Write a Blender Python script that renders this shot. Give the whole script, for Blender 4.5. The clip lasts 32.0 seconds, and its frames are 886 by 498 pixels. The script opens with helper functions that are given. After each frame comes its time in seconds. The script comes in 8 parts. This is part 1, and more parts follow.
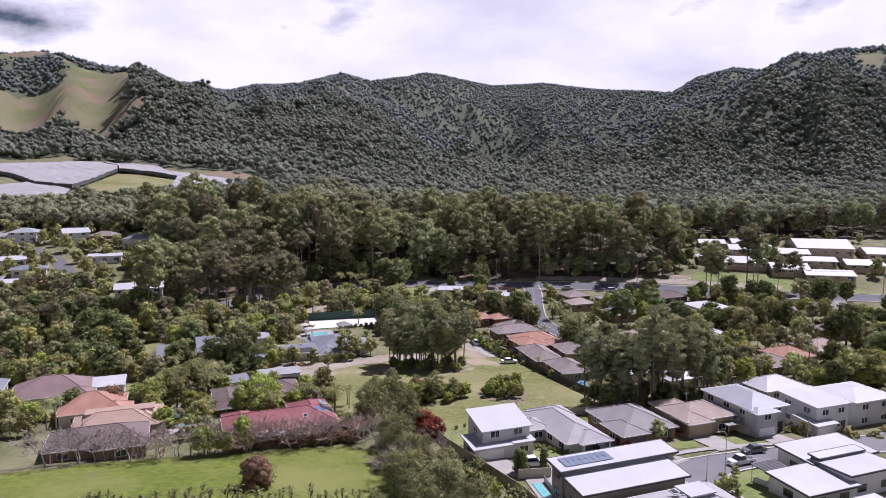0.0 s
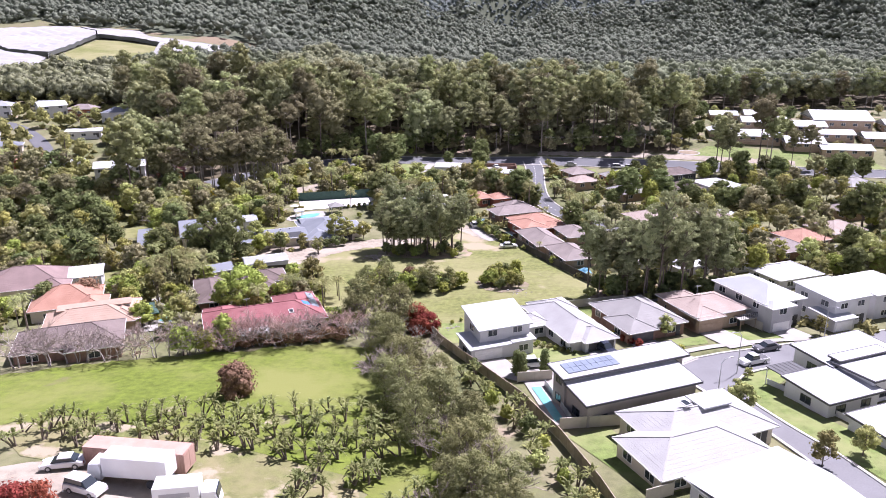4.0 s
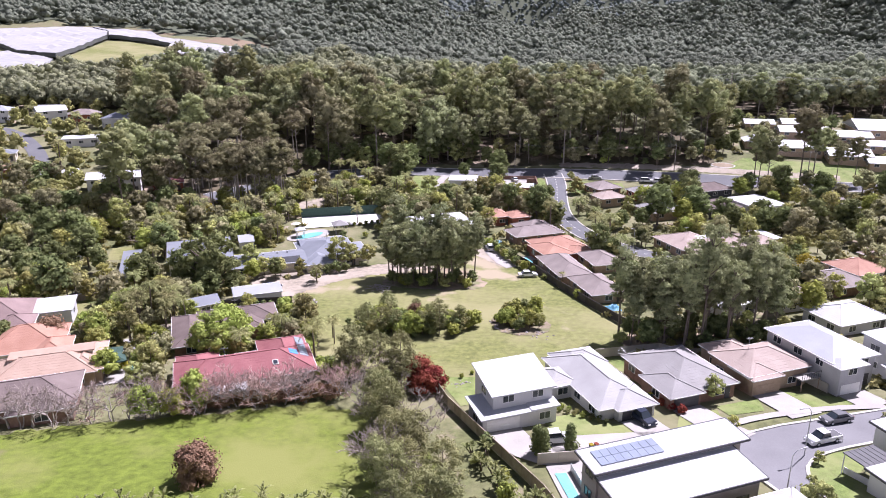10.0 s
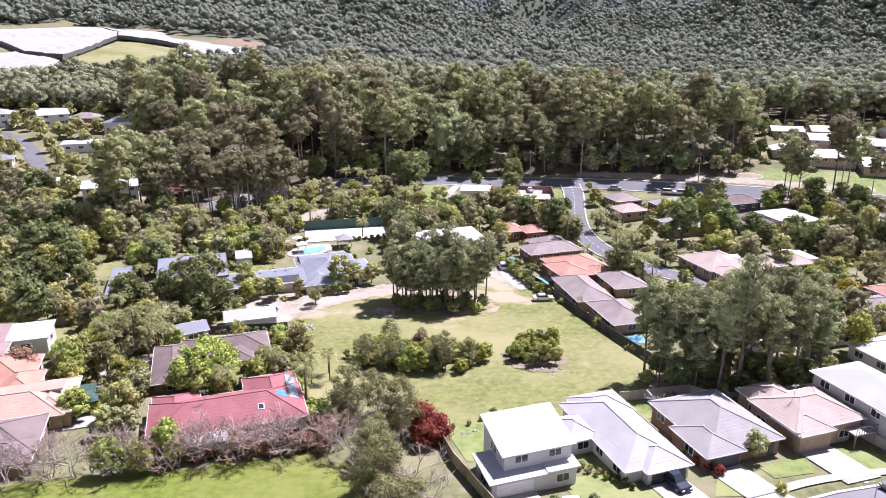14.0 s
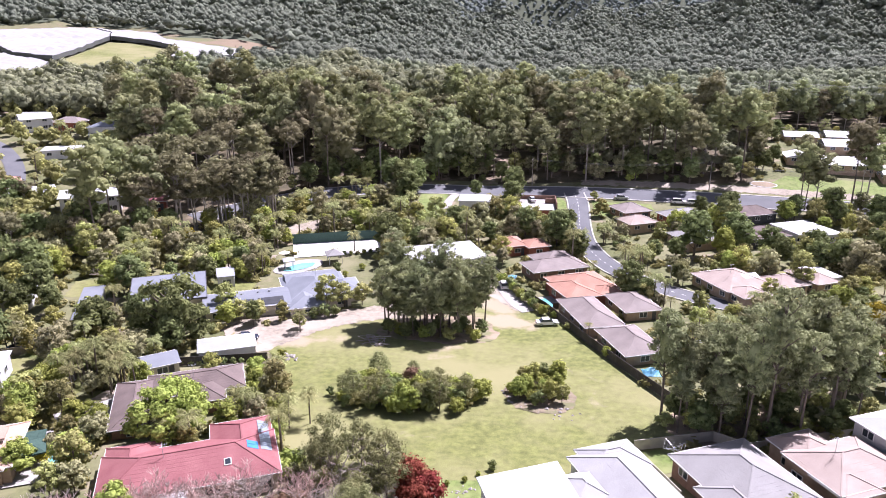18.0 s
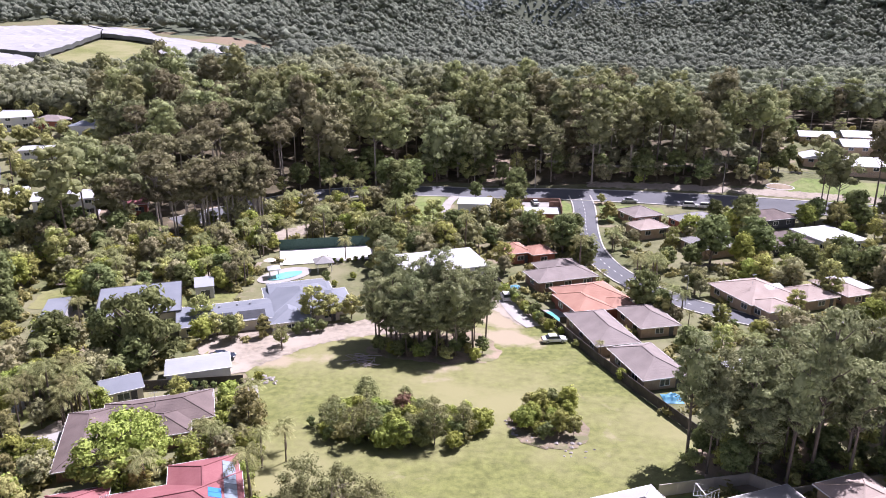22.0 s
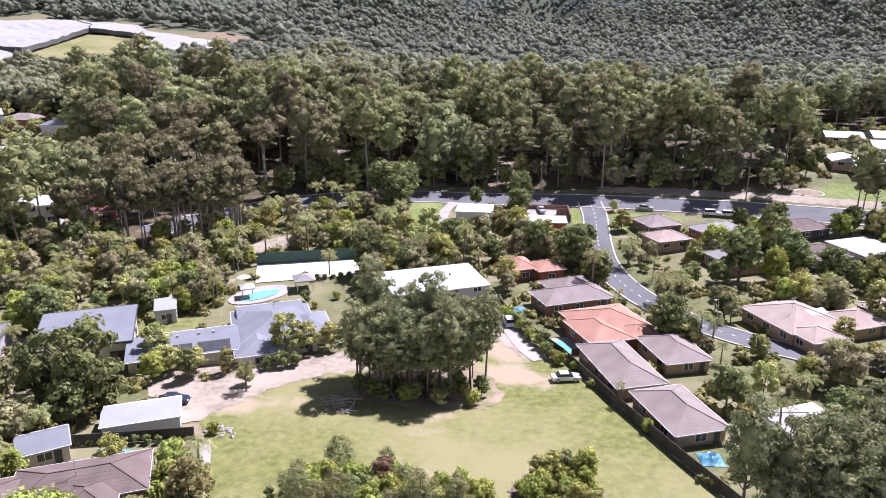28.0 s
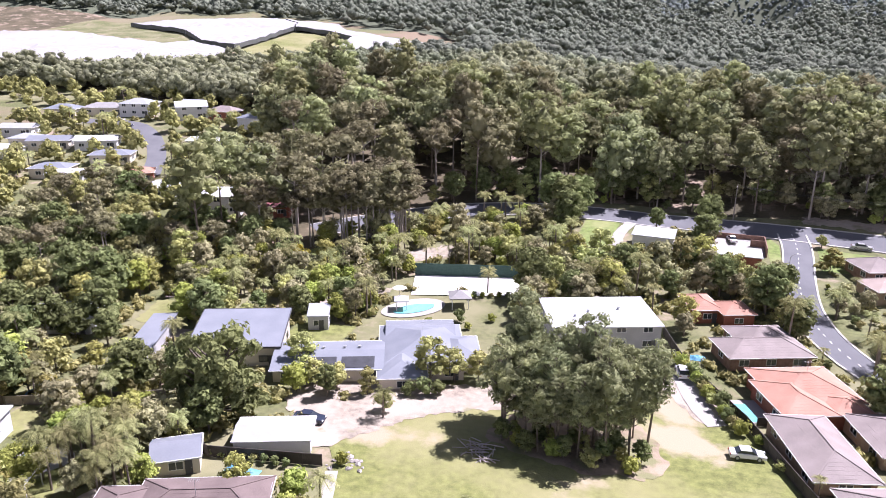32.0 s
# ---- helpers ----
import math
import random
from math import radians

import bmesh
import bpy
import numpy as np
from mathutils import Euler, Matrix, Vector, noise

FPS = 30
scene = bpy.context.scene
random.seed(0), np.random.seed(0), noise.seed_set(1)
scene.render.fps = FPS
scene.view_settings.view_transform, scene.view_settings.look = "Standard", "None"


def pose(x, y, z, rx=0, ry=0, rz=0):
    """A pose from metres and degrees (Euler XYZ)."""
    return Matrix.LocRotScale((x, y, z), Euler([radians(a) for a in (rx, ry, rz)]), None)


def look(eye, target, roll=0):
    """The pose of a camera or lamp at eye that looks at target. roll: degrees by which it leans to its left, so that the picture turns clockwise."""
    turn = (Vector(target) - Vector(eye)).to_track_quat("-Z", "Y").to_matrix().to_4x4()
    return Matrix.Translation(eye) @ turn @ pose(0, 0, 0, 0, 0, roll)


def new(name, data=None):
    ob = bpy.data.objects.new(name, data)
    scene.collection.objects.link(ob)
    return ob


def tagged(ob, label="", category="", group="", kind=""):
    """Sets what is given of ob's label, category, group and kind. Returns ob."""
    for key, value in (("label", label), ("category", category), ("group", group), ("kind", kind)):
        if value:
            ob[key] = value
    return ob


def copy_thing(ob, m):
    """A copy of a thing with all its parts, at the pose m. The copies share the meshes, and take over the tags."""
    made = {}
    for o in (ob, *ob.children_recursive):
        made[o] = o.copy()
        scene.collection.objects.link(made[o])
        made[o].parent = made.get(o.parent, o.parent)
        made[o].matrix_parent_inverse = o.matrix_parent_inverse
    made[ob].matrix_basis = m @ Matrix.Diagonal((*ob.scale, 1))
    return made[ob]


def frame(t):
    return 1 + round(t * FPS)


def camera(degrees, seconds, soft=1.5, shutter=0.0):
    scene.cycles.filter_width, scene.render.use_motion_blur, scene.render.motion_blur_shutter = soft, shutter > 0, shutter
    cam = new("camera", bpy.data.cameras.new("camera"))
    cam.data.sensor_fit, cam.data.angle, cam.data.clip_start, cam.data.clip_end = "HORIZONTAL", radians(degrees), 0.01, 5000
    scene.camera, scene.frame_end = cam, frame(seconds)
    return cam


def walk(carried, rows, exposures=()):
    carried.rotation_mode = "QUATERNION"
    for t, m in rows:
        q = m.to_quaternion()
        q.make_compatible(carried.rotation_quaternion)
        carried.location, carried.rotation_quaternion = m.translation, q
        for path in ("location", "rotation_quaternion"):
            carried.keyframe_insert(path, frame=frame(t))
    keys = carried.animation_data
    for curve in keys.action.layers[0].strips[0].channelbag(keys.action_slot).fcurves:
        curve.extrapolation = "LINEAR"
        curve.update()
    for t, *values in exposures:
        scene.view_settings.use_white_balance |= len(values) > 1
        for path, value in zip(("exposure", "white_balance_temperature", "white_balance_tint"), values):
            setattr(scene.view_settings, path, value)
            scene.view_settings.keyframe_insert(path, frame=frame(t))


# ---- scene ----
cam = camera(63.55, 32.0, 0.95)
# seconds, place, yaw to the left, tilt, roll
ROWS = [
    (0, -1.36, -19.44, 54.96, 0.02, -7.13, 0.01),
    (0.5, -1.22, -17.86, 55.04, -0.01, -9.19, -0.03),
    (1, -1.11, -16.26, 55.13, -0.02, -11.27, -0.06),
    (1.5, -1.03, -14.66, 55.23, -0.04, -13.24, -0.11),
    (2, -0.93, -13.06, 55.35, -0.05, -14.97, -0.13),
    (2.5, -0.82, -11.44, 55.50, -0.05, -16.28, -0.15),
    (3, -0.69, -9.83, 55.65, -0.03, -17.13, -0.19),
    (3.5, -0.53, -8.22, 55.77, -0.01, -17.56, -0.19),
    (5.5, -0.12, -1.67, 56.21, 0.00, -17.65, -0.18),
    (6, -0.00, -0.00, 56.25, 0.00, -17.65, -0.16),
    (6.5, 0.12, 1.68, 56.29, -0.00, -17.64, -0.16),
    (7, 0.24, 3.35, 56.37, -0.00, -17.64, -0.13),
    (7.5, 0.37, 5.01, 56.46, 0.01, -17.64, -0.11),
    (8, 0.54, 6.67, 56.55, 0.81, -17.63, -0.12),
    (8.5, 0.70, 8.32, 56.63, 0.90, -17.62, -0.13),
    (9, 0.82, 9.96, 56.72, 0.90, -17.62, -0.13),
    (9.5, 0.93, 11.62, 56.85, 1.48, -17.63, -0.11),
    (10, 1.08, 13.24, 56.94, 1.52, -17.65, -0.11),
    (10.5, 1.18, 14.92, 57.01, 1.52, -17.63, -0.10),
    (11, 1.25, 16.60, 57.07, 2.47, -17.63, -0.03),
    (11.5, 1.37, 18.28, 57.10, 2.62, -17.63, -0.02),
    (12, 1.49, 19.93, 57.15, 2.62, -17.61, -0.03),
    (12.5, 1.57, 21.57, 57.24, 2.63, -17.62, -0.03),
    (13, 1.66, 23.20, 57.37, 2.65, -17.63, -0.03),
    (13.5, 1.73, 24.85, 57.51, 2.66, -17.64, -0.05),
    (14, 1.80, 26.53, 57.60, 2.68, -17.64, -0.03),
    (14.5, 1.86, 28.21, 57.70, 2.69, -17.65, -0.03),
    (16.5, 2.11, 34.77, 58.08, 2.73, -17.67, -0.06),
    (17, 2.15, 36.45, 58.06, 2.73, -17.63, -0.06),
    (17.5, 2.23, 38.12, 57.95, 2.74, -17.63, -0.05),
    (18, 2.30, 39.80, 57.77, 2.76, -17.62, -0.02),
    (18.5, 2.35, 41.47, 57.57, 2.76, -17.61, -0.04),
    (19, 2.38, 43.14, 57.30, 2.76, -17.61, -0.04),
    (19.5, 2.35, 44.76, 56.96, 2.75, -17.61, -0.01),
    (20, 2.32, 46.46, 56.60, 2.75, -17.59, -0.00),
    (20.5, 2.29, 48.18, 56.22, 2.74, -17.57, 0.01),
    (21, 2.26, 49.85, 55.88, 2.75, -17.56, 0.03),
    (21.5, 2.24, 51.48, 55.56, 2.73, -17.57, 0.03),
    (22, 2.22, 53.15, 55.24, 2.73, -17.56, 0.05),
    (22.5, 2.21, 54.81, 54.94, 2.73, -17.57, 0.11),
    (23, 2.24, 56.51, 54.65, 2.73, -17.58, 0.12),
    (23.5, 2.28, 58.19, 54.35, 2.75, -17.58, 0.11),
    (24, 2.34, 59.88, 54.06, 2.76, -17.58, 0.12),
    (24.5, 2.38, 61.56, 53.76, 2.77, -17.58, 0.12),
    (25, 2.41, 63.26, 53.45, 2.77, -17.58, 0.11),
    (25.5, 2.43, 64.94, 53.16, 2.79, -17.60, 0.16),
    (27.5, 2.68, 71.50, 53.00, 2.89, -17.71, 0.12),
    (28, 2.78, 73.10, 53.10, 2.92, -17.73, 0.09),
    (28.5, 2.85, 74.69, 53.18, 2.95, -17.71, 0.08),
    (29, 2.86, 76.28, 53.27, 2.98, -17.72, 0.08),
    (29.5, 2.87, 77.82, 53.37, 4.78, -17.72, 0.13),
    (30, 2.90, 79.33, 53.44, 7.08, -17.73, 0.21),
    (30.5, 2.94, 80.84, 53.49, 9.16, -17.73, 0.30),
    (31, 2.96, 82.36, 53.54, 11.91, -17.73, 0.40),
    (31.5, 2.94, 83.89, 53.59, 14.73, -17.74, 0.55),
    (32, 2.85, 85.44, 53.69, 17.43, -17.78, 0.68),
]
EXPOSURES = [(0, 0.2, 5800, 32), (1, 0.65, 5800, 32), (2, 1.12, 5800, 32), (3, 1.1, 5800, 32), (6, 0.94, 5800, 32), (9, 0.92, 5800, 32), (12, 1.02, 5800, 32), (17, 1.16, 5800, 32), (20, 1.02, 5800, 32), (25, 0.92, 5800, 32), (28, 0.95, 5800, 32), (30, 1.08, 5800, 32), (32, 1.2, 5800, 32)]
walk(cam, [(t, pose(x, y, z, 90 + tilt, 0, yaw) @ pose(0, 0, 0, 0, 0, roll)) for t, x, y, z, yaw, tilt, roll in ROWS], EXPOSURES)

# ---- world, sun ----
SUN_EL, SUN_FROM = radians(57), Vector((0.70, 0.71, 0)).normalized()
world = bpy.data.worlds.new("world")
scene.world = world
world.use_nodes = True
wn, wl = world.node_tree.nodes, world.node_tree.links
wn.clear()
w_out = wn.new("ShaderNodeOutputWorld")
w_bg = wn.new("ShaderNodeBackground")
w_sky = wn.new("ShaderNodeTexSky")
w_sky.sky_type, w_sky.sun_disc = "NISHITA", False
w_sky.sun_elevation, w_sky.sun_rotation = SUN_EL, math.atan2(SUN_FROM.x, SUN_FROM.y)
w_sky.dust_density = 2.0
w_co = wn.new("ShaderNodeTexCoord")
w_map = wn.new("ShaderNodeMapping")
w_map.inputs["Scale"].default_value = (2.0, 2.0, 4.5)
w_noise = wn.new("ShaderNodeTexNoise")
w_noise.inputs["Scale"].default_value, w_noise.inputs["Detail"].default_value = 2.2, 9.0
w_noise.inputs["Roughness"].default_value = 0.55
w_cover = wn.new("ShaderNodeValToRGB")
w_cover.color_ramp.elements[0].position, w_cover.color_ramp.elements[1].position = 0.04, 0.2
w_shade = wn.new("ShaderNodeValToRGB")
w_shade.color_ramp.elements[0].position, w_shade.color_ramp.elements[0].color = 0.42, (30.5, 30.5, 30.6, 1)
w_shade.color_ramp.elements[1].position, w_shade.color_ramp.elements[1].color = 0.70, (22.3, 22.5, 22.8, 1)
w_mix = wn.new("ShaderNodeMixRGB")
w_bg.inputs["Strength"].default_value = 0.028
wl.new(w_co.outputs["Generated"], w_map.inputs["Vector"])
wl.new(w_map.outputs["Vector"], w_noise.inputs["Vector"])
w_xyz = wn.new("ShaderNodeSeparateXYZ")
w_thin = wn.new("ShaderNodeMath")
w_thin.operation, w_thin.inputs[1].default_value = "MULTIPLY_ADD", -1.15
wl.new(w_co.outputs["Generated"], w_xyz.inputs["Vector"])
wl.new(w_xyz.outputs["Z"], w_thin.inputs[0])
wl.new(w_noise.outputs["Fac"], w_thin.inputs[2])
wl.new(w_thin.outputs[0], w_cover.inputs["Fac"])
wl.new(w_noise.outputs["Fac"], w_shade.inputs["Fac"])
wl.new(w_cover.outputs["Color"], w_mix.inputs["Fac"])
wl.new(w_sky.outputs["Color"], w_mix.inputs["Color1"])
wl.new(w_shade.outputs["Color"], w_mix.inputs["Color2"])
wl.new(w_mix.outputs["Color"], w_bg.inputs["Color"])
wl.new(w_bg.outputs["Background"], w_out.inputs["Surface"])
sun = new("sun", bpy.data.lights.new("sun", "SUN"))
sun.data.energy, sun.data.angle, sun.data.color = 5.0, radians(0.55), (1.0, 0.965, 0.91)
sun.matrix_world = look((0, 0, 300), Vector((0, 0, 300)) - Vector((SUN_FROM.x * math.cos(SUN_EL), SUN_FROM.y * math.cos(SUN_EL), math.sin(SUN_EL))))


# ---- the lie of the land ----
NEAR_Y = [-400, 40, 60, 85, 105, 125, 150, 170, 190, 215, 240]
NEAR_Z = [9, 6, 5, 3.5, 2, 0.7, -0.8, -2, -3, -3.8, -3]
FAR_X = [-400, -200, -100, 0, 100, 200, 400]
FAR_Y = [240, 270, 300, 330, 380, 450, 620, 800]
FAR_Z = [
    [4, 2, -2, -3, -3, -1, 2], [8, 5, 0, -1, 0, 2, 5], [13, 9, 4, 1.5, 6, 7, 9], [18, 13, 8, 4, 11, 12, 13],
    [24, 18, 13, 8, 11, 12, 13], [32, 24, 18, 9, 10, 11, 12], [48, 42, 25, 13, 12, 13, 15], [60, 52, 32, 20, 18, 19, 23],
]
RIDGE_A = [-60, -40, -31.1, -28.5, -26.7, -24.3, -20.1, -16.6, -11.5, -8.1, -5.7, -1.5, 3.8, 7.8, 12.5, 17.5, 19.4, 21.7, 24.3, 26.5, 28.9, 31.1, 40, 60]
RIDGE_T = [0.07, 0.1, 0.119, 0.118, 0.116, 0.11, 0.096, 0.092, 0.103, 0.116, 0.105, 0.119, 0.102, 0.104, 0.094, 0.088, 0.107, 0.117, 0.112, 0.116, 0.126, 0.131, 0.13, 0.08]


def smooth(a):
    a = min(max(a, 0.0), 1.0)
    return a * a * (3 - 2 * a)


def table(v, xs, zs):
    return float(np.interp(v, xs, zs))


def land(x, y):
    """Height of the ground."""
    near = table(min(y, 240), NEAR_Y, NEAR_Z) + 3 * smooth(-x / 40) * smooth((115 - y) / 55)
    k = smooth((y - 190) / 50)
    z = near
    if k > 0:
        z = near * (1 - k) + k * table(y, FAR_Y, [table(x, FAR_X, r) for r in FAR_Z])
    r = math.hypot(x, y)
    if r > 700 and y > 0:
        a = math.degrees(math.atan2(x, y))
        centre = math.exp(-((a - 6) / 13) ** 2)
        far = 1900 + 700 * centre + 120 * math.sin(a * 0.35)
        top = 55 + far * table(a, RIDGE_A, RIDGE_T) - 13
        k = (r - 700) / (far - 700)
        spur = noise.fractal((x * 0.0021, y * 0.0021, 3.1), 0.9, 2.0, 4) * 90 + abs(noise.noise((x * 0.004, y * 0.004, 9.7))) * 40
        spur += 95 * (0.42 - 1.5 * abs(noise.noise((a * 0.17 + 0.4 * noise.noise((r * 0.002, a * 0.1, 4.4)), r * 0.0009, 2.2))))
        if k < 1:
            z += (top - z) * smooth(k) ** (1.0 + 0.9 * centre) + spur * smooth(k * 2.2) * smooth((1 - k) * 1.5) * 0.8
        else:
            z = top - (r - far) * 0.12
    return z


# ---- materials ----
def mat(name, dark, light, scale=1.0, rough=0.8, bump=0.3, fine=12.0, metal=0.0, rand=0.0, spec=0.3, coords="Object", sharp=0.0):
    m = bpy.data.materials.new(name)
    m.use_nodes = True
    n, l = m.node_tree.nodes, m.node_tree.links
    b = n["Principled BSDF"]
    b.inputs["Roughness"].default_value, b.inputs["Metallic"].default_value = rough, metal
    b.inputs["Specular IOR Level"].default_value = spec
    co = n.new("ShaderNodeTexCoord")
    big, small = n.new("ShaderNodeTexNoise"), n.new("ShaderNodeTexNoise")
    big.inputs["Scale"].default_value, big.inputs["Detail"].default_value = scale, 6.0
    small.inputs["Scale"].default_value, small.inputs["Detail"].default_value = fine, 4.0
    ramp = n.new("ShaderNodeValToRGB")
    ramp.color_ramp.elements[0].position, ramp.color_ramp.elements[1].position = 0.3 + sharp, 0.7 - sharp
    ramp.color_ramp.elements[0].color, ramp.color_ramp.elements[1].color = (*dark, 1), (*light, 1)
    add = n.new("ShaderNodeMath")
    add.operation, add.inputs[1].default_value = "MULTIPLY_ADD", 0.65
    half = n.new("ShaderNodeMath")
    half.operation, half.inputs[1].default_value = "MULTIPLY", 0.35
    for t in (big, small):
        l.new(co.outputs[coords], t.inputs["Vector"])
    l.new(small.outputs["Fac"], half.inputs[0])
    l.new(big.outputs["Fac"], add.inputs[0])
    l.new(half.outputs[0], add.inputs[2])
    l.new(add.outputs[0], ramp.inputs["Fac"])
    colour = ramp.outputs["Color"]
    if rand:
        info, hsv = n.new("ShaderNodeObjectInfo"), n.new("ShaderNodeHueSaturation")
        span = n.new("ShaderNodeMapRange")
        span.inputs["To Min"].default_value, span.inputs["To Max"].default_value = 1 - rand, 1 + rand
        l.new(info.outputs["Random"], span.inputs["Value"])
        l.new(span.outputs["Result"], hsv.inputs["Value"])
        l.new(colour, hsv.inputs["Color"])
        colour = hsv.outputs["Color"]
    l.new(colour, b.inputs["Base Color"])
    if bump:
        bp = n.new("ShaderNodeBump")
        bp.inputs["Strength"].default_value, bp.inputs["Distance"].default_value = bump, 0.05
        l.new(small.outputs["Fac"], bp.inputs["Height"])
        l.new(bp.outputs["Normal"], b.inputs["Normal"])
    return m


def leaves(name, dark, light, rand=0.18, hue=0.02, through_light=0.2, relief=0.8):
    """Foliage: tone by clump, by island and by plant, with some light coming through."""
    m = bpy.data.materials.new(name)
    m.use_nodes = True
    n, l = m.node_tree.nodes, m.node_tree.links
    b, out = n["Principled BSDF"], n["Material Output"]
    b.inputs["Roughness"].default_value, b.inputs["Specular IOR Level"].default_value = 0.78, 0.06
    geo, info = n.new("ShaderNodeNewGeometry"), n.new("ShaderNodeObjectInfo")
    noise_ = n.new("ShaderNodeTexNoise")
    noise_.inputs["Scale"].default_value, noise_.inputs["Detail"].default_value = 0.4, 3.0
    wide = n.new("ShaderNodeTexNoise")
    wide.inputs["Scale"].default_value, wide.inputs["Detail"].default_value = 0.075, 2.0
    for t in (noise_, wide):
        l.new(geo.outputs["Position"], t.inputs["Vector"])

    def weigh(value, share, plus=None):
        node = n.new("ShaderNodeMath")
        node.operation, node.inputs[1].default_value, node.inputs[2].default_value = "MULTIPLY_ADD", share, 0.0
        l.new(value, node.inputs[0])
        if plus:
            l.new(plus, node.inputs[2])
        return node.outputs[0]

    tone = weigh(geo.outputs["Random Per Island"], 0.16, weigh(noise_.outputs["Fac"], 0.44, weigh(wide.outputs["Fac"], 0.4)))
    plant = weigh(info.outputs["Random"], 0.6, weigh(wide.outputs["Fac"], 0.4))
    ramp = n.new("ShaderNodeValToRGB")
    ramp.color_ramp.elements[0].position, ramp.color_ramp.elements[1].position = 0.24, 0.76
    ramp.color_ramp.elements[0].color, ramp.color_ramp.elements[1].color = (*dark, 1), (*light, 1)
    l.new(tone, ramp.inputs["Fac"])
    hsv = n.new("ShaderNodeHueSaturation")
    v, h = n.new("ShaderNodeMapRange"), n.new("ShaderNodeMapRange")
    v.inputs["To Min"].default_value, v.inputs["To Max"].default_value = 1 - rand, 1 + rand
    h.inputs["To Min"].default_value, h.inputs["To Max"].default_value = 0.5 - hue, 0.5 + hue
    l.new(plant, v.inputs["Value"])
    l.new(plant, h.inputs["Value"])
    l.new(v.outputs["Result"], hsv.inputs["Value"])
    l.new(h.outputs["Result"], hsv.inputs["Hue"])
    l.new(ramp.outputs["Color"], hsv.inputs["Color"])
    l.new(hsv.outputs["Color"], b.inputs["Base Color"])
    grain, bp = n.new("ShaderNodeTexNoise"), n.new("ShaderNodeBump")
    grain.inputs["Scale"].default_value, grain.inputs["Detail"].default_value = 1.1, 4.0
    grain.inputs["Roughness"].default_value = 0.7
    bp.inputs["Strength"].default_value, bp.inputs["Distance"].default_value = 1.0, relief
    l.new(geo.outputs["Position"], grain.inputs["Vector"])
    l.new(grain.outputs["Fac"], bp.inputs["Height"])
    l.new(bp.outputs["Normal"], b.inputs["Normal"])
    tr, mx = n.new("ShaderNodeBsdfTranslucent"), n.new("ShaderNodeMixShader")
    mx.inputs["Fac"].default_value = through_light
    l.new(hsv.outputs["Color"], tr.inputs["Color"])
    l.new(b.outputs["BSDF"], mx.inputs[1])
    l.new(tr.outputs["BSDF"], mx.inputs[2])
    l.new(mx.outputs["Shader"], out.inputs["Surface"])
    return m


def glassy(name, colour, rough=0.08):
    return mat(name, colour, tuple(c * 1.4 for c in colour), 0.6, rough, 0.0, spec=0.6)


def turf(name, green, dry, bare, wear=0.62, size=0.05, worn=()):
    """Grass that dries out in drifts and wears through to soil in spots."""
    m = mat(name, tuple(c * 0.62 for c in green), tuple(c * 1.32 for c in green), 0.9, 0.95, 0.9, 6.0, sharp=0.04)
    n, l = m.node_tree.nodes, m.node_tree.links
    b = n["Principled BSDF"]
    colour = b.inputs["Base Color"].links[0].from_socket
    co = n.new("ShaderNodeTexCoord")
    for k, (tint, scale, lo, hi, seed) in enumerate(((dry, size, 0.42, 0.62, 3.0), (bare, size * 1.7, wear, wear + 0.09, 11.0))):
        shift, t, ramp, mix = n.new("ShaderNodeMapping"), n.new("ShaderNodeTexNoise"), n.new("ShaderNodeMapRange"), n.new("ShaderNodeMixRGB")
        shift.inputs["Location"].default_value = (seed * 7.0, seed * 3.0, seed)
        t.inputs["Scale"].default_value, t.inputs["Detail"].default_value, t.inputs["Roughness"].default_value = scale, 9.0, 0.62
        ramp.inputs["From Min"].default_value, ramp.inputs["From Max"].default_value = lo, hi
        mix.inputs["Color2"].default_value = (*tint, 1)
        l.new(co.outputs["Object"], shift.inputs["Vector"])
        l.new(shift.outputs["Vector"], t.inputs["Vector"])
        fac = t.outputs["Fac"]
        for wx, wy, wr in (worn if k else ()):
            away, near_, add = n.new("ShaderNodeVectorMath"), n.new("ShaderNodeMapRange"), n.new("ShaderNodeMath")
            away.operation, away.inputs[1].default_value = "DISTANCE", (wx, wy, land(wx, wy))
            near_.inputs["From Max"].default_value = wr
            near_.inputs["To Min"].default_value, near_.inputs["To Max"].default_value = 0.24, 0.0
            l.new(co.outputs["Object"], away.inputs[0])
            l.new(away.outputs["Value"], near_.inputs["Value"])
            l.new(fac, add.inputs[0])
            l.new(near_.outputs["Result"], add.inputs[1])
            fac = add.outputs[0]
        l.new(fac, ramp.inputs["Value"])
        l.new(ramp.outputs["Result"], mix.inputs["Fac"])
        l.new(colour, mix.inputs["Color1"])
        colour = mix.outputs["Color"]
    l.new(colour, b.inputs["Base Color"])
    return m


M_GROUND = turf("garden_soil_and_grass", (0.125, 0.135, 0.055), (0.21, 0.2, 0.11), (0.28, 0.23, 0.16), 0.57, 0.06)
M_FORESTFLOOR = turf("forest_litter", (0.075, 0.066, 0.036), (0.13, 0.105, 0.065), (0.27, 0.21, 0.155), 0.54, 0.07)
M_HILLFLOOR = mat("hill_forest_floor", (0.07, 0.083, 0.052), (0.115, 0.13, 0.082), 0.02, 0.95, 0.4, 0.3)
M_FIELD = turf("mown_dry_grass", (0.165, 0.178, 0.056), (0.25, 0.238, 0.112), (0.33, 0.28, 0.19), 0.64, 0.035, ((5, 181, 13), (14, 175.5, 9), (-4, 163.5, 13), (10, 195, 11), (20, 166, 5), (-24, 168, 9), (-33, 166, 7)))
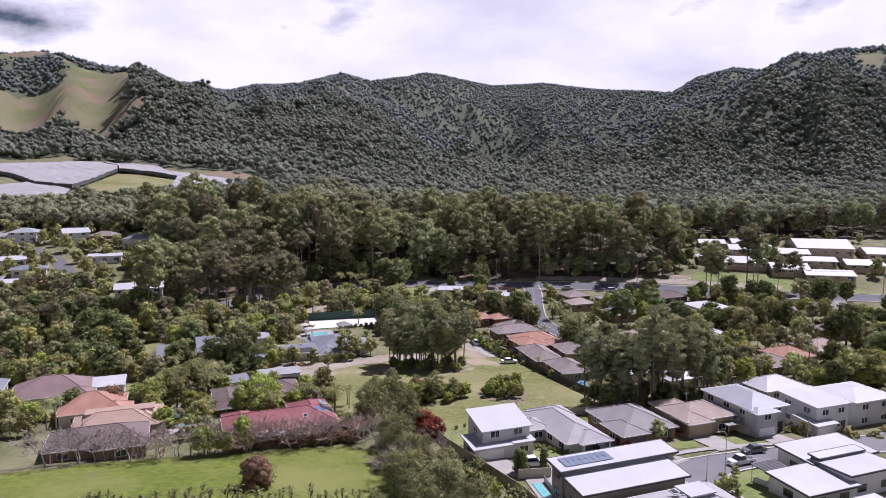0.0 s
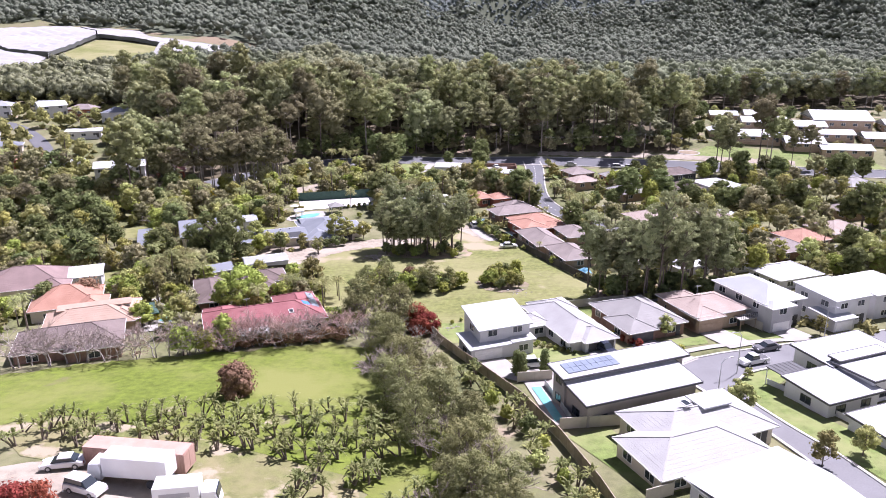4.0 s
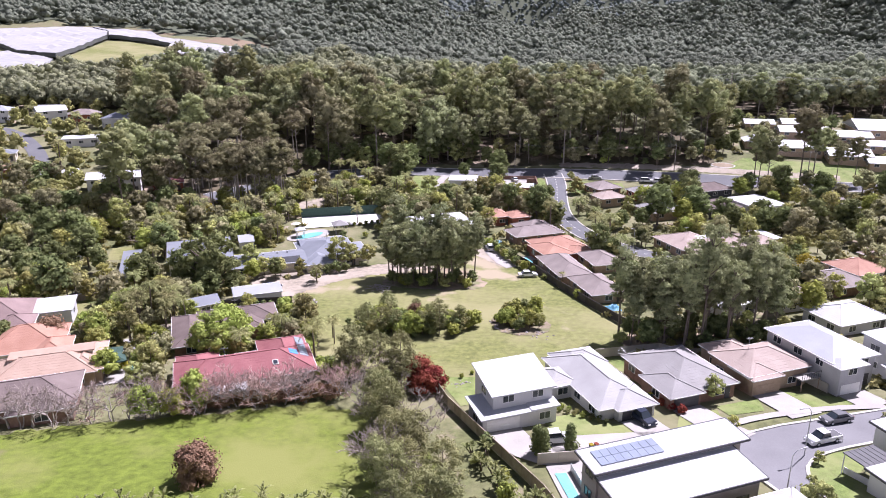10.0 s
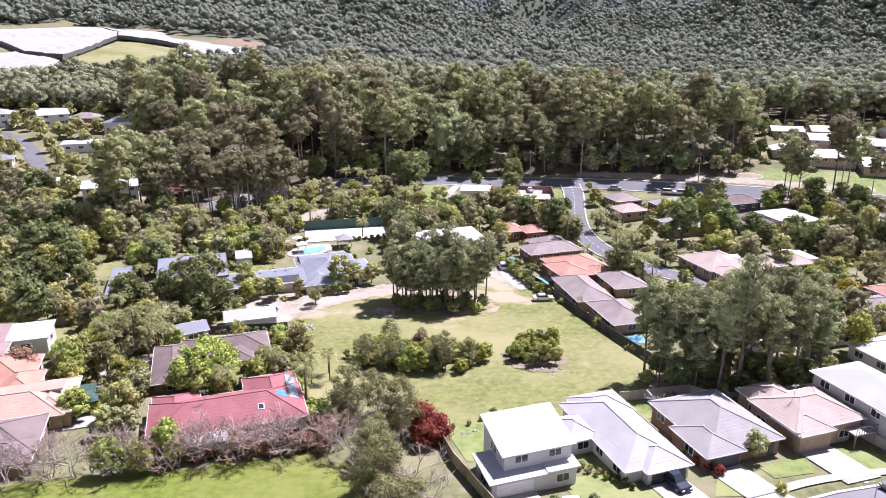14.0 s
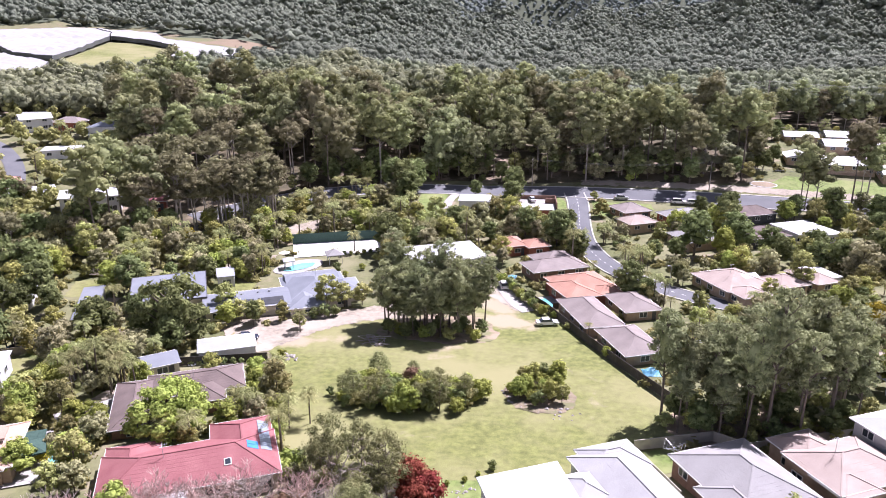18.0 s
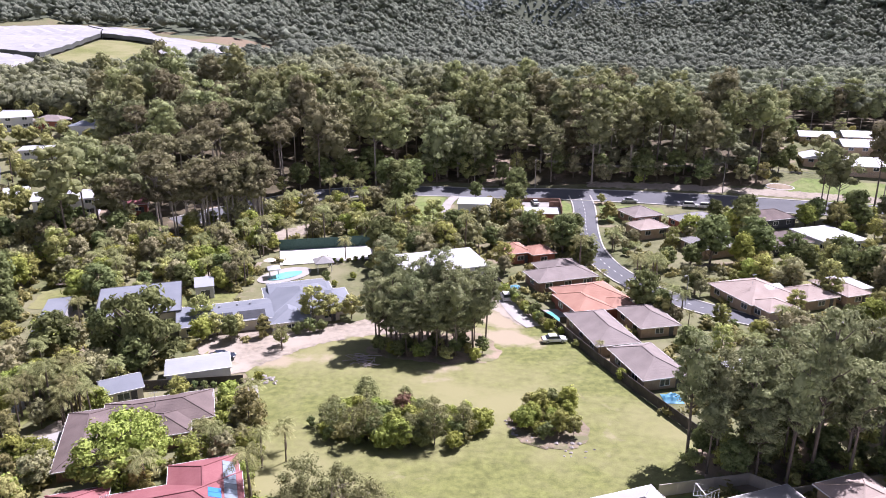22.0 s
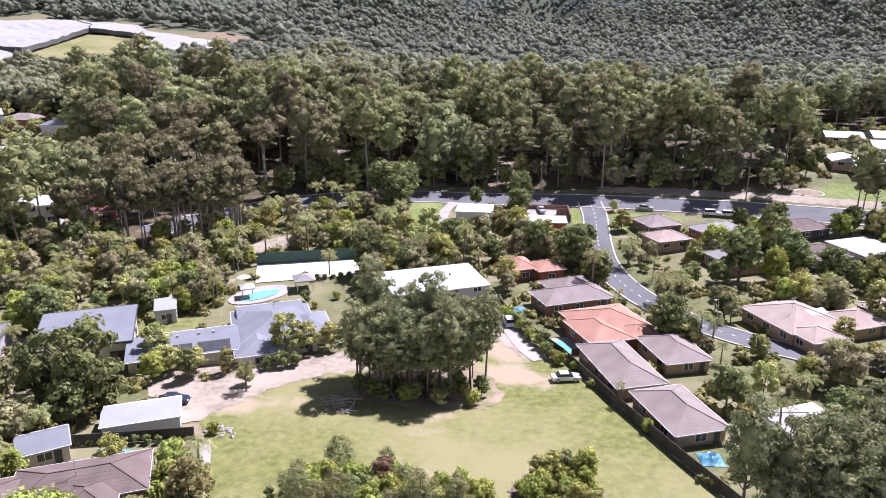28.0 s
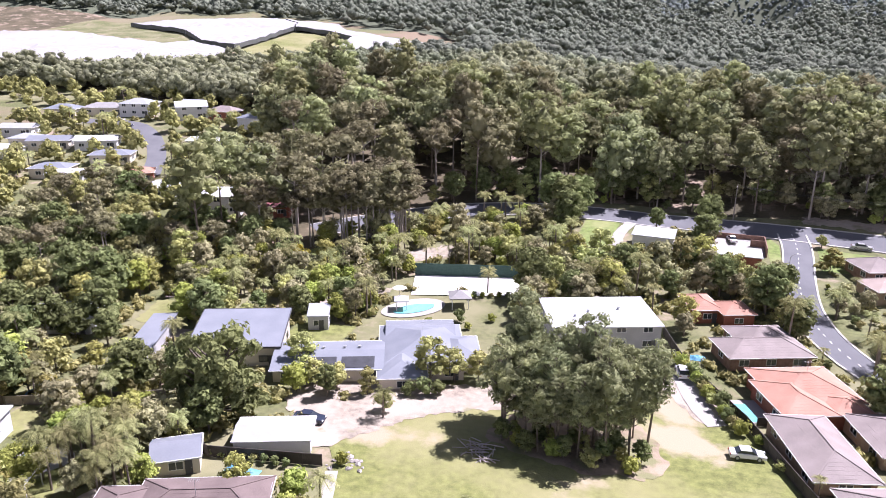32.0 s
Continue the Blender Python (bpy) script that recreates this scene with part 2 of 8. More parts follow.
M_PLANT = turf("weedy_plantation_soil", (0.14, 0.155, 0.05), (0.22, 0.2, 0.1), (0.33, 0.28, 0.2), 0.5, 0.12)
M_LAWN = turf("green_lawn", (0.15, 0.2, 0.055), (0.23, 0.25, 0.1), (0.3, 0.25, 0.16), 0.7, 0.12)
M_PADDOCK = turf("bright_paddock_grass", (0.12, 0.158, 0.02), (0.185, 0.2, 0.054), (0.16, 0.145, 0.07), 0.64, 0.05)
M_HILLGRASS = turf("dry_hill_pasture", (0.13, 0.145, 0.06), (0.2, 0.175, 0.105), (0.21, 0.16, 0.105), 0.5, 0.006)
M_DIRT = turf("pale_dirt", (0.29, 0.25, 0.195), (0.36, 0.315, 0.255), (0.23, 0.215, 0.135), 0.58, 0.1)
M_NEEDLES = turf("needle_litter", (0.23, 0.18, 0.125), (0.33, 0.265, 0.19), (0.19, 0.19, 0.095), 0.52, 0.09)
M_MULCH = turf("brown_mulch", (0.2, 0.165, 0.11), (0.28, 0.225, 0.16), (0.16, 0.16, 0.08), 0.5, 0.2)
M_ROAD = mat("grey_asphalt", (0.15, 0.15, 0.155), (0.21, 0.21, 0.215), 0.15, 0.9, 0.3, 5.0)
M_ROADDARK = mat("dark_asphalt", (0.11, 0.112, 0.12), (0.16, 0.163, 0.17), 0.15, 0.9, 0.3, 5.0)
M_KERB = mat("kerb_concrete", (0.38, 0.37, 0.34), (0.52, 0.5, 0.46), 0.6, 0.85, 0.3, 8.0)
M_CONCRETE = mat("pale_concrete", (0.29, 0.275, 0.25), (0.4, 0.385, 0.355), 0.3, 0.85, 0.3, 6.0)
M_PAINT = mat("road_paint", (0.6, 0.6, 0.58), (0.75, 0.75, 0.72), 2.0, 0.7, 0.1)
M_WHITE = mat("white_render", (0.5, 0.5, 0.5), (0.6, 0.6, 0.6), 0.4, 0.75, 0.15, 8.0)
M_CREAM = mat("cream_render", (0.5, 0.45, 0.37), (0.62, 0.57, 0.48), 0.4, 0.8, 0.2, 8.0)
M_GREYWALL = mat("grey_render", (0.34, 0.34, 0.35), (0.46, 0.46, 0.46), 0.4, 0.8, 0.2, 8.0)
M_BRICK = mat("brown_brick", (0.17, 0.1, 0.075), (0.3, 0.19, 0.14), 1.4, 0.88, 0.5, 9.0)
M_REDBRICK = mat("red_brick", (0.22, 0.075, 0.05), (0.33, 0.13, 0.09), 1.4, 0.88, 0.5, 9.0)
M_TANBRICK = mat("tan_brick", (0.3, 0.22, 0.15), (0.43, 0.33, 0.24), 1.4, 0.88, 0.5, 9.0)
M_DARKWALL = mat("charcoal_cladding", (0.04, 0.042, 0.046), (0.08, 0.082, 0.088), 0.8, 0.7, 0.2, 8.0)
M_TAUPE = mat("taupe_render", (0.27, 0.245, 0.225), (0.37, 0.34, 0.315), 0.4, 0.8, 0.2, 8.0)
R_WHITE = mat("white_metal_roof", (0.43, 0.44, 0.45), (0.52, 0.525, 0.53), 0.25, 0.5, 0.1, 6.0)
R_PALE = mat("pale_grey_metal_roof", (0.29, 0.305, 0.325), (0.375, 0.39, 0.41), 0.25, 0.5, 0.1, 6.0)
R_BLUE = mat("blue_grey_metal_roof", (0.17, 0.185, 0.21), (0.235, 0.25, 0.275), 0.25, 0.45, 0.1, 6.0)
R_GREY = mat("grey_tile_roof", (0.225, 0.218, 0.21), (0.32, 0.31, 0.3), 0.35, 0.75, 0.6, 9.0)
R_LIGHT = mat("light_grey_tile_roof", (0.31, 0.308, 0.302), (0.4, 0.397, 0.39), 0.35, 0.7, 0.6, 9.0)
R_BROWN = mat("dark_brown_tile_roof", (0.11, 0.085, 0.078), (0.2, 0.155, 0.14), 0.35, 0.85, 0.6, 9.0)
R_MAUVE = mat("mauve_tile_roof", (0.2, 0.17, 0.156), (0.3, 0.256, 0.236), 0.35, 0.8, 0.6, 9.0)
R_PINK = mat("pink_tile_roof", (0.31, 0.245, 0.208), (0.42, 0.345, 0.3), 0.35, 0.8, 0.6, 9.0)
R_DUSK = mat("dusky_brown_tile_roof", (0.14, 0.11, 0.1), (0.225, 0.18, 0.165), 0.35, 0.85, 0.6, 9.0)
R_ROSE = mat("dull_rose_tile_roof", (0.19, 0.135, 0.125), (0.285, 0.21, 0.195), 0.35, 0.85, 0.6, 9.0)
R_TAN = mat("tan_tile_roof", (0.34, 0.24, 0.18), (0.45, 0.33, 0.255), 0.35, 0.8, 0.6, 9.0)
R_ORANGE = mat("salmon_tile_roof", (0.32, 0.165, 0.115), (0.45, 0.262, 0.192), 0.35, 0.8, 0.6, 9.0)
R_RED = mat("red_tile_roof", (0.22, 0.075, 0.08), (0.33, 0.14, 0.14), 0.35, 0.8, 0.6, 9.0)
M_TRIM = mat("white_trim", (0.68, 0.68, 0.66), (0.78, 0.78, 0.76), 1.0, 0.6, 0.1)
M_DARKTRIM = mat("charcoal_trim", (0.06, 0.06, 0.065), (0.1, 0.1, 0.105), 1.0, 0.6, 0.1)
M_GLASS = glassy("dark_window_glass", (0.028, 0.035, 0.042))
# Base colour lifted to a pale blue-grey that holds the sky's reflection.
M_SOLAR = glassy("sky_toned_solar_glass", (0.14, 0.17, 0.22), 0.32)
M_SOLARPALE = glassy("pale_solar_collector", (0.2, 0.24, 0.28), 0.3)
M_SOLARBLUE = glassy("blue_solar_collector", (0.05, 0.2, 0.48), 0.2)
M_BLACKMAT = mat("black_pool_heating_mat", (0.03, 0.032, 0.036), (0.06, 0.063, 0.07), 1.0, 0.6, 0.2)
M_POOL = mat("pool_water", (0.13, 0.42, 0.42), (0.22, 0.56, 0.55), 0.5, 0.08, 0.15, 3.0, spec=0.5)
M_FENCE = mat("weathered_timber_fence", (0.24, 0.2, 0.15), (0.4, 0.35, 0.27), 0.9, 0.9, 0.5, 8.0, rand=0.2)
M_FENCEPALE = mat("sandy_panel_fence", (0.4, 0.37, 0.3), (0.54, 0.5, 0.42), 0.6, 0.8, 0.2, 8.0, rand=0.06)
M_FENCEDARK = mat("dark_stained_fence", (0.04, 0.036, 0.032), (0.085, 0.075, 0.065), 0.9, 0.9, 0.4, 8.0, rand=0.2)
M_BARK = mat("grey_brown_bark", (0.10, 0.078, 0.058), (0.24, 0.2, 0.16), 0.8, 0.92, 0.7, 4.0, rand=0.2)
M_PALEBARK = mat("pale_gum_bark", (0.22, 0.19, 0.16), (0.4, 0.36, 0.31), 0.4, 0.85, 0.5, 3.0, rand=0.2)
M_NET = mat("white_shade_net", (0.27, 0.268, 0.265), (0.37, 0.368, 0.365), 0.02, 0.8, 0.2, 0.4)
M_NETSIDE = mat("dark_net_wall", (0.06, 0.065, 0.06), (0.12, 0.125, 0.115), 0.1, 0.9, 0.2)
M_STEEL = mat("galvanised_steel", (0.4, 0.41, 0.42), (0.55, 0.56, 0.57), 0.6, 0.45, 0.1, 6.0, metal=0.6)
L_GUM = leaves("eucalypt_leaves", (0.103, 0.115, 0.0713), (0.51, 0.518, 0.252), 0.3, 0.04, 0.38)
L_GUMGREEN = leaves("fresh_eucalypt_leaves", (0.115, 0.132, 0.0667), (0.567, 0.581, 0.27), 0.25, 0.03, 0.38)
L_GUMBROWN = leaves("brownish_eucalypt_leaves", (0.0968, 0.0924, 0.055), (0.425, 0.391, 0.218), 0.25, 0.025, 0.34)
# Bluer than the near gum leaves: some distance haze is put into the colour.
L_GUMFAR = leaves("faint_haze_eucalypt_leaves", (0.105, 0.118, 0.0803), (0.53, 0.538, 0.32), 0.36, 0.05, 0.36)
# Darker copy of the gum leaves behind the crest; the shade is in the colour.
L_GUMBACK = leaves("shade_toned_eucalypt_leaves", (0.095, 0.108, 0.076), (0.4, 0.41, 0.255), 0.34, 0.05, 0.32)
# Greyed towards blue with distance: aerial haze painted into both far leaf colours.
L_HILLHAZE = leaves("haze_tinted_hill_leaves", (0.112, 0.137, 0.132), (0.3, 0.342, 0.31), 0.16, 0.02, 0.24, 2.0)
L_VALLEYHAZE = leaves("haze_tinted_valley_leaves", (0.0978, 0.113, 0.086), (0.32, 0.338, 0.248), 0.3, 0.05, 0.24, 1.4)
L_CASUARINA = leaves("casuarina_needles", (0.09, 0.1, 0.046), (0.5, 0.5, 0.225), 0.22, 0.025, 0.28)
L_PINE = leaves("pine_needles", (0.078, 0.0949, 0.0494), (0.58, 0.609, 0.312), 0.2, 0.02, 0.36)
L_DARK = leaves("dark_glossy_leaves", (0.0495, 0.066, 0.0286), (0.365, 0.415, 0.163), 0.25, 0.025, 0.26)
L_GARDEN = leaves("garden_leaves", (0.0935, 0.101, 0.0396), (0.671, 0.653, 0.25), 0.36, 0.045, 0.26)
L_LIME = leaves("yellow_green_leaves", (0.121, 0.127, 0.0396), (0.686, 0.655, 0.211), 0.25, 0.03, 0.26)
L_BRIGHT = leaves("bright_green_leaves", (0.102, 0.13, 0.0312), (0.643, 0.699, 0.179), 0.25, 0.03, 0.26)
L_OLIVE = leaves("olive_grey_leaves", (0.105, 0.105, 0.055), (0.63, 0.6, 0.323), 0.22, 0.025, 0.24)
L_PALM = leaves("palm_fronds", (0.11, 0.125, 0.0495), (0.575, 0.575, 0.25), 0.25, 0.035, 0.26)
L_BANANA = leaves("banana_leaves", (0.1, 0.12, 0.045), (0.42, 0.44, 0.18), 0.18, 0.02, 0.3)
L_RED = leaves("dark_red_leaves", (0.16, 0.035, 0.028), (0.44, 0.115, 0.085), 0.15, 0.02, 0.2)
L_RUST = leaves("rusty_leaves", (0.14, 0.09, 0.055), (0.42, 0.27, 0.175), 0.15, 0.02, 0.2)
L_YELLOW = leaves("yellow_leaves", (0.26, 0.22, 0.03), (0.5, 0.42, 0.06), 0.15, 0.02)
M_TWIG = mat("pale_bare_twigs", (0.22, 0.18, 0.155), (0.4, 0.34, 0.3), 1.0, 0.9, 0.3, rand=0.15)
M_PALEWOOD = mat("pale_smooth_bark", (0.27, 0.235, 0.215), (0.46, 0.415, 0.385), 1.0, 0.85, 0.3, rand=0.12)
M_TWIGMAUVE = mat("mauve_budding_twigs", (0.36, 0.24, 0.205), (0.58, 0.42, 0.375), 1.0, 0.9, 0.3, rand=0.15)

def sheet_axis(lo, hi, step, far, first=0.16):
    out = [lo + step * i for i in range(int((hi - lo) / step) + 1)]
    s, v = step, hi
    while v < far:
        s = min(s * (1 + first), 22)
        v += s
        out.append(v)
    return out


def mesh_object(name, verts, faces, material, parent=None, smooth_faces=False):
    me = bpy.data.meshes.new(name)
    me.from_pydata(verts, [], faces)
    me.materials.append(material)
    if smooth_faces:
        me.polygons.foreach_set("use_smooth", [True] * len(me.polygons))
    me.update()
    ob = new(name, me)
    ob.parent = parent
    return ob


right = sheet_axis(0, 200, 5, 3300)
GXS = sorted([-v for v in right[1:]] + right)
GYS = sorted(sheet_axis(20, 420, 5, 3600) + [-20 - 30 * i for i in range(0, 12)] + [0])
gv = [(x, y, land(x, y)) for y in GYS for x in GXS]
nx = len(GXS)
gf = [(j * nx + i, j * nx + i + 1, (j + 1) * nx + i + 1, (j + 1) * nx + i) for j in range(len(GYS) - 1) for i in range(nx - 1)]
ground = mesh_object("ground", gv, gf, M_GROUND, None, True)
tagged(ground, "valley floor of grass and leaf litter rising to hills", "ground", kind="structure")
ground.data.materials.append(M_FORESTFLOOR)
ground.data.materials.append(M_HILLGRASS)
ground.data.materials.append(M_HILLFLOOR)


def inside(x, y, poly):
    hit = False
    for (x0, y0), (x1, y1) in zip(poly, poly[1:] + poly[:1]):
        if (y0 > y) != (y1 > y) and x < (x1 - x0) * (y - y0) / (y1 - y0) + x0:
            hit = not hit
    return hit


FOREST_FRONT = [(-400, 372), (-230, 366), (-192, 362), (-150, 352), (-136, 312), (-108, 288), (-116, 250), (-104, 226), (-88, 234), (-60, 277), (-18, 299),
                (37, 296), (97, 288), (108, 322), (116, 348), (130, 366), (190, 372), (420, 380), (900, 700), (900, 1000), (-900, 1000), (-900, 640)]
NETS = [(-470, 380), (-300, 392), (-262, 432), (-238, 452), (-205, 492), (-148, 585), (-150, 640), (-250, 662), (-345, 735), (-480, 690)]


def wooded(x, y):
    """Whether tall forest stands there."""
    r = math.hypot(x, y)
    a = math.degrees(math.atan2(x, y))
    if inside(x, y, NETS):
        return False
    if r < 1000 or y < 700:
        return inside(x, y, FOREST_FRONT)
    if a < -23.2 - 3 * noise.noise((x * 0.006, y * 0.006, 0)) and 880 < r < 1420 + 46 * (-24 - a):
        return noise.noise((x * 0.009, y * 0.009, 5.5)) > 0.26
    for aa, rr, wa, wr in ((-8.3, 1500, 1.0, 70), (-19, 1350, 1.2, 50), (22.8, 1250, 1.4, 50), (30.6, 1480, 0.9, 60)):
        if ((a - aa) / wa) ** 2 + ((r - rr) / wr) ** 2 < 1:
            return False
    return True


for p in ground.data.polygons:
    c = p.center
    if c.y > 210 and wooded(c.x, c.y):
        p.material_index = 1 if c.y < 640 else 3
    elif c.y > 600:
        p.material_index = 2


def draped(name, poly, material, lift=0.08, label="", category="", step=5.0, thick=0.0):
    """A sheet with the outline poly that lies on the ground."""
    bm = bmesh.new()
    bm.faces.new([bm.verts.new((x, y, 0)) for x, y in poly])
    bmesh.ops.triangulate(bm, faces=bm.faces[:])
    for axis in (0, 1):
        vs = [v.co[axis] for v in bm.verts]
        k = math.ceil(min(vs) / step) * step
        while k < max(vs):
            co, no = [0, 0, 0], [0, 0, 0]
            co[axis], no[axis] = k, 1
            bmesh.ops.bisect_plane(bm, geom=bm.verts[:] + bm.edges[:] + bm.faces[:], plane_co=co, plane_no=no)
            k += step
    bm.normal_update()
    for f in bm.faces:
        if f.normal.z < 0:
            f.normal_flip()
    for v in bm.verts:
        v.co.z = land(v.co.x, v.co.y) + lift
    if thick:
        rim = bmesh.ops.extrude_edge_only(bm, edges=[e for e in bm.edges if e.is_boundary])["geom"]
        for v in rim:
            if isinstance(v, bmesh.types.BMVert):
                v.co.z -= thick
    me = bpy.data.meshes.new(name)
    bm.to_mesh(me)
    bm.free()
    me.materials.append(material)
    ob = new(name, me)
    return tagged(ob, label, category, kind="structure")


def ribbon(line, half):
    """Outline of a band of that half width along a line."""
    left, right_ = [], []
    for i, (x, y) in enumerate(line):
        x0, y0 = line[max(i - 1, 0)]
        x1, y1 = line[min(i + 1, len(line) - 1)]
        d = math.hypot(x1 - x0, y1 - y0)
        nx_, ny_ = -(y1 - y0) / d * half, (x1 - x0) / d * half
        left.append((x + nx_, y + ny_))
        right_.append((x - nx_, y - ny_))
    return left + right_[::-1]


def soften(line, rounds=2):
    for _ in range(rounds):
        out = [line[0]]
        for (x0, y0), (x1, y1) in zip(line, line[1:]):
            out += [(x0 * 0.75 + x1 * 0.25, y0 * 0.75 + y1 * 0.25), (x0 * 0.25 + x1 * 0.75, y0 * 0.25 + y1 * 0.75)]
        line = out + [line[-1]]
    return line


def part(name, bm, material, parent, label=""):
    me = bpy.data.meshes.new(name)
    bm.to_mesh(me)
    bm.free()
    me.materials.append(material)
    ob = new(name, me)
    ob.parent = parent
    return tagged(ob, label)


def box(bm, x0, x1, y0, y1, z0, z1):
    v = [bm.verts.new((x, y, z)) for z in (z0, z1) for x, y in ((x0, y0), (x1, y0), (x1, y1), (x0, y1))]
    for f in ((3, 2, 1, 0), (4, 5, 6, 7), (0, 1, 5, 4), (1, 2, 6, 5), (2, 3, 7, 6), (3, 0, 4, 7)):
        bm.faces.new([v[i] for i in f])
    return v


def beam(bm, a, b, w=0.1, h=0.1):
    """A straight bar of rectangular section from a to b."""
    a, b = Vector(a), Vector(b)
    d = (b - a).normalized()
    s = d.cross(Vector((0, 0, 1)))
    s = (s.normalized() if s.length > 1e-4 else Vector((1, 0, 0))) * w / 2
    t = s.cross(d).normalized() * h / 2
    v = [bm.verts.new(p + i * s + j * t) for p in (a, b) for i, j in ((-1, -1), (1, -1), (1, 1), (-1, 1))]
    for f in ((0, 1, 2, 3), (7, 6, 5, 4), (0, 4, 5, 1), (1, 5, 6, 2), (2, 6, 7, 3), (3, 7, 4, 0)):
        bm.faces.new([v[i] for i in f])

# ---- the street grid lies turned by this angle; u runs along it, v across ----
TURN = 21.0
CT, ST = math.cos(radians(TURN)), math.sin(radians(TURN))


def xy(u, v):
    return (u * CT - v * ST, u * ST + v * CT)


def uv_of(x, y):
    return (x * CT + y * ST, -x * ST + y * CT)


# ---- roads, paving, lawns ----
MAIN = soften([(-86, 253), (-72, 268), (-45, 285), (-14, 290), (14, 287), (36, 285), (72, 279), (125, 269), (170, 259), (240, 246)])
SIDE = soften([(36, 284), (36.4, 273), (34, 254), (33.3, 238), (35.5, 222), (43, 207), (55, 194), (70, 185), (100, 176), (130, 172)])
draped("road", ribbon(MAIN, 5.0), M_ROADDARK, 0.12, "wide asphalt main road along the forest edge", "road")
draped("road", ribbon(SIDE, 3.3), M_ROADDARK, 0.14, "narrow asphalt side street winding down from the junction", "road")
HILLROAD = soften([(-225, 322), (-204, 325), (-189, 316), (-176, 303), (-166, 290), (-158, 276)])
draped("road", ribbon(HILLROAD, 3.2), M_ROADDARK, 0.16, "narrow asphalt street climbing the hillside", "road")
WEST = [(47.5, 40), (46, 60), (43.4, 73), (39.6, 85), (36.5, 94), (37.4, 98.4), (43, 102.5), (57.7, 107), (80, 114), (120, 128)]
EAST = [(123, 120), (82, 106), (60, 100), (50, 96.5), (45.5, 93.4), (43.6, 88.5), (44.6, 82), (50.5, 65.4), (54, 40)]
draped("road", soften(WEST, 1) + soften(EAST, 1), M_ROAD, 0.12, "pale asphalt estate street with a bend", "road")
for name, line in (("kerb", soften(WEST, 1)), ("kerb", soften(EAST, 1))):
    draped(name, ribbon(line, 0.22), M_KERB, 0.24, "raised pale concrete kerb of the estate street", "kerb", thick=0.3)
for sgn in (1, -1):
    n_ = len(SIDE)
    draped("kerb", ribbon(ribbon(SIDE, 3.4)[:n_] if sgn > 0 else ribbon(SIDE, 3.4)[n_:], 0.2), M_KERB, 0.24, "raised concrete kerb of the side street", "kerb", thick=0.3)
    n_ = len(MAIN)
    draped("kerb", ribbon(ribbon(MAIN, 5.1)[:n_] if sgn > 0 else ribbon(MAIN, 5.1)[n_:], 0.2), M_KERB, 0.24, "raised concrete kerb of the main road", "kerb", thick=0.3)


def dashes(line, every, length, width, lift):
    """Painted dashes along a line."""
    bm = bmesh.new()
    run, nxt = 0.0, 0.0
    for (x0, y0), (x1, y1) in zip(line, line[1:]):
        d = math.hypot(x1 - x0, y1 - y0)
        while nxt < run + d:
            k = (nxt - run) / d
            x, y = x0 + (x1 - x0) * k, y0 + (y1 - y0) * k
            ex, ey = (x1 - x0) / d, (y1 - y0) / d
            q = [(x - ey * width, y + ex * width), (x + ey * width, y - ex * width)]
            q += [(q[1][0] + ex * length, q[1][1] + ey * length), (q[0][0] + ex * length, q[0][1] + ey * length)]
            bm.faces.new([bm.verts.new((a, b, land(a, b) + lift)) for a, b in q])
            nxt += every
        run += d
    return bm


marks = part("road_marking", dashes(SIDE[:-14], 3.0, 1.0, 0.09, 0.2), M_PAINT, None)
tagged(marks, "white dashed centre line on the side street", "road marking", kind="structure")
bm = bmesh.new()
bm.faces.new([bm.verts.new((a, b, land(a, b) + 0.2)) for a, b in ((30.6, 243.6), (33.2, 243.6), (33.2, 244.4), (30.6, 244.4))])
tagged(part("road_marking", bm, M_PAINT, None), "white stop line across the side street", "road marking", kind="structure")

def ragged(line, by):
    """The outline broken up by noise."""
    out = []
    for (x0, y0), (x1, y1) in zip(line, line[1:] + line[:1]):
        n = max(1, int(math.hypot(x1 - x0, y1 - y0) / 0.7))
        for i in range(n):
            x, y = x0 + (x1 - x0) * i / n, y0 + (y1 - y0) * i / n
            out.append((x + by * (noise.noise((x * 0.5, y * 0.5, 1)) + 0.6 * noise.noise((x * 1.7, y * 1.7, 4))), y + by * (noise.noise((x * 0.5, y * 0.5, 7)) + 0.6 * noise.noise((x * 1.7, y * 1.7, 9)))))
    return out


def ring_of(cx, cy, a, b, turn, n=24):
    """Points of an ellipse."""
    out = []
    for i in range(n):
        x, y = a * math.cos(2 * math.pi * i / n), b * math.sin(2 * math.pi * i / n)
        out.append((cx + x * math.cos(turn) - y * math.sin(turn), cy + x * math.sin(turn) + y * math.cos(turn)))
    return out


FIELD = [(-24, 122), (-14, 119), (-5, 117), (2.5, 112.5), (16, 119), (27, 124), (36, 131), (34, 142), (29, 153), (24, 167), (18, 186), (10, 203), (6, 204), (-4, 190),
         (-14, 184), (-30, 181), (-38, 176), (-44, 170), (-38, 163), (-34, 157), (-31, 148), (-27, 138)]
draped("lawn", FIELD, M_FIELD, 0.06, "large mown field of sun-dried green grass", "field")
for pts, what in (([(-46, 181), (-30, 183), (-13, 190), (-4, 188), (-8, 181), (-22, 178), (-31, 170), (-37, 160), (-42, 160), (-44, 166), (-52, 173)], "bare pale dirt turning area beside the field"),
                  ([(4, 204), (10, 204), (16, 191), (14, 185), (11, 186), (8, 193), (3, 199)], "bare dirt track beside the fence")):
    draped("dirt_patch", ragged(soften(pts + pts[:1], 2), 1.1), M_DIRT, 0.10, what, "dirt")
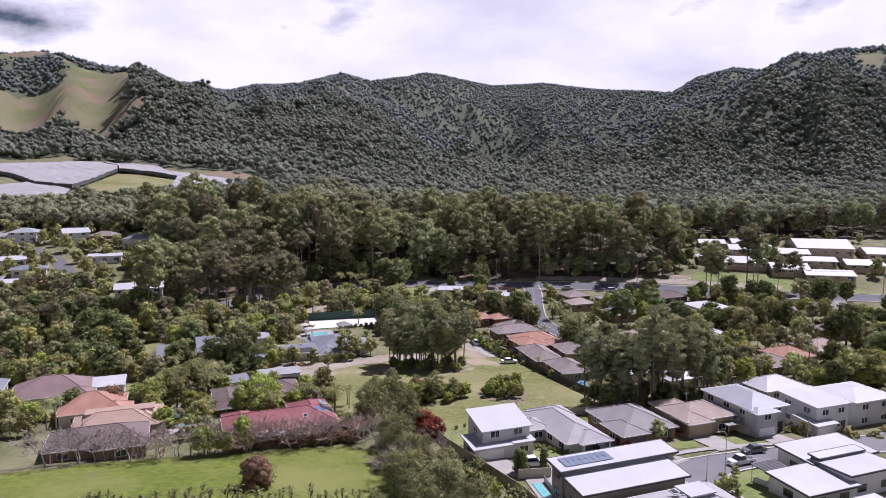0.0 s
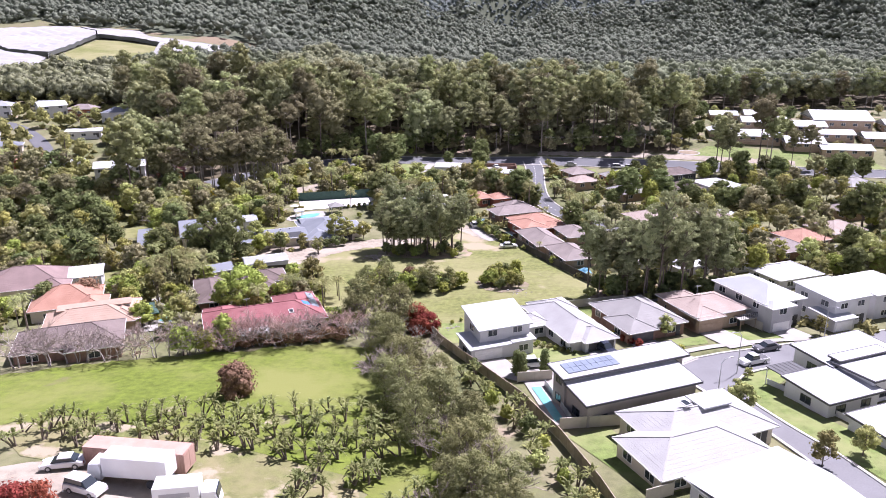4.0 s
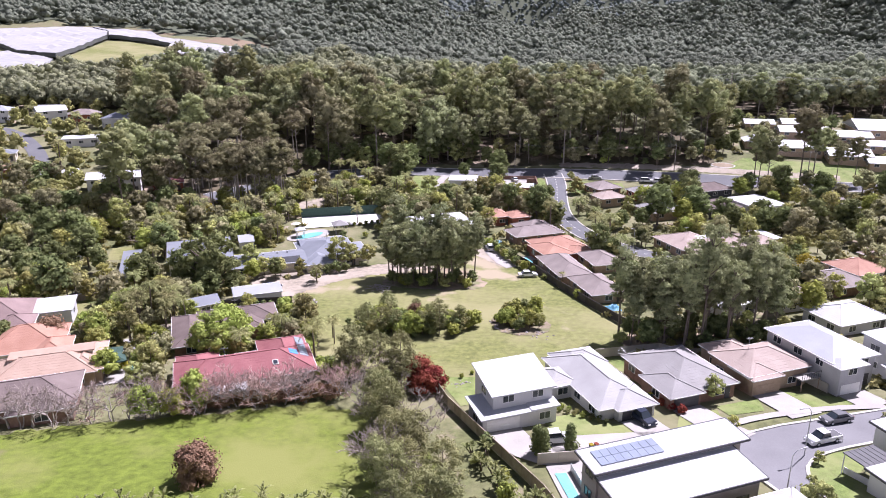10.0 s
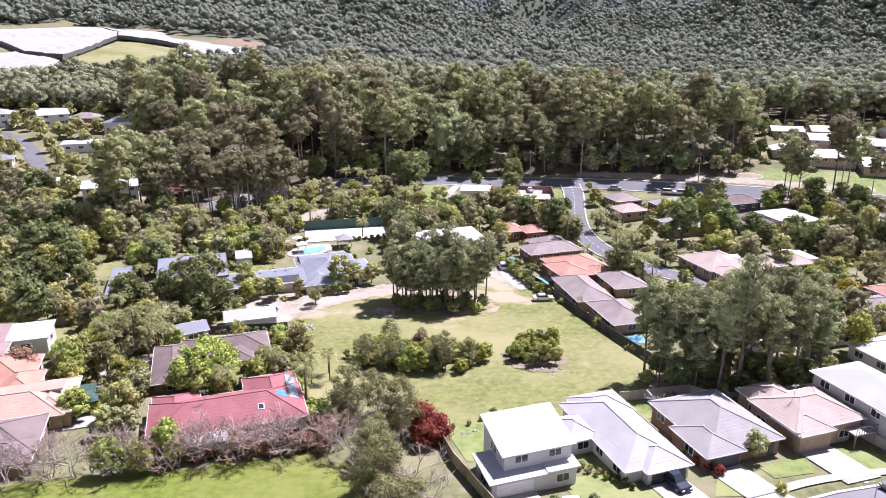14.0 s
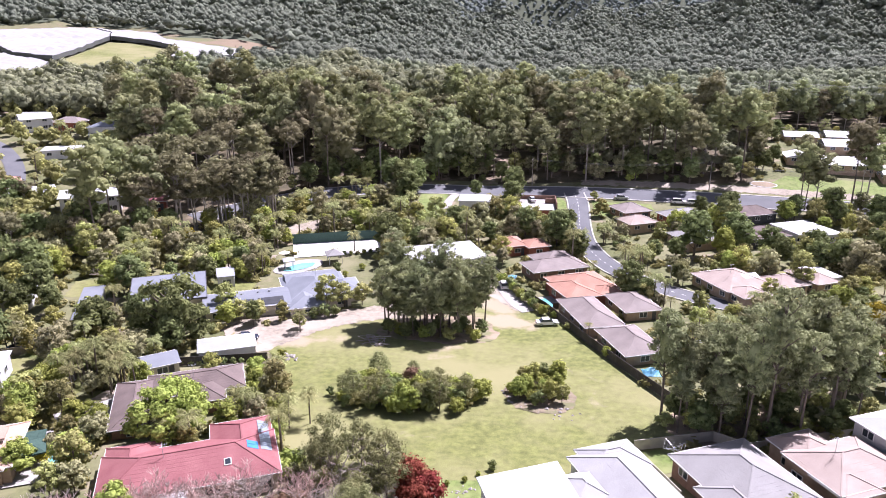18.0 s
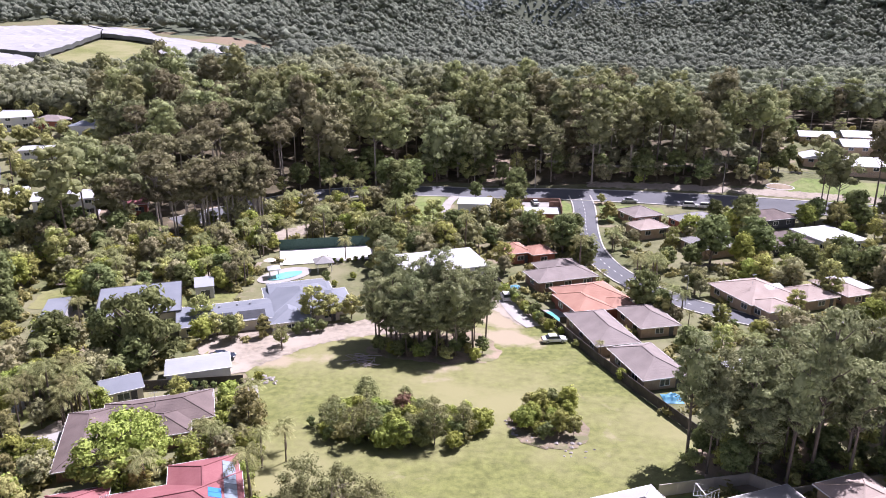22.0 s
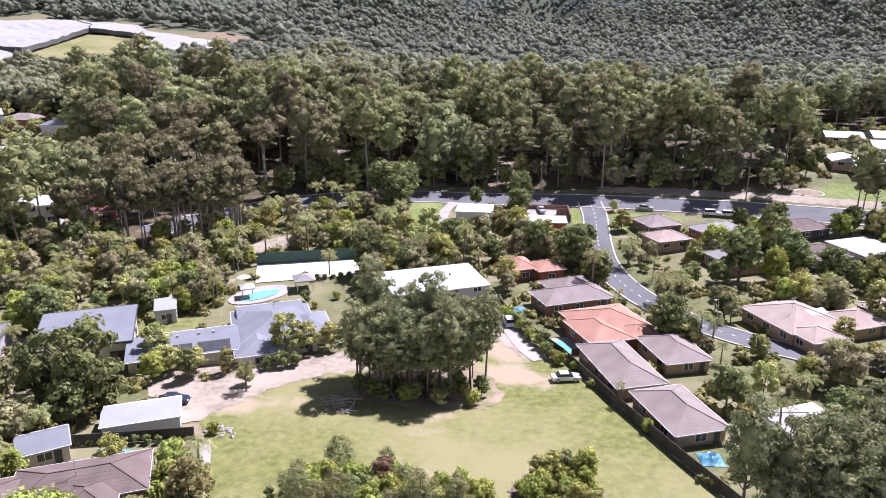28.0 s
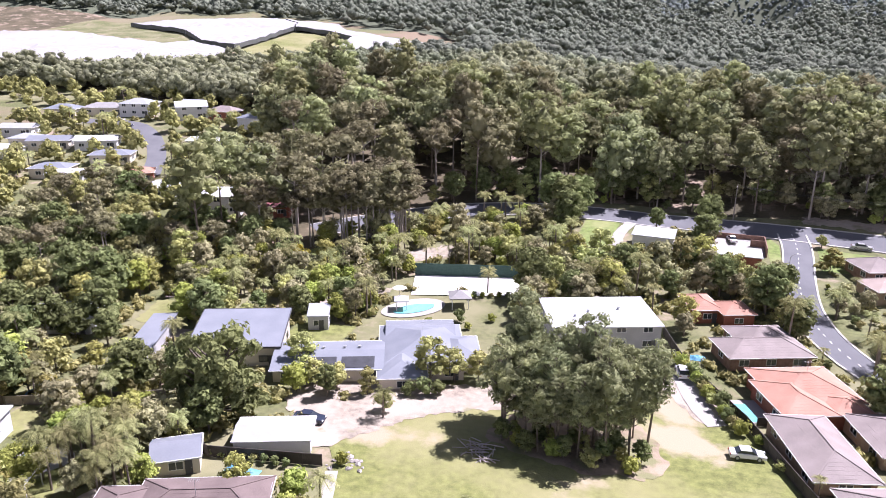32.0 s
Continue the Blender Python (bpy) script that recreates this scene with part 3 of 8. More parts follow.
pts = [(-18, 170.5), (-8, 166.5), (3, 166.5), (8, 170), (6, 176), (2, 183), (-6, 185), (-13, 180.5), (-17, 176)]
draped("dirt_patch", ragged(soften(pts + pts[:1], 2), 1.2), M_NEEDLES, 0.11, "brown needle litter under the pines", "dirt")
draped("dirt_patch", ragged(ring_of(46.5, 136, 16, 8, 0.1), 1.4), M_NEEDLES, 0.1, "needle litter under the tall pine grove", "dirt")
draped("dirt_patch", ragged(soften([(7, 145.5), (9.5, 139.2), (15, 137.8), (18.6, 140), (18.8, 147), (14, 151.5), (9.2, 151), (7, 145.5)], 2), 1.0), M_MULCH, 0.11, "brown mulch bed round the shrubs", "garden bed")
PADDOCK = [(-66, 94), (-60, 98), (-41, 103.5), (-20, 109), (-12, 105), (-4, 96), (6, 70), (8, 50), (-6, 40), (-10, 62), (-20, 82), (-35, 82), (-58, 74), (-80, 72), (-84, 88)]
draped("lawn", ragged(PADDOCK, 1.6), M_PADDOCK, 0.06, "bright green paddock strip of long grass", "paddock")
draped("lawn", [(-10, 62), (-20, 82), (-35, 82), (-58, 74), (-50, 66), (-28, 60), (-24, 40), (-6, 40)], M_PLANT, 0.05, "weedy plantation ground", "plantation ground")
draped("dirt_patch", soften([(-60, 60), (-44, 66), (-28, 62), (-22, 52), (-26, 36), (-60, 36), (-60, 60)], 1), M_DIRT, 0.1, "pale gravel yard where trucks stand", "gravel yard")
for poly, what in (([xy(41.6, 64.4), xy(48.2, 64.6), xy(47.5, 49), xy(43.6, 49)], "estate side lawn"), ([xy(49.5, 93.3), xy(57, 93), xy(58.5, 88.5), xy(64, 86), xy(62, 84), xy(49.5, 88)], "front lawn"),
                   ([xy(70, 88.5), xy(75.5, 87), xy(73, 82), xy(66, 84)], "front lawn"), ([xy(76, 88), xy(84, 88), xy(82, 84.5), xy(76, 85)], "front lawn"), ([xy(89.5, 88.5), xy(96.5, 84), xy(97, 81.5), xy(88, 83)], "front lawn"),
                   ([xy(60, 109.5), xy(68, 109), xy(68, 98), xy(67, 98)], "back lawn"), ([xy(69, 110), xy(82, 108), xy(82, 104), xy(68, 104)], "back lawn"),
                   ([xy(40, 112), xy(52, 108), xy(52, 101), xy(40, 101)], "back lawn"),
                   ([(43.9, 88.5), (45.5, 93), (50, 96), (58, 98.6), (50, 90), (51, 82), (56, 72), (58, 55), (54.4, 55), (50.8, 65.6), (45, 82)], "corner lawn beside the street")):
    draped("lawn", poly, M_LAWN, 0.07, "watered green " + what, "lawn")
draped("lawn", [(98, 284), (112, 296), (140, 290), (170, 280), (172, 266), (150, 266), (118, 274)], M_LAWN, 0.07, "green school lawn sloping to the road", "lawn")
draped("verge", ragged(ribbon([(40, 294.5), (60, 291.5), (84, 287.2), (110, 281.5), (140, 275)], 2.6), 1.2), M_DIRT, 0.1, "pale gravel verge beside the main road", "verge")
pts = ring_of(101.8, 288.6, 4.6, 2.6, -0.2)
draped("kerb", pts, M_KERB, 0.16, "pale edging round the school sand pit", "edging")
draped("sand_pit", ring_of(101.8, 288.6, 4.1, 2.1, -0.2), M_NEEDLES, 0.22, "reddish bark and sand play pit on the school lawn", "sand pit")
draped("patio", [(16.8, 267.5), (28.4, 267.5), (28.6, 278.2), (17, 278.6)], M_CONCRETE, 0.12, "pale paved courtyard behind brick walls", "patio")
draped("lawn", [(-18.5, 258), (-8.6, 258), (-9.4, 268), (-7.6, 284), (-17, 283.4)], M_LAWN, 0.07, "grass bank beside a driveway", "lawn")
draped("lawn", [(29.2, 256), (30.2, 256), (31.9, 268), (32.2, 276), (30, 281), (29.2, 276)], M_LAWN, 0.07, "grass verge at the junction", "lawn")
draped("lawn", [(40.2, 262), (48, 262), (60, 268), (60, 273), (41, 276)], M_LAWN, 0.07, "grass verge at the junction", "lawn")
draped("lawn", soften([(76, 222), (86, 220), (92, 212), (84, 206), (76, 212), (76, 222)], 1), M_FIELD, 0.07, "yellowish back lawn", "lawn")
draped("lawn", [(-68, 150), (-60, 158), (-74, 166), (-82, 156)], M_LAWN, 0.07, "back lawn beside a trampoline", "lawn")
draped("lawn", ragged([(-84, 156), (-82, 148), (-75, 148), (-75.5, 158)], 0.8), M_FIELD, 0.07, "sunny back lawn among palms", "lawn")
draped("lawn", ragged([(-65, 137), (-61.5, 138), (-64.5, 148), (-68, 146)], 0.7), M_FIELD, 0.08, "sunny strip of back lawn beside a pool", "lawn")
draped("dirt_patch", ragged([(-60, 137.4), (-54, 138.2), (-53.4, 143.4), (-58.4, 143)], 0.6), M_DIRT, 0.09, "bare sandy slope under palms", "dirt")
draped("patio", [(-58.6, 136), (-53.6, 137), (-51.2, 131), (-55.8, 130.6)], M_CONCRETE, 0.16, "pale paved court beside a brown roofed house", "patio")
draped("patio", [(-59.4, 113), (-53.4, 115.6), (-55.2, 120.2), (-60.8, 119.4)], M_CONCRETE, 0.18, "pale tiled terrace beside a pink roofed house", "patio")
draped("lawn", ragged([(-93, 190), (-84, 190), (-86, 204), (-96, 201)], 1.0), M_FIELD, 0.07, "dry grass clearing behind a carport", "lawn")
draped("dirt_patch", ragged([(-84, 178), (-79, 178), (-79, 190), (-82.5, 190)], 0.5), M_DIRT, 0.1, "pale dirt drive beside the hall", "dirt")
draped("lawn", ragged([(-62.6, 192), (-51, 192), (-51, 202.5), (-62, 200.5)], 0.8), M_FIELD, 0.07, "dry lawn behind the connecting wing", "lawn")
draped("lawn", ragged([(-76, 230), (-65, 237), (-70, 248), (-81, 240)], 1.0), M_LAWN, 0.07, "green lawn among palms", "lawn")
draped("dirt_patch", ragged([(-67.5, 208), (-53, 215), (-51, 223), (-61, 221)], 0.9), M_DIRT, 0.09, "pale dirt garden beside the pool", "dirt")
draped("dirt_patch", ragged([(-59, 234), (-45, 247), (-47, 255), (-60, 243)], 1.0), M_DIRT, 0.09, "sandy clearing under palms", "dirt")
draped("lawn", [(-270, 300), (-236, 318), (-240, 332), (-300, 330)], M_HILLGRASS, 0.08, "dry grass paddock behind houses", "lawn")
for line, half, what in (([xy(43, 91.8), xy(43, 87), xy(46, 83), xy(50, 80)], 2.6, "white house"), ([xy(62.3, 88.5), xy(62.5, 84), xy(63, 80)], 2.6, "grey house"), ([xy(71.5, 89), xy(72, 82), xy(73, 78.5)], 2.6, "brown house"),
                         ([xy(86.5, 89), xy(86.5, 83), xy(86.5, 81)], 2.8, "pink house"), ([xy(99, 85), xy(99, 80)], 2.8, "grey two-storey house"), ([xy(47, 85.5), xy(56, 83.5), xy(62, 82)], 2.5, "shared access"),
                         ([(9, 201), (11.3, 191), (14, 185.4)], 1.6, "old slab"), ([(-5.6, 262), (-7.6, 270), (-7.0, 277), (-4.6, 284.5)], 1.5, "white box house"), ([(-62, 130), (-55, 136), (-52, 140)], 3.0, "brown roofed house"),
                         ([(42, 199), (37, 195)], 2.2, "orange roofed house"), ([(-25.5, 125), (-28.5, 140), (-31.6, 150), (-33.6, 155.5)], 0.8, "field edge path")):
    draped("driveway", ribbon(soften(line, 1), half), M_CONCRETE, 0.17, "pale concrete driveway of the " + what, "driveway")
draped("path", ribbon(soften([xy(66, 80.5), xy(76, 83.3), xy(90, 82.2), xy(100, 79.5)], 2), 0.7), M_CONCRETE, 0.2, "pale concrete footpath", "footpath")


# ---- houses ----
def roof_face(bm, a, b, c, d, courses):
    """A slope from the eave a-b to the top d-c, laid in lapped courses."""
    a, b, c, d = (Vector(p) for p in (a, b, c, d))
    up = (b - a).cross(d - a)
    if up.length < 1e-6:
        up = (b - a).cross(c - a)
    up = up.normalized()
    for i in range(courses):
        t0, t1 = i / courses, (i + 1) / courses
        lap = up * (0.012 if courses > 1 else 0.0)
        q = [a.lerp(d, t0) + lap, b.lerp(c, t0) + lap, b.lerp(c, t1), a.lerp(d, t1)]
        if (q[2] - q[3]).length < 0.01:
            q = q[:3]
        vs = [bm.verts.new(p) for p in q]
        bm.faces.new(vs)
        if courses > 1:
            lo = [bm.verts.new(p - lap) for p in q[:2]]
            bm.faces.new((lo[0], lo[1], vs[1], vs[0]))


def roof(kind, x0, x1, y0, y1, eave, rise, over, tiled):
    """Roof mesh, its ridge and hip lines, and the height of its top."""
    bm, caps = bmesh.new(), []
    x0, x1, y0, y1 = x0 - over, x1 + over, y0 - over, y1 + over
    w, d = x1 - x0, y1 - y0
    t = 0.2
    e = eave

    def n_courses(run):
        return max(2, int(run / 0.5)) if tiled else 1

    if kind == "hip":
        if w >= d:
            h = d / 2 * rise
            p, q = (x0 + d / 2, y0 + d / 2, e + h), (x1 - d / 2, y0 + d / 2, e + h)
            n = n_courses(d / 2)
            roof_face(bm, (x0, y0, e), (x1, y0, e), q, p, n)
            roof_face(bm, (x1, y1, e), (x0, y1, e), p, q, n)
            roof_face(bm, (x1, y0, e), (x1, y1, e), q, q, n)
            roof_face(bm, (x0, y1, e), (x0, y0, e), p, p, n)
            caps = [(p, q), ((x0, y0, e), p), ((x0, y1, e), p), ((x1, y0, e), q), ((x1, y1, e), q)]
        else:
            h = w / 2 * rise
            p, q = (x0 + w / 2, y0 + w / 2, e + h), (x0 + w / 2, y1 - w / 2, e + h)
            n = n_courses(w / 2)
            roof_face(bm, (x1, y0, e), (x1, y1, e), q, p, n)
            roof_face(bm, (x0, y1, e), (x0, y0, e), p, q, n)
            roof_face(bm, (x0, y0, e), (x1, y0, e), p, p, n)
            roof_face(bm, (x1, y1, e), (x0, y1, e), q, q, n)
            caps = [(p, q), ((x0, y0, e), p), ((x1, y0, e), p), ((x0, y1, e), q), ((x1, y1, e), q)]
    elif kind == "gable":
        if w >= d:
            h = d / 2 * rise
            ym = (y0 + y1) / 2
            roof_face(bm, (x0, y0, e), (x1, y0, e), (x1, ym, e + h), (x0, ym, e + h), n_courses(d / 2))
            roof_face(bm, (x1, y1, e), (x0, y1, e), (x0, ym, e + h), (x1, ym, e + h), n_courses(d / 2))
            caps = [((x0, ym, e + h), (x1, ym, e + h))]
            for x in (x0 + over, x1 - over):
                bm.faces.new([bm.verts.new(p) for p in ((x, y0 + over, e), (x, y1 - over, e), (x, ym, e + h - 0.05))])
        else:
            h = w / 2 * rise
            xm = (x0 + x1) / 2
            roof_face(bm, (x1, y0, e), (x1, y1, e), (xm, y1, e + h), (xm, y0, e + h), n_courses(w / 2))
            roof_face(bm, (x0, y1, e), (x0, y0, e), (xm, y0, e + h), (xm, y1, e + h), n_courses(w / 2))
            caps = [((xm, y0, e + h), (xm, y1, e + h))]
            for y in (y0 + over, y1 - over):
                bm.faces.new([bm.verts.new(p) for p in ((x0 + over, y, e), (x1 - over, y, e), (xm, y, e + h - 0.05))])
    else:
        # one slope; rise is the height that the back gains over the front, "side" slopes along u instead
        z = [e, e, e + rise, e + rise] if kind == "mono" else [e, e + rise, e + rise, e]
        pts = list(zip((x0, x1, x1, x0), (y0, y0, y1, y1), z))
        roof_face(bm, *pts, 1)
        for (a, b) in zip(pts, pts[1:] + pts[:1]):
            bm.faces.new([bm.verts.new(p) for p in ((a[0], a[1], a[2] - t), (b[0], b[1], b[2] - t), b, a)])
        bm.faces.new([bm.verts.new((p[0], p[1], p[2] - t)) for p in pts[::-1]])
        return bm, caps
    fascia = [(x0, y0), (x1, y0), (x1, y1), (x0, y1)]
    for a, b in zip(fascia, fascia[1:] + fascia[:1]):
        bm.faces.new([bm.verts.new(p) for p in ((*a, e - t), (*b, e - t), (*b, e), (*a, e))])
    bm.faces.new([bm.verts.new((*p, e - t)) for p in fascia[::-1]])
    return bm, caps


def window(parent, along, a, b, z, w, h, out_sign, frame_m):
    """A framed window on a wall: along 'x' at (a, b) or 'y'."""
    bm = bmesh.new()
    f = 0.07
    o0, o1 = sorted((0.0, 0.07 * out_sign))
    if along == "x":
        for q in ((a - w / 2, a + w / 2, z, z + f), (a - w / 2, a + w / 2, z + h - f, z + h), (a - w / 2, a - w / 2 + f, z + f, z + h - f), (a + w / 2 - f, a + w / 2, z + f, z + h - f), (a - f / 2, a + f / 2, z + f, z + h - f)):
            box(bm, q[0], q[1], b + o0, b + o1, q[2], q[3])
    else:
        for q in ((b - w / 2, b + w / 2, z, z + f), (b - w / 2, b + w / 2, z + h - f, z + h), (b - w / 2, b - w / 2 + f, z + f, z + h - f), (b + w / 2 - f, b + w / 2, z + f, z + h - f), (b - f / 2, b + f / 2, z + f, z + h - f)):
            box(bm, a + o0, a + o1, q[0], q[1], q[2], q[3])
    win = part("window", bm, frame_m, parent)
    bm = bmesh.new()
    o0, o1 = sorted((0.005 * out_sign, 0.03 * out_sign))
    if along == "x":
        box(bm, a - w / 2 + 0.05, a + w / 2 - 0.05, b + o0, b + o1, z + 0.05, z + h - 0.05)
    else:
        box(bm, a + o0, a + o1, b - w / 2 + 0.05, b + w / 2 - 0.05, z + 0.05, z + h - 0.05)
    part("pane", bm, M_GLASS, win, "dark reflecting glass")


HOUSES = []


def house(label, blocks, wall_m, roof_m, turn=None, tiled=True, trim=M_TRIM, category="house", garage=None, name="house", windows=True):
    """blocks: u0, u1, v0, v1, eave height, roof kind, rise, eave overhang. garage: block, u0, u1 of a roller door in its front wall."""
    us = [b[0] for b in blocks] + [b[1] for b in blocks]
    vs = [b[2] for b in blocks] + [b[3] for b in blocks]
    cu, cv = (min(us) + max(us)) / 2, (min(vs) + max(vs)) / 2
    cx, cy = xy(cu, cv)
    corners = [xy(u, v) for b in blocks for u in b[:2] for v in b[2:4]]
    base = sum(land(*p) for p in corners) / len(corners)
    low = min(land(*p) for p in corners) - base - 0.4
    thing = new(name, None)
    thing.matrix_world = pose(cx, cy, base, 0, 0, TURN if turn is None else turn)
    tagged(thing, label, category, kind="thing")
    for n, b in enumerate(blocks):
        x0, x1, y0, y1 = b[0] - cu, b[1] - cu, b[2] - cv, b[3] - cv
        e, kind, rise, over = b[4:8]
        HOUSES.append((cx, cy, TURN if turn is None else turn, x0, x1, y0, y1))
        wm = b[8] if len(b) > 8 else wall_m
        rm = b[9] if len(b) > 9 else roof_m
        bm = bmesh.new()
        top = e - 0.15
        if kind in ("mono", "side"):
            v = box(bm, x0, x1, y0, y1, low, top)
            for q in v[4:]:
                if kind == "mono":
                    q.co.z = e + rise * (q.co.y - y0 + over) / (y1 - y0 + 2 * over) - 0.19
                else:
                    q.co.z = e + rise * (q.co.x - x0 + over) / (x1 - x0 + 2 * over) - 0.19
        else:
            box(bm, x0, x1, y0, y1, low, top)
        part("wall", bm, wm, thing)
        bm, caps = roof(kind, x0, x1, y0, y1, e, rise, over, tiled)
        bmesh.ops.remove_doubles(bm, verts=bm.verts, dist=0.002)
        rf = part("roof", bm, rm, thing)
        if caps and tiled:
            bm = bmesh.new()
            for p, q in caps:
                beam(bm, Vector(p) + Vector((0, 0, 0.03)), Vector(q) + Vector((0, 0, 0.03)), 0.2, 0.08)
            part("ridge_cap", bm, rm, rf)
        if kind in ("mono", "side") and trim is M_DARKTRIM:
            z = [e, e, e + rise, e + rise] if kind == "mono" else [e, e + rise, e + rise, e]
            rim = list(zip((x0 - over, x1 + over, x1 + over, x0 - over), (y0 - over, y0 - over, y1 + over, y1 + over), z))
            bm = bmesh.new()
            for p, q in zip(rim, rim[1:] + rim[:1]):
                beam(bm, (p[0], p[1], p[2] - 0.12), (q[0], q[1], q[2] - 0.12), 0.14, 0.3)
            part("fascia", bm, trim, rf, "charcoal fascia board")
        if kind in ("hip", "gable"):
            bm = bmesh.new()
            for p, q in (((x0 - over, y0 - over), (x1 + over, y0 - over)), ((x0 - over, y1 + over), (x1 + over, y1 + over)), ((x0 - over, y0 - over), (x0 - over, y1 + over)), ((x1 + over, y0 - over), (x1 + over, y1 + over))):
                beam(bm, (*p, e - 0.06), (*q, e - 0.06), 0.13, 0.14)
            part("gutter", bm, trim, rf, "pale metal gutter")
        if not windows or e < 2.2:
            continue
        floors = (0.9, 3.7) if e > 4.6 else (0.9,)
        for z in floors:
            for along, p0, p1, at, sgn in (("x", x0, x1, y0, -1), ("y", y0, y1, x0, -1), ("y", y0, y1, x1, 1)):
                span = p1 - p0
                k = max(1, int(span / 4.2))
                for i in range(k):
                    m_ = p0 + span * (i + 0.5) / k
                    if garage and garage[0] == n and along == "x" and z < 1 and garage[1] - cu - 1.2 < m_ < garage[2] - cu + 1.2:
                        continue
                    px_, py_ = (m_, at) if along == "x" else (at, m_)
                    if any(j != n and c[0] - cu - 0.3 < px_ < c[1] - cu + 0.3 and c[2] - cv - 0.3 < py_ < c[3] - cv + 0.3 and c[4] > z for j, c in enumerate(blocks)):
                        continue
                    window(thing, along, m_ if along == "x" else at, at if along == "x" else m_, z, min(1.8, span * 0.5), 1.2, sgn, trim)
        a = x1 - 1.3
        if n == 0 and e > 2.4 and not any(c[0] - cu - 0.6 < a < c[1] - cu + 0.6 and c[2] - cv < y0 < c[3] - cv for c in blocks[1:]):
            bm = bmesh.new()
            box(bm, a - 0.45, a + 0.45, y0 - 0.09, y0, 0.05, 2.1)
            leaf_ = part("door", bm, M_DARKTRIM, thing, "dark front door")
            bm = bmesh.new()
            box(bm, a + 0.3, a + 0.38, y0 - 0.14, y0 - 0.09, 1.0, 1.1)
            part("door_handle", bm, M_STEEL, leaf_)
        if garage and garage[0] == n:
            bm = bmesh.new()
            a0, a1 = garage[1] - cu, garage[2] - cu
            for i in range(5):
                box(bm, a0, a1, y0 - 0.06, y0, 0.0 + i * 0.44, 0.42 + i * 0.44)
            part("garage_door", bm, M_TRIM if len(garage) < 4 else garage[3], thing, "panelled garage door")
    return thing


def panels(parent, x, y, z, cols, rows, w, h, tilt, turn, material, name="solar_panel"):
    """A rack of panels on a roof slope, each a part of its house; x, y, z in the house's own frame."""
    m = pose(x, y, z, tilt, 0, turn)
    for i in range(cols):
        for j in range(rows):
            bm = bmesh.new()
            box(bm, i * (w + 0.06), i * (w + 0.06) + w, j * (h + 0.06), j * (h + 0.06) + h, 0.0, 0.05)
            bmesh.ops.transform(bm, matrix=m, verts=bm.verts)
            part(name, bm, material, parent)


HIP = 0.42
white_house = house("white rendered two-storey house with skillion roofs", [(42, 51.2, 93.4, 100.2, 5.2, "mono", 1.7, 0.45), (39.8, 47.5, 91.9, 97.2, 2.75, "mono", 0.6, 0.45), (47.5, 51.2, 91.9, 93.4, 2.9, "mono", 0.25, 0.4)],
                    M_WHITE, R_WHITE, tiled=False, garage=(1, 40.4, 45.4))
house("white rendered single-storey house with a light grey tiled hip roof", [(57.2, 65.5, 90, 107, 2.6, "hip", HIP, 0.5), (53.4, 58, 98.2, 103.6, 2.6, "hip", HIP, 0.45), (58.8, 66, 103, 108.3, 2.6, "hip", HIP, 0.4), (59.6, 65.6, 88.8, 94.5, 2.6, "hip", HIP, 0.45)],
      M_WHITE, R_LIGHT, garage=(3, 60.2, 65.2, M_DARKTRIM))
house("brown brick house with a grey tiled hip roof", [(70, 81, 90, 103.3, 2.7, "hip", HIP, 0.5), (68.8, 74.2, 89.3, 96.6, 2.6, "hip", HIP, 0.45)], M_BRICK, R_GREY, garage=(1, 69.4, 73.8, M_DARKTRIM))
pink_house = house("tan brick house with a pinkish tiled hip roof and balcony", [(83.6, 95, 89.8, 98.5, 3.6, "hip", HIP, 0.5), (84.6, 91, 96, 102.3, 3.2, "hip", HIP, 0.45), (83.6, 89, 89, 94, 3.3, "hip", HIP, 0.4)], M_TANBRICK, R_PINK, garage=(2, 84, 88.4, M_TANBRICK))
house("grey two-storey house with a pale metal hip roof", [(96.3, 105.2, 86.5, 100, 5.4, "hip", 0.35, 0.5), (96, 101, 84.6, 88, 5.2, "hip", 0.35, 0.4)], M_GREYWALL, R_PALE, tiled=False, garage=(1, 96.6, 100.4))
house("white two-storey house with a flat pale roof", [(109, 117.5, 82.5, 92, 5.6, "mono", 0.5, 0.4), (107, 112, 80.5, 86, 2.8, "mono", 0.4, 0.4)], M_WHITE, R_WHITE, tiled=False, garage=(1, 107.4, 111.4))
house("white two-storey house with a low pale roof", [(120, 131, 83, 93, 5.6, "hip", 0.2, 0.5)], M_WHITE, R_WHITE, tiled=False)
split_house = house("long house with a split white skillion roof", [(45, 65, 71.2, 74.3, 5.5, "mono", 0.35, 0.7), (45.3, 63, 65.6, 71.2, 4.2, "mono", 0.65, 0.6)], M_TAUPE, R_WHITE, tiled=False, trim=M_DARKTRIM)
hip_house = house("white rendered house with a white tiled hip roof", [(48.6, 65, 53.5, 62.9, 2.7, "hip", 0.36, 0.55), (44.8, 60.2, 49.3, 58, 2.7, "hip", 0.36, 0.5)], M_CREAM, R_LIGHT)
house("house with a broad low white metal roof", [(47, 60.2, 34.6, 47.2, 3.0, "gable", 0.1, 0.6)], M_WHITE, R_WHITE, tiled=False, turn=25)
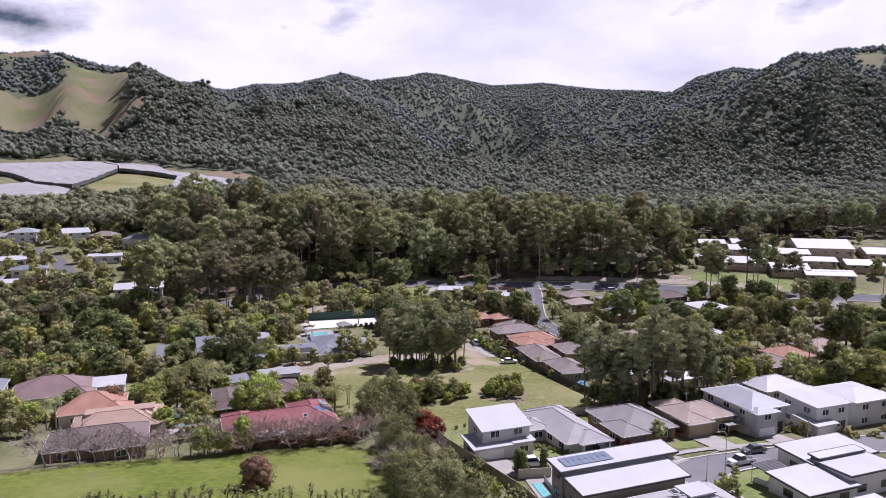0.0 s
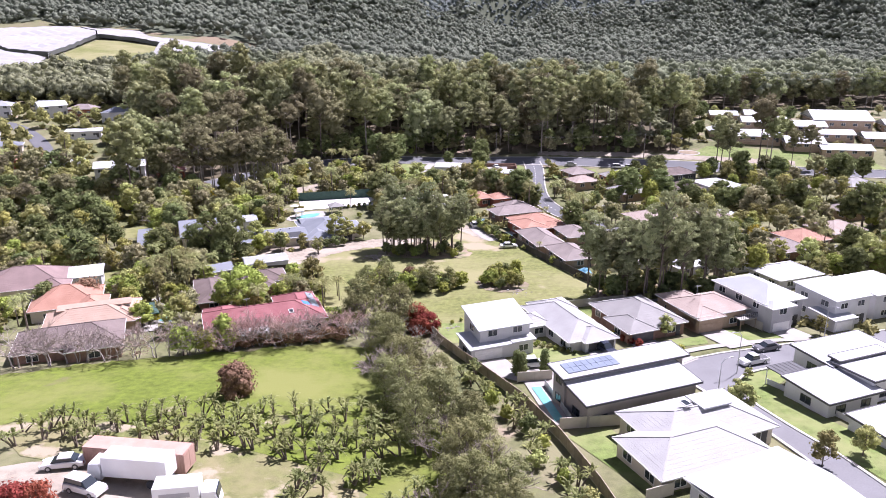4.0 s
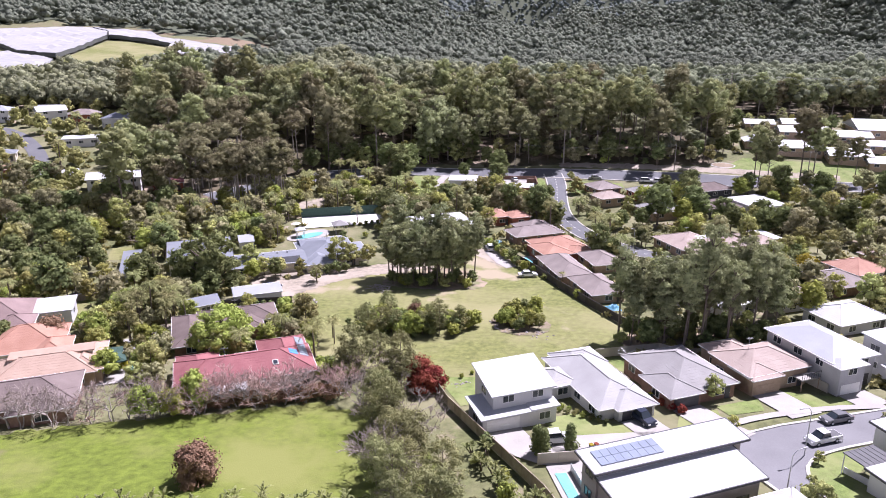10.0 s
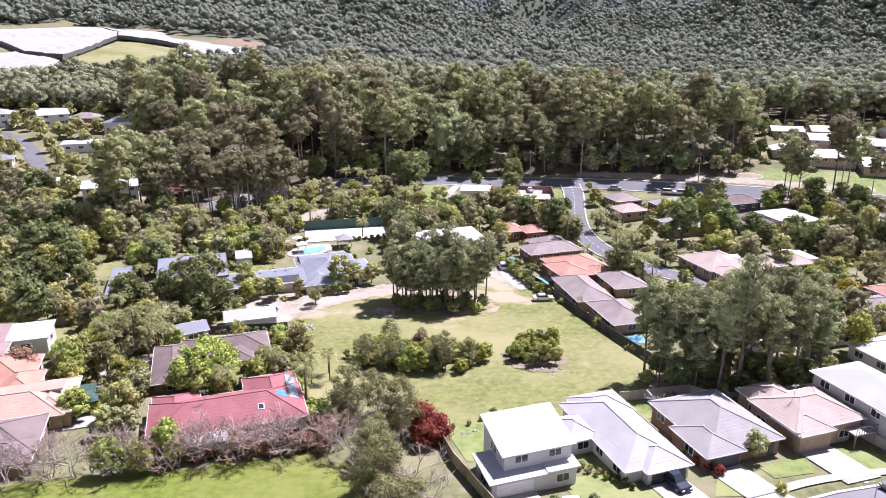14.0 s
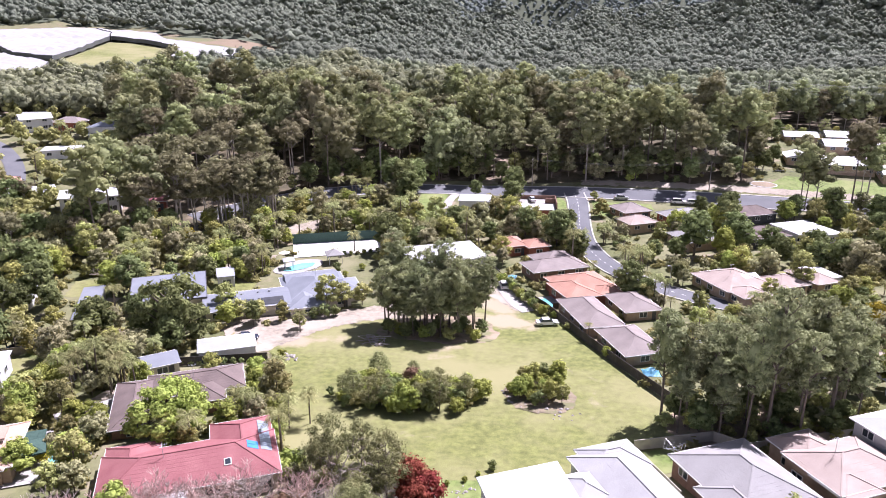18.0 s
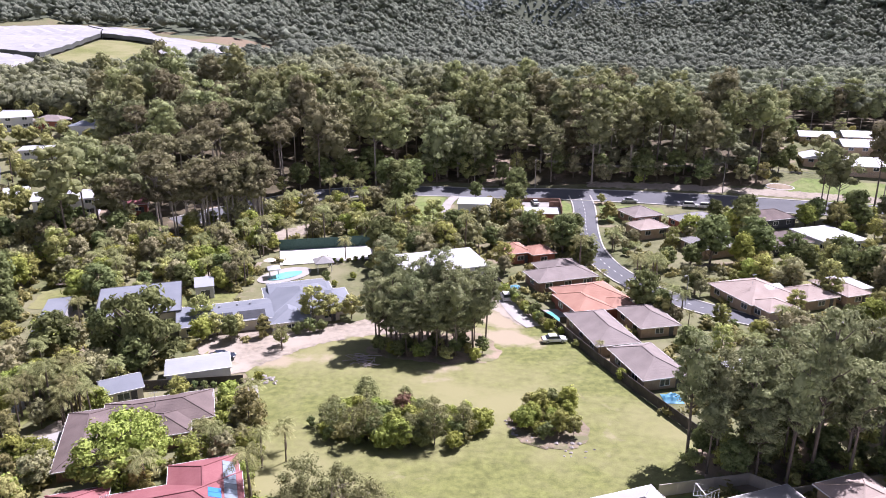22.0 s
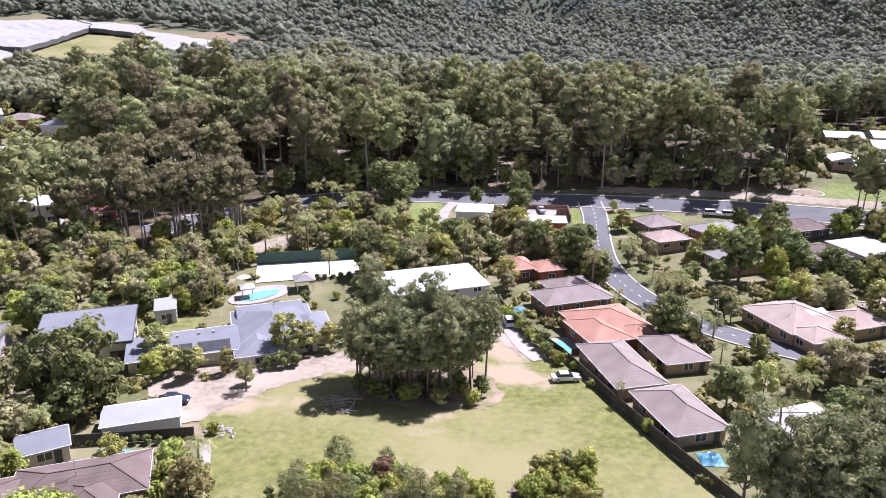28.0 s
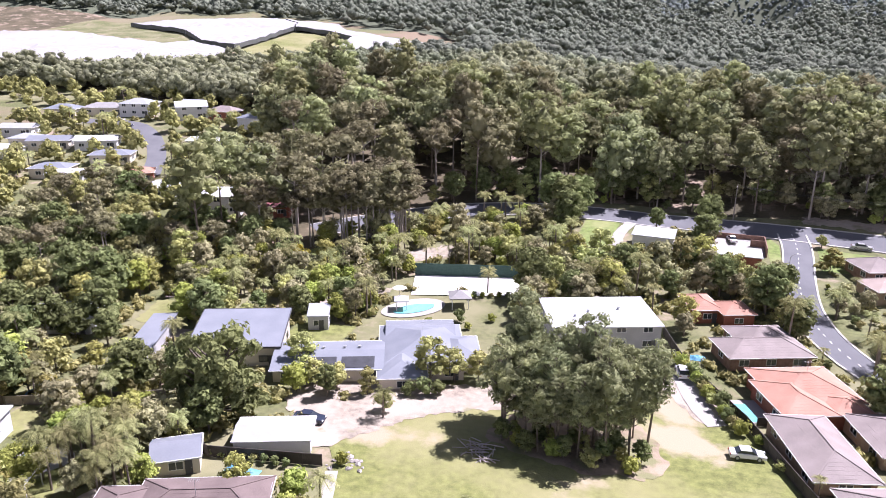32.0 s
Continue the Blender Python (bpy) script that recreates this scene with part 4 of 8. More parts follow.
modern_house = house("modern white house with stepped flat roofs and dark trim", [(86.5, 100, 63.5, 70.5, 3.4, "mono", 0.3, 0.6), (77.5, 87, 56, 63.5, 3.0, "mono", 0.3, 0.5), (87, 97, 57, 63.5, 4.1, "mono", -0.3, 0.5), (87.2, 96.8, 63.0, 64.6, 4.3, "mono", 0.1, 0.3, M_DARKWALL, R_WHITE), (77.4, 86.5, 45.6, 52.6, 2.8, "mono", 0.25, 0.4)], M_WHITE, R_WHITE, tiled=False, trim=M_DARKTRIM)

red_house = house("cream house with a faded red tiled hip roof", [(0, 20.8, 116.6, 126, 2.7, "hip", HIP, 0.55), (13.4, 20.6, 118, 130, 2.7, "hip", HIP, 0.5), (0.2, 6.2, 119, 128.3, 2.6, "hip", HIP, 0.45)], M_CREAM, R_RED)
brown_house = house("low brick house with a dark brown tiled roof", [(4, 18, 143.8, 151.2, 2.5, "hip", 0.36, 0.5), (-0.6, 5, 136, 150, 2.5, "hip", 0.36, 0.5), (9, 15, 140.5, 147, 2.5, "hip", 0.36, 0.4)], M_BRICK, R_BROWN)
house("tan house with a sandy pink tiled hip roof", [(-25, -13, 132.6, 134.6, 4.5, "mono", 0.2, 0.35, M_WHITE, R_TAN), (-27, -12.5, 127.5, 136, 2.9, "hip", HIP, 0.55), (-17, -11.5, 128, 138.5, 2.9, "hip", HIP, 0.4)], M_TANBRICK, R_TAN)
house("brick house with a weathered mauve-brown roof", [(-30, -14, 116.5, 125.6, 2.6, "hip", HIP, 0.55), (-22, -14, 114.5, 120, 2.6, "hip", HIP, 0.4)], M_BRICK, R_DUSK)
house("house with an orange tiled hip roof", [(-31, -19, 140, 150.5, 2.9, "hip", 0.5, 0.5), (-23, -17.5, 136.5, 144, 2.9, "hip", 0.5, 0.4)], M_CREAM, R_ORANGE)
house("house with a mauve tiled hip roof", [(-43, -27, 157, 169, 2.9, "hip", 0.5, 0.5), (-32, -26, 154, 160, 2.9, "hip", 0.5, 0.4), (-27, -20, 160.5, 168, 3.0, "mono", 0.2, 0.4, M_WHITE, R_WHITE)], M_CREAM, R_ROSE)
house("house with a dark blue-grey metal roof", [(-58, -46, 163, 174, 3, "hip", 0.5, 0.5)], M_CREAM, R_BLUE, tiled=False)

hall = house("long cream hall with a blue-grey metal skillion roof", [(-2.2, 12.6, 189.8, 202.4, 3.9, "mono", 1.4, 0.5)], M_CREAM, R_BLUE, tiled=False, trim=M_DARKTRIM, category="hall", name="hall")
wing = house("low cream connecting wing with a blue-grey metal roof", [(12.6, 30, 183.4, 193.3, 2.6, "gable", 0.17, 0.5)], M_CREAM, R_BLUE, tiled=False, category="wing", name="house")
main_house = house("sprawling cream house with a blue-grey metal hip roof", [(30, 43.5, 184, 200, 2.8, "hip", 0.3, 0.6), (29.8, 37, 180.5, 190, 2.7, "hip", 0.3, 0.5), (31, 42.5, 194, 202.4, 2.8, "gable", 0.22, 0.5), (40, 46.3, 187, 195, 2.8, "hip", 0.3, 0.5)], M_CREAM, R_BLUE, tiled=False)
house("open-sided long carport with a grey flat roof", [(-13.3, -9.3, 188, 207, 2.5, "side", 0.15, 0.3)], M_GREYWALL, R_BLUE, tiled=False, category="carport", name="carport", windows=False)
house("long white metal shed with a low gable roof", [(11.2, 21.2, 161.5, 167.2, 2.3, "gable", 0.2, 0.2)], M_WHITE, R_PALE, tiled=False, category="shed", name="shed", windows=False)
house("small cream shed with a pale blue gable roof", [(2, 7.6, 156.6, 161.6, 2.5, "gable", 0.4, 0.3)], M_CREAM, R_BLUE, tiled=False, category="shed", name="shed", turn=33)
house("narrow grey pool house with a steep pale skillion roof", [(15.6, 19.4, 205.6, 209.6, 3.0, "mono", 0.9, 0.2)], M_GREYWALL, R_PALE, tiled=False, category="pool house", name="shed")
flat_house = house("large grey two-storey building with a flat white roof", [(60.6, 80.2, 194.6, 207.6, 5.0, "mono", 0.3, 0.4)], M_GREYWALL, R_WHITE, tiled=False, category="building")
orange_house = house("red brick house with an orange tiled hip roof", [(90, 102.4, 170, 181, 2.9, "hip", 0.36, 0.55), (88.8, 96.4, 166.8, 177, 2.9, "hip", 0.36, 0.5), (96.4, 101.8, 166.9, 172, 2.9, "hip", 0.36, 0.4)], M_REDBRICK, R_ORANGE)
house("tan brick house with a mauve-grey tiled hip roof", [(85, 92.6, 150.8, 165.8, 2.6, "hip", HIP, 0.55)], M_TANBRICK, R_MAUVE, turn=15)
house("tan brick house with a mauve-grey tiled hip roof beside a fence", [(84.3, 91.8, 136, 147.6, 2.6, "hip", HIP, 0.55)], M_TANBRICK, R_MAUVE, turn=17)
house("brick house with a weathered grey-brown hip roof", [(97.2, 104.8, 156, 166.4, 2.5, "hip", 0.38, 0.5)], M_TANBRICK, R_MAUVE, turn=15)
house("brown brick house with a grey-brown hip roof and solar panels", [(89.6, 104, 186.4, 194, 2.6, "hip", HIP, 0.55), (94, 104, 190, 199, 2.6, "hip", HIP, 0.5)], M_BRICK, R_MAUVE)
house("brick house with an orange tiled roof", [(91, 96.5, 206, 214, 2.9, "hip", 0.4, 0.4), (96, 102, 203.5, 210, 2.9, "hip", 0.4, 0.4)], M_REDBRICK, R_ORANGE)
pinkroof = house("house with a pale pink tiled roof and solar panels", [(125.5, 138, 160, 173, 2.7, "hip", 0.36, 0.55), (126, 133, 155.5, 162, 2.7, "hip", 0.36, 0.4)], M_TANBRICK, R_PINK)
house("low house with a pink-brown tiled roof", [(138.5, 146.5, 158.5, 166, 2.6, "hip", 0.4, 0.5)], M_TANBRICK, R_PINK)
house("house with a pink tiled gable roof and carport", [(149, 155, 158, 168, 2.6, "hip", 0.4, 0.5), (152, 158, 160, 168, 2.8, "mono", 0.2, 0.3, M_WHITE, R_WHITE)], M_TANBRICK, R_PINK)
for b, wm, rm, what in (((137, 146, 222, 231), M_BRICK, R_MAUVE, "mauve tiled roof"), ((133, 142, 212.5, 220), M_TANBRICK, R_PINK, "pink tiled roof"), ((147.5, 160, 212, 220.5), M_REDBRICK, R_GREY, "grey tiled roof"),
                        ((167, 181, 207, 215.5), M_DARKWALL, R_BROWN, "dark brown roof"), ((158, 171, 190.5, 200), M_DARKWALL, R_BROWN, "dark brown roof"), ((140, 152, 194, 204), M_TANBRICK, R_GREY, "grey tiled roof"),
                        ((196, 207, 176, 186), M_TANBRICK, R_MAUVE, "mauve tiled roof"), ((217, 229, 170, 179), M_TANBRICK, R_GREY, "grey tiled roof"), ((190, 200, 148, 157), M_TANBRICK, R_MAUVE, "mauve tiled roof"),
                        ((206, 216, 154, 163), M_CREAM, R_PINK, "pink tiled roof"), ((150, 160, 128, 138), M_TANBRICK, R_ORANGE, "orange tiled roof"), ((136, 147, 122, 132), M_BRICK, R_MAUVE, "mauve tiled roof"), ((166, 178, 132, 142), M_TANBRICK, R_PINK, "pink tiled roof"),
                        ((104, 113, 120, 128), M_WHITE, R_WHITE, "white roof"), ((98.5, 106.5, 129, 136.5), M_WHITE, R_WHITE, "white roof"), ((118, 128, 118, 128), M_WHITE, R_PINK, "pink tiled roof"), ((118, 130, 104, 113), M_WHITE, R_WHITE, "white roof")):
    house("brick suburban house with a " + what, [(*b, 2.7, "hip", 0.4, 0.5)], wm, rm)
house("white house with a flat white metal roof", [(172.5, 185, 186, 199.5, 3.0, "mono", 0.3, 0.4)], M_WHITE, R_WHITE, tiled=False)
house("white rendered box house with a flat roof on a bank", [(92.8, 102.6, 245.5, 253.5, 4.0, "mono", 0.2, 0.3)], M_WHITE, R_WHITE, turn=-4, tiled=False)
house("open brick carport with a flat pale roof", [(108.4, 119.6, 235, 241.5, 2.6, "mono", 0.1, 0.3)], M_REDBRICK, R_WHITE, turn=-2, tiled=False, category="carport", name="carport", windows=False)


def placed_house(label, x, y, w, d, turn, eave, kind, rise, wm, rm, **more):
    u, v = uv_of(x, y)
    return house(label, [(u - w / 2, u + w / 2, v - d / 2, v + d / 2, eave, kind, rise, 0.5)], wm, rm, turn=turn, **more)


for x, y, w, d, e in ((122, 311, 9, 8, 3.0), (133, 304, 22, 11, 3.2), (151, 294, 15, 11, 3.2), (164, 285, 19, 9, 3.2), (146, 323, 19, 10, 3.2), (161, 316, 17, 10, 3.2), (180, 324, 24, 18, 4.6), (150, 338, 13, 9, 3.2), (134, 340, 12, 8, 3.0), (167, 304, 18, 8, 3.2), (186, 298, 15, 10, 3.2), (204, 312, 18, 12, 4)):
    placed_house("brick school block with a low white metal roof", x, y, w, d * 1.3, -12, e * 0.75, "gable", 0.26, M_TANBRICK, R_WHITE, tiled=False, category="school block", name="school_block")
for x, y, w, d, t_, e, k, r_, wm, rm, what in (
        (-154, 337, 13, 10, 5, 4.6, "hip", 0.4, M_WHITE, R_BLUE, "blue-grey hip roof"), (-188, 341, 12, 9, 40, 5.0, "gable", 0.4, M_WHITE, R_WHITE, "white gable roof"), (-211, 338, 13, 10, 10, 5.0, "hip", 0.35, M_WHITE, R_PALE, "pale roof"),
        (-226, 335, 16, 9, 20, 3.0, "hip", 0.35, M_CREAM, R_GREY, "grey roof"), (-194, 354, 12, 7, 10, 3.2, "gable", 0.3, M_WHITE, R_PALE, "pale roof"), (-175, 346, 13, 9, 0, 3.2, "hip", 0.4, M_REDBRICK, R_MAUVE, "brown tiled roof"),
        (-222, 290, 10, 8, 20, 3, "hip", 0.3, M_CREAM, R_PALE, "pale roof"), (-211, 290, 14, 8, 25, 3, "gable", 0.3, M_CREAM, R_BLUE, "blue-grey roof"), (-195, 295, 14, 8, 30, 3, "gable", 0.3, M_WHITE, R_WHITE, "white roof"),
        (-179, 284, 13, 8, 25, 3, "hip", 0.3, M_CREAM, R_BLUE, "blue-grey roof"), (-187, 266, 12, 8, 20, 3, "hip", 0.3, M_CREAM, R_BLUE, "blue-grey roof"), (-178, 263, 11, 7, 20, 3, "gable", 0.3, M_WHITE, R_WHITE, "white roof"),
        (-220, 277, 12, 8, 20, 3, "gable", 0.3, M_WHITE, R_WHITE, "white roof"), (-161, 271, 14, 8, 35, 3, "hip", 0.3, M_REDBRICK, R_ORANGE, "orange tiled roof"), (-144, 263, 13, 9, 30, 3.2, "gable", 0.3, M_WHITE, R_WHITE, "white roof"),
        (-121, 258, 17, 11, 20, 5.4, "gable", 0.25, M_WHITE, R_WHITE, "white roof"), (-158, 309, 14, 8, 20, 3, "mono", 0.3, M_WHITE, R_WHITE, "white roof"), (-103, 183, 13, 8, 20, 3, "mono", 0.3, M_WHITE, R_WHITE, "white roof"),
        (-240, 327, 13, 9, 15, 3.2, "hip", 0.35, M_CREAM, R_BLUE, "blue-grey roof"), (-104, 262, 10, 7, 20, 3, "hip", 0.4, M_REDBRICK, R_RED, "red roof"), (-236, 300, 12, 8, 20, 3, "gable", 0.3, M_WHITE, R_PALE, "pale roof")):
    placed_house("weatherboard house on the hillside with a " + what, x, y, w, d, t_, e, k, r_, wm, rm, tiled=False)
yard = new("courtyard_wall", None)
yard.matrix_world = pose(22.6, 273.5, land(22.6, 273.5), 0, 0, -2)
tagged(yard, "dark brown brick wall enclosing a paved courtyard", "wall", kind="thing")
for x0, x1, y0, y1 in ((-6, 6, 5.0, 5.25), (-6.25, -6, -5.5, 5.25), (6, 6.25, -5.5, 5.25), (2.6, 5.9, 0.6, 0.85)):
    bm = bmesh.new()
    box(bm, x0, x1, y0, y1, -1.2, 1.9)
    part("panel", bm, M_BRICK, yard)

# ---- plants ----
def ico(sub):
    bm = bmesh.new()
    bmesh.ops.create_icosphere(bm, subdivisions=sub, radius=1)
    bm.verts.ensure_lookup_table()
    v = np.array([p.co[:] for p in bm.verts])
    f = np.array([[q.index for q in p.verts] for p in bm.faces])
    bm.free()
    return v, f


ICO1 = ico(1)
OCTA = (np.array([(1, 0, 0), (-1, 0, 0), (0, 1, 0), (0, -1, 0), (0, 0, 1), (0, 0, -1)], float), np.array([(0, 2, 4), (2, 1, 4), (1, 3, 4), (3, 0, 4), (2, 0, 5), (1, 2, 5), (3, 1, 5), (0, 3, 5)]))


def unit(rng, n):
    d = rng.normal(size=(n, 3))
    return d / np.linalg.norm(d, axis=1)[:, None]


class Heap:
    """Collects triangles and quads in bulk, then makes one mesh."""

    def __init__(self):
        self.v, self.t, self.q, self.n = [], [], [], 0

    def add(self, v, tris=None, quads=None):
        if tris is not None:
            self.t.append(np.asarray(tris) + self.n)
        if quads is not None:
            self.q.append(np.asarray(quads) + self.n)
        self.v.append(np.asarray(v, float))
        self.n += len(v)

    def mesh(self, name, material):
        v = np.concatenate(self.v)
        t = np.concatenate(self.t) if self.t else np.zeros((0, 3), int)
        q = np.concatenate(self.q) if self.q else np.zeros((0, 4), int)
        me = bpy.data.meshes.new(name)
        me.vertices.add(len(v))
        me.vertices.foreach_set("co", v.astype(np.float32).ravel())
        me.loops.add(t.size + q.size)
        me.loops.foreach_set("vertex_index", np.concatenate([t.ravel(), q.ravel()]).astype(np.int32))
        me.polygons.add(len(t) + len(q))
        me.polygons.foreach_set("loop_start", np.concatenate([np.arange(len(t)) * 3, t.size + np.arange(len(q)) * 4]).astype(np.int32))
        me.polygons.foreach_set("use_smooth", np.ones(len(t) + len(q), bool))
        me.update(calc_edges=True)
        me.materials.append(material)
        return me


def puff(heap, rng, c, r, flat, leaf_count, leaf, base=ICO1, core=0.8, thin=0.42):
    """One clump of foliage: a lumpy core and a coat of leaf sprays that lie along its surface."""
    v, f = base
    rough = 1 + 0.2 * rng.normal(size=(len(v), 1)).clip(-1.6, 1.6)
    s = np.array([r, r, r * flat])
    if core:
        heap.add(v * rough * s * core + c, tris=f)
    if leaf_count:
        d = unit(rng, leaf_count)
        d[:, 2] = np.abs(d[:, 2]) * 0.6 + d[:, 2] * 0.4
        p = d * s * (0.7 + 0.55 * rng.random((leaf_count, 1))) + c
        n = d * np.array([0.9, 0.9, 1.15]) + 0.45 * unit(rng, leaf_count)
        n /= np.linalg.norm(n, axis=1)[:, None]
        a = np.cross(n, unit(rng, leaf_count))
        a /= np.linalg.norm(a, axis=1)[:, None] + 1e-9
        b = np.cross(n, a)
        k = leaf * (0.5 + 0.9 * rng.random((leaf_count, 1)))
        q = np.stack([p - a * k - b * k * thin, p + a * k * 1.1 - b * k * thin, p + b * k * thin * 2.5], 1).reshape(-1, 3)
        heap.add(q, tris=np.arange(leaf_count * 3).reshape(-1, 3))


def dome_spots(rng, n, spread, tall, low=-0.3):
    """Clump centres over a billowing dome: full on top, open below, with uneven lobes."""
    out, turn, ph = [], rng.random() * 6.28, rng.random() * 6.28
    for i in range(n):
        c = 1 - (1 - low) * (i + 0.5) / n
        a = turn + i * 2.4 + 0.5 * rng.normal()
        s = math.sqrt(max(0.0, 1 - c * c)) * (1 + 0.22 * math.sin(2 * a + ph)) * (0.72 + 0.36 * rng.random())
        out.append(np.array([spread * s * math.cos(a), spread * s * math.sin(a), tall * c * (0.72 + 0.36 * rng.random())]))
    return out


def tube(heap, pts, radii, sides=5):
    pts = np.asarray(pts, float)
    rings = []
    for i, p in enumerate(pts):
        d = pts[min(i + 1, len(pts) - 1)] - pts[max(i - 1, 0)]
        d = d / (np.linalg.norm(d) + 1e-9)
        a = np.cross(d, (0.3, 0.9, 0.1))
        a /= np.linalg.norm(a) + 1e-9
        b = np.cross(d, a)
        ang = np.arange(sides) * 2 * np.pi / sides
        rings.append(p + radii[i] * (np.cos(ang)[:, None] * a + np.sin(ang)[:, None] * b))
    q = [[i * sides + j, i * sides + (j + 1) % sides, (i + 1) * sides + (j + 1) % sides, (i + 1) * sides + j] for i in range(len(pts) - 1) for j in range(sides)]
    heap.add(np.concatenate(rings), quads=q)


def tree(name, seed, label, category, height, bole, spread, puffs, puff_r, leaf_n, leaf, leaf_m, bark_m, flat=0.75, trunk_r=0.28, lean=0.4, group="", dome=True, core=0.7, thin=0.42, billow=None):
    """A tree with a tapered trunk, limbs and a crown of leafy clumps, made at the origin."""
    rng = np.random.default_rng(seed)
    wood, crown = Heap(), Heap()
    centres = []
    for i in range(puffs):
        k = (i + 0.5) / puffs
        a = i * 2.4 + rng.random() * 0.9
        if dome:
            z = bole + (height - bole) * (0.15 + 0.8 * k)
            rad = spread * math.sqrt(max(0.03, 1 - (max(0.0, k * 1.08 - 0.12)) ** 2)) * (0.5 + 0.55 * rng.random()) * (0.6 + 0.4 * min(1.0, k * 2.6))
        else:
            z = bole + (height - bole) * k
            rad = spread * (1 - k * 0.8) * (0.5 + 0.5 * rng.random())
        r = puff_r * (0.7 + 0.6 * rng.random()) * (1.15 - 0.35 * k)
        centres.append((np.array([rad * math.cos(a), rad * math.sin(a), min(z, height - r * flat)]), r))
    if billow:
        tall, low = billow
        mid_z = height - tall - puff_r * 0.7
        centres = [(p + np.array([0, 0, mid_z]), puff_r * (0.68 + 0.6 * rng.random())) for p in dome_spots(rng, puffs, spread, tall, low)]
        crown.add(ICO1[0] * np.array([spread * 0.62, spread * 0.62, tall * 0.6]) + (0, 0, mid_z), tris=ICO1[1])
    sway = np.array([rng.normal() * lean, rng.normal() * lean, 0])
    steps = 5
    spine = [sway * (i / steps) ** 1.5 + np.array([0, 0, height * 0.86 * i / steps]) for i in range(steps + 1)]
    spine[0][2] = -0.6
    tube(wood, spine, [trunk_r * (1.15 - 0.85 * i / steps) for i in range(steps + 1)], 6)
    for c, r in centres:
        z0 = max(bole * 0.75, c[2] - 0.55 * np.linalg.norm(c[:2]) - 1.0)
        k = min(1.0, z0 / (height * 0.86))
        s0 = sway * k ** 1.5 + np.array([0, 0, z0])
        tube(wood, [s0, (s0 + c) / 2 + np.array([0, 0, -0.2]), c], [trunk_r * 0.42, trunk_r * 0.28, trunk_r * 0.12], 4)
        puff(crown, rng, c, r, flat, leaf_n, leaf, core=core, thin=thin)
    thing = new(name, None)
    tagged(thing, label, category, group, "thing")
    for nm, heap, m in (("trunk", wood, bark_m), ("crown", crown, leaf_m)):
        ob = new(nm, heap.mesh(nm, m))
        ob.parent = thing
    return thing


def palm(name, seed, label, height, fronds, length, droop, trunk_r, group=""):
    rng = np.random.default_rng(seed)
    wood, crown = Heap(), Heap()
    lean = rng.normal(size=2) * 0.25
    pts = [np.array([lean[0] * k * k, lean[1] * k * k, height * k]) for k in np.linspace(0, 1, 6)]
    pts[0][2] = -0.5
    tube(wood, pts, [trunk_r * (1.2 - 0.4 * k) for k in np.linspace(0, 1, 6)], 7)
    top = pts[-1]
    for i in range(fronds):
        a = i * 2.399 + rng.random() * 0.4
        up = 0.95 - 1.15 * (i / fronds) + 0.15 * rng.normal()
        d = np.array([math.cos(a), math.sin(a), 0])
        side = np.array([-d[1], d[0], 0])
        ln = length * (0.8 + 0.35 * rng.random())
        rib = [top + d * ln * s * math.cos(up * 0.8) + np.array([0, 0, ln * (s * math.sin(up) - droop * s * s)]) for s in np.linspace(0, 1, 7)]
        for s in range(6):
            for e in (-1, 1):
                for j in range(2):
                    k0 = (s + j * 0.5) / 6
                    p0 = rib[s] + (rib[s + 1] - rib[s]) * (j * 0.5)
                    p1 = rib[s] + (rib[s + 1] - rib[s]) * (j * 0.5 + 0.34)
                    w = ln * 0.24 * (math.sin(math.pi * (0.12 + 0.8 * k0)))
                    tip = (p0 + p1) / 2 + side * e * w + d * w * 0.55 + np.array([0, 0, -w * 0.75])
                    crown.add([p0, p1, tip + (p1 - p0) * 0.25, tip], quads=[[0, 1, 2, 3]])
    thing = new(name, None)
    tagged(thing, label, "palm", group, "thing")
    for nm, heap, m in (("trunk", wood, M_BARK), ("crown", crown, L_PALM)):
        ob = new(nm, heap.mesh(nm, m))
        ob.parent = thing
    return thing


def banana(seed):
    rng = np.random.default_rng(seed)
    wood, crown = Heap(), Heap()
    for s in range(3):
        o = np.array([rng.normal() * 0.45 * s, rng.normal() * 0.45 * s, 0])
        h = 1.5 + 1.0 * rng.random()
        tube(wood, [o * 0.1 + (0, 0, -0.3), o * 0.55 + (0, 0, h * 0.5), o + (0, 0, h)], [0.18, 0.13, 0.09], 5)
        for i in range(8):
            a, up = i * 2.4 + rng.random(), 1.5 - 0.14 * i + 0.15 * rng.normal()
            d, side = np.array([math.cos(a), math.sin(a), 0]), np.array([-math.sin(a), math.cos(a), 0])
            ln = 1.7 + 0.7 * rng.random()
            rib = [o + (0, 0, h) + d * ln * k * math.cos(up) + np.array([0, 0, ln * (k * math.sin(up) - 0.5 * k ** 3)]) for k in np.linspace(0, 1, 5)]
            wd = [0.03, 0.13, 0.17, 0.12, 0.02]
            v = []
            for k in range(5):
                v += [rib[k] + side * wd[k] + (0, 0, -0.05), rib[k], rib[k] - side * wd[k] + (0, 0, -0.05)]
            q = []
            for k in range(4):
                b = k * 3
                q += [[b, b + 1, b + 4, b + 3], [b + 1, b + 2, b + 5, b + 4]]
            crown.add(v, quads=q)
    thing = new("banana_plant", None)
    tagged(thing, "young banana plant with ragged arching leaves", "banana plant", "banana rows", "thing")
    for nm, heap, m in (("stem", wood, M_BARK), ("crown", crown, L_BANANA)):
        ob = new(nm, heap.mesh(nm, m))
        ob.parent = thing
    return thing


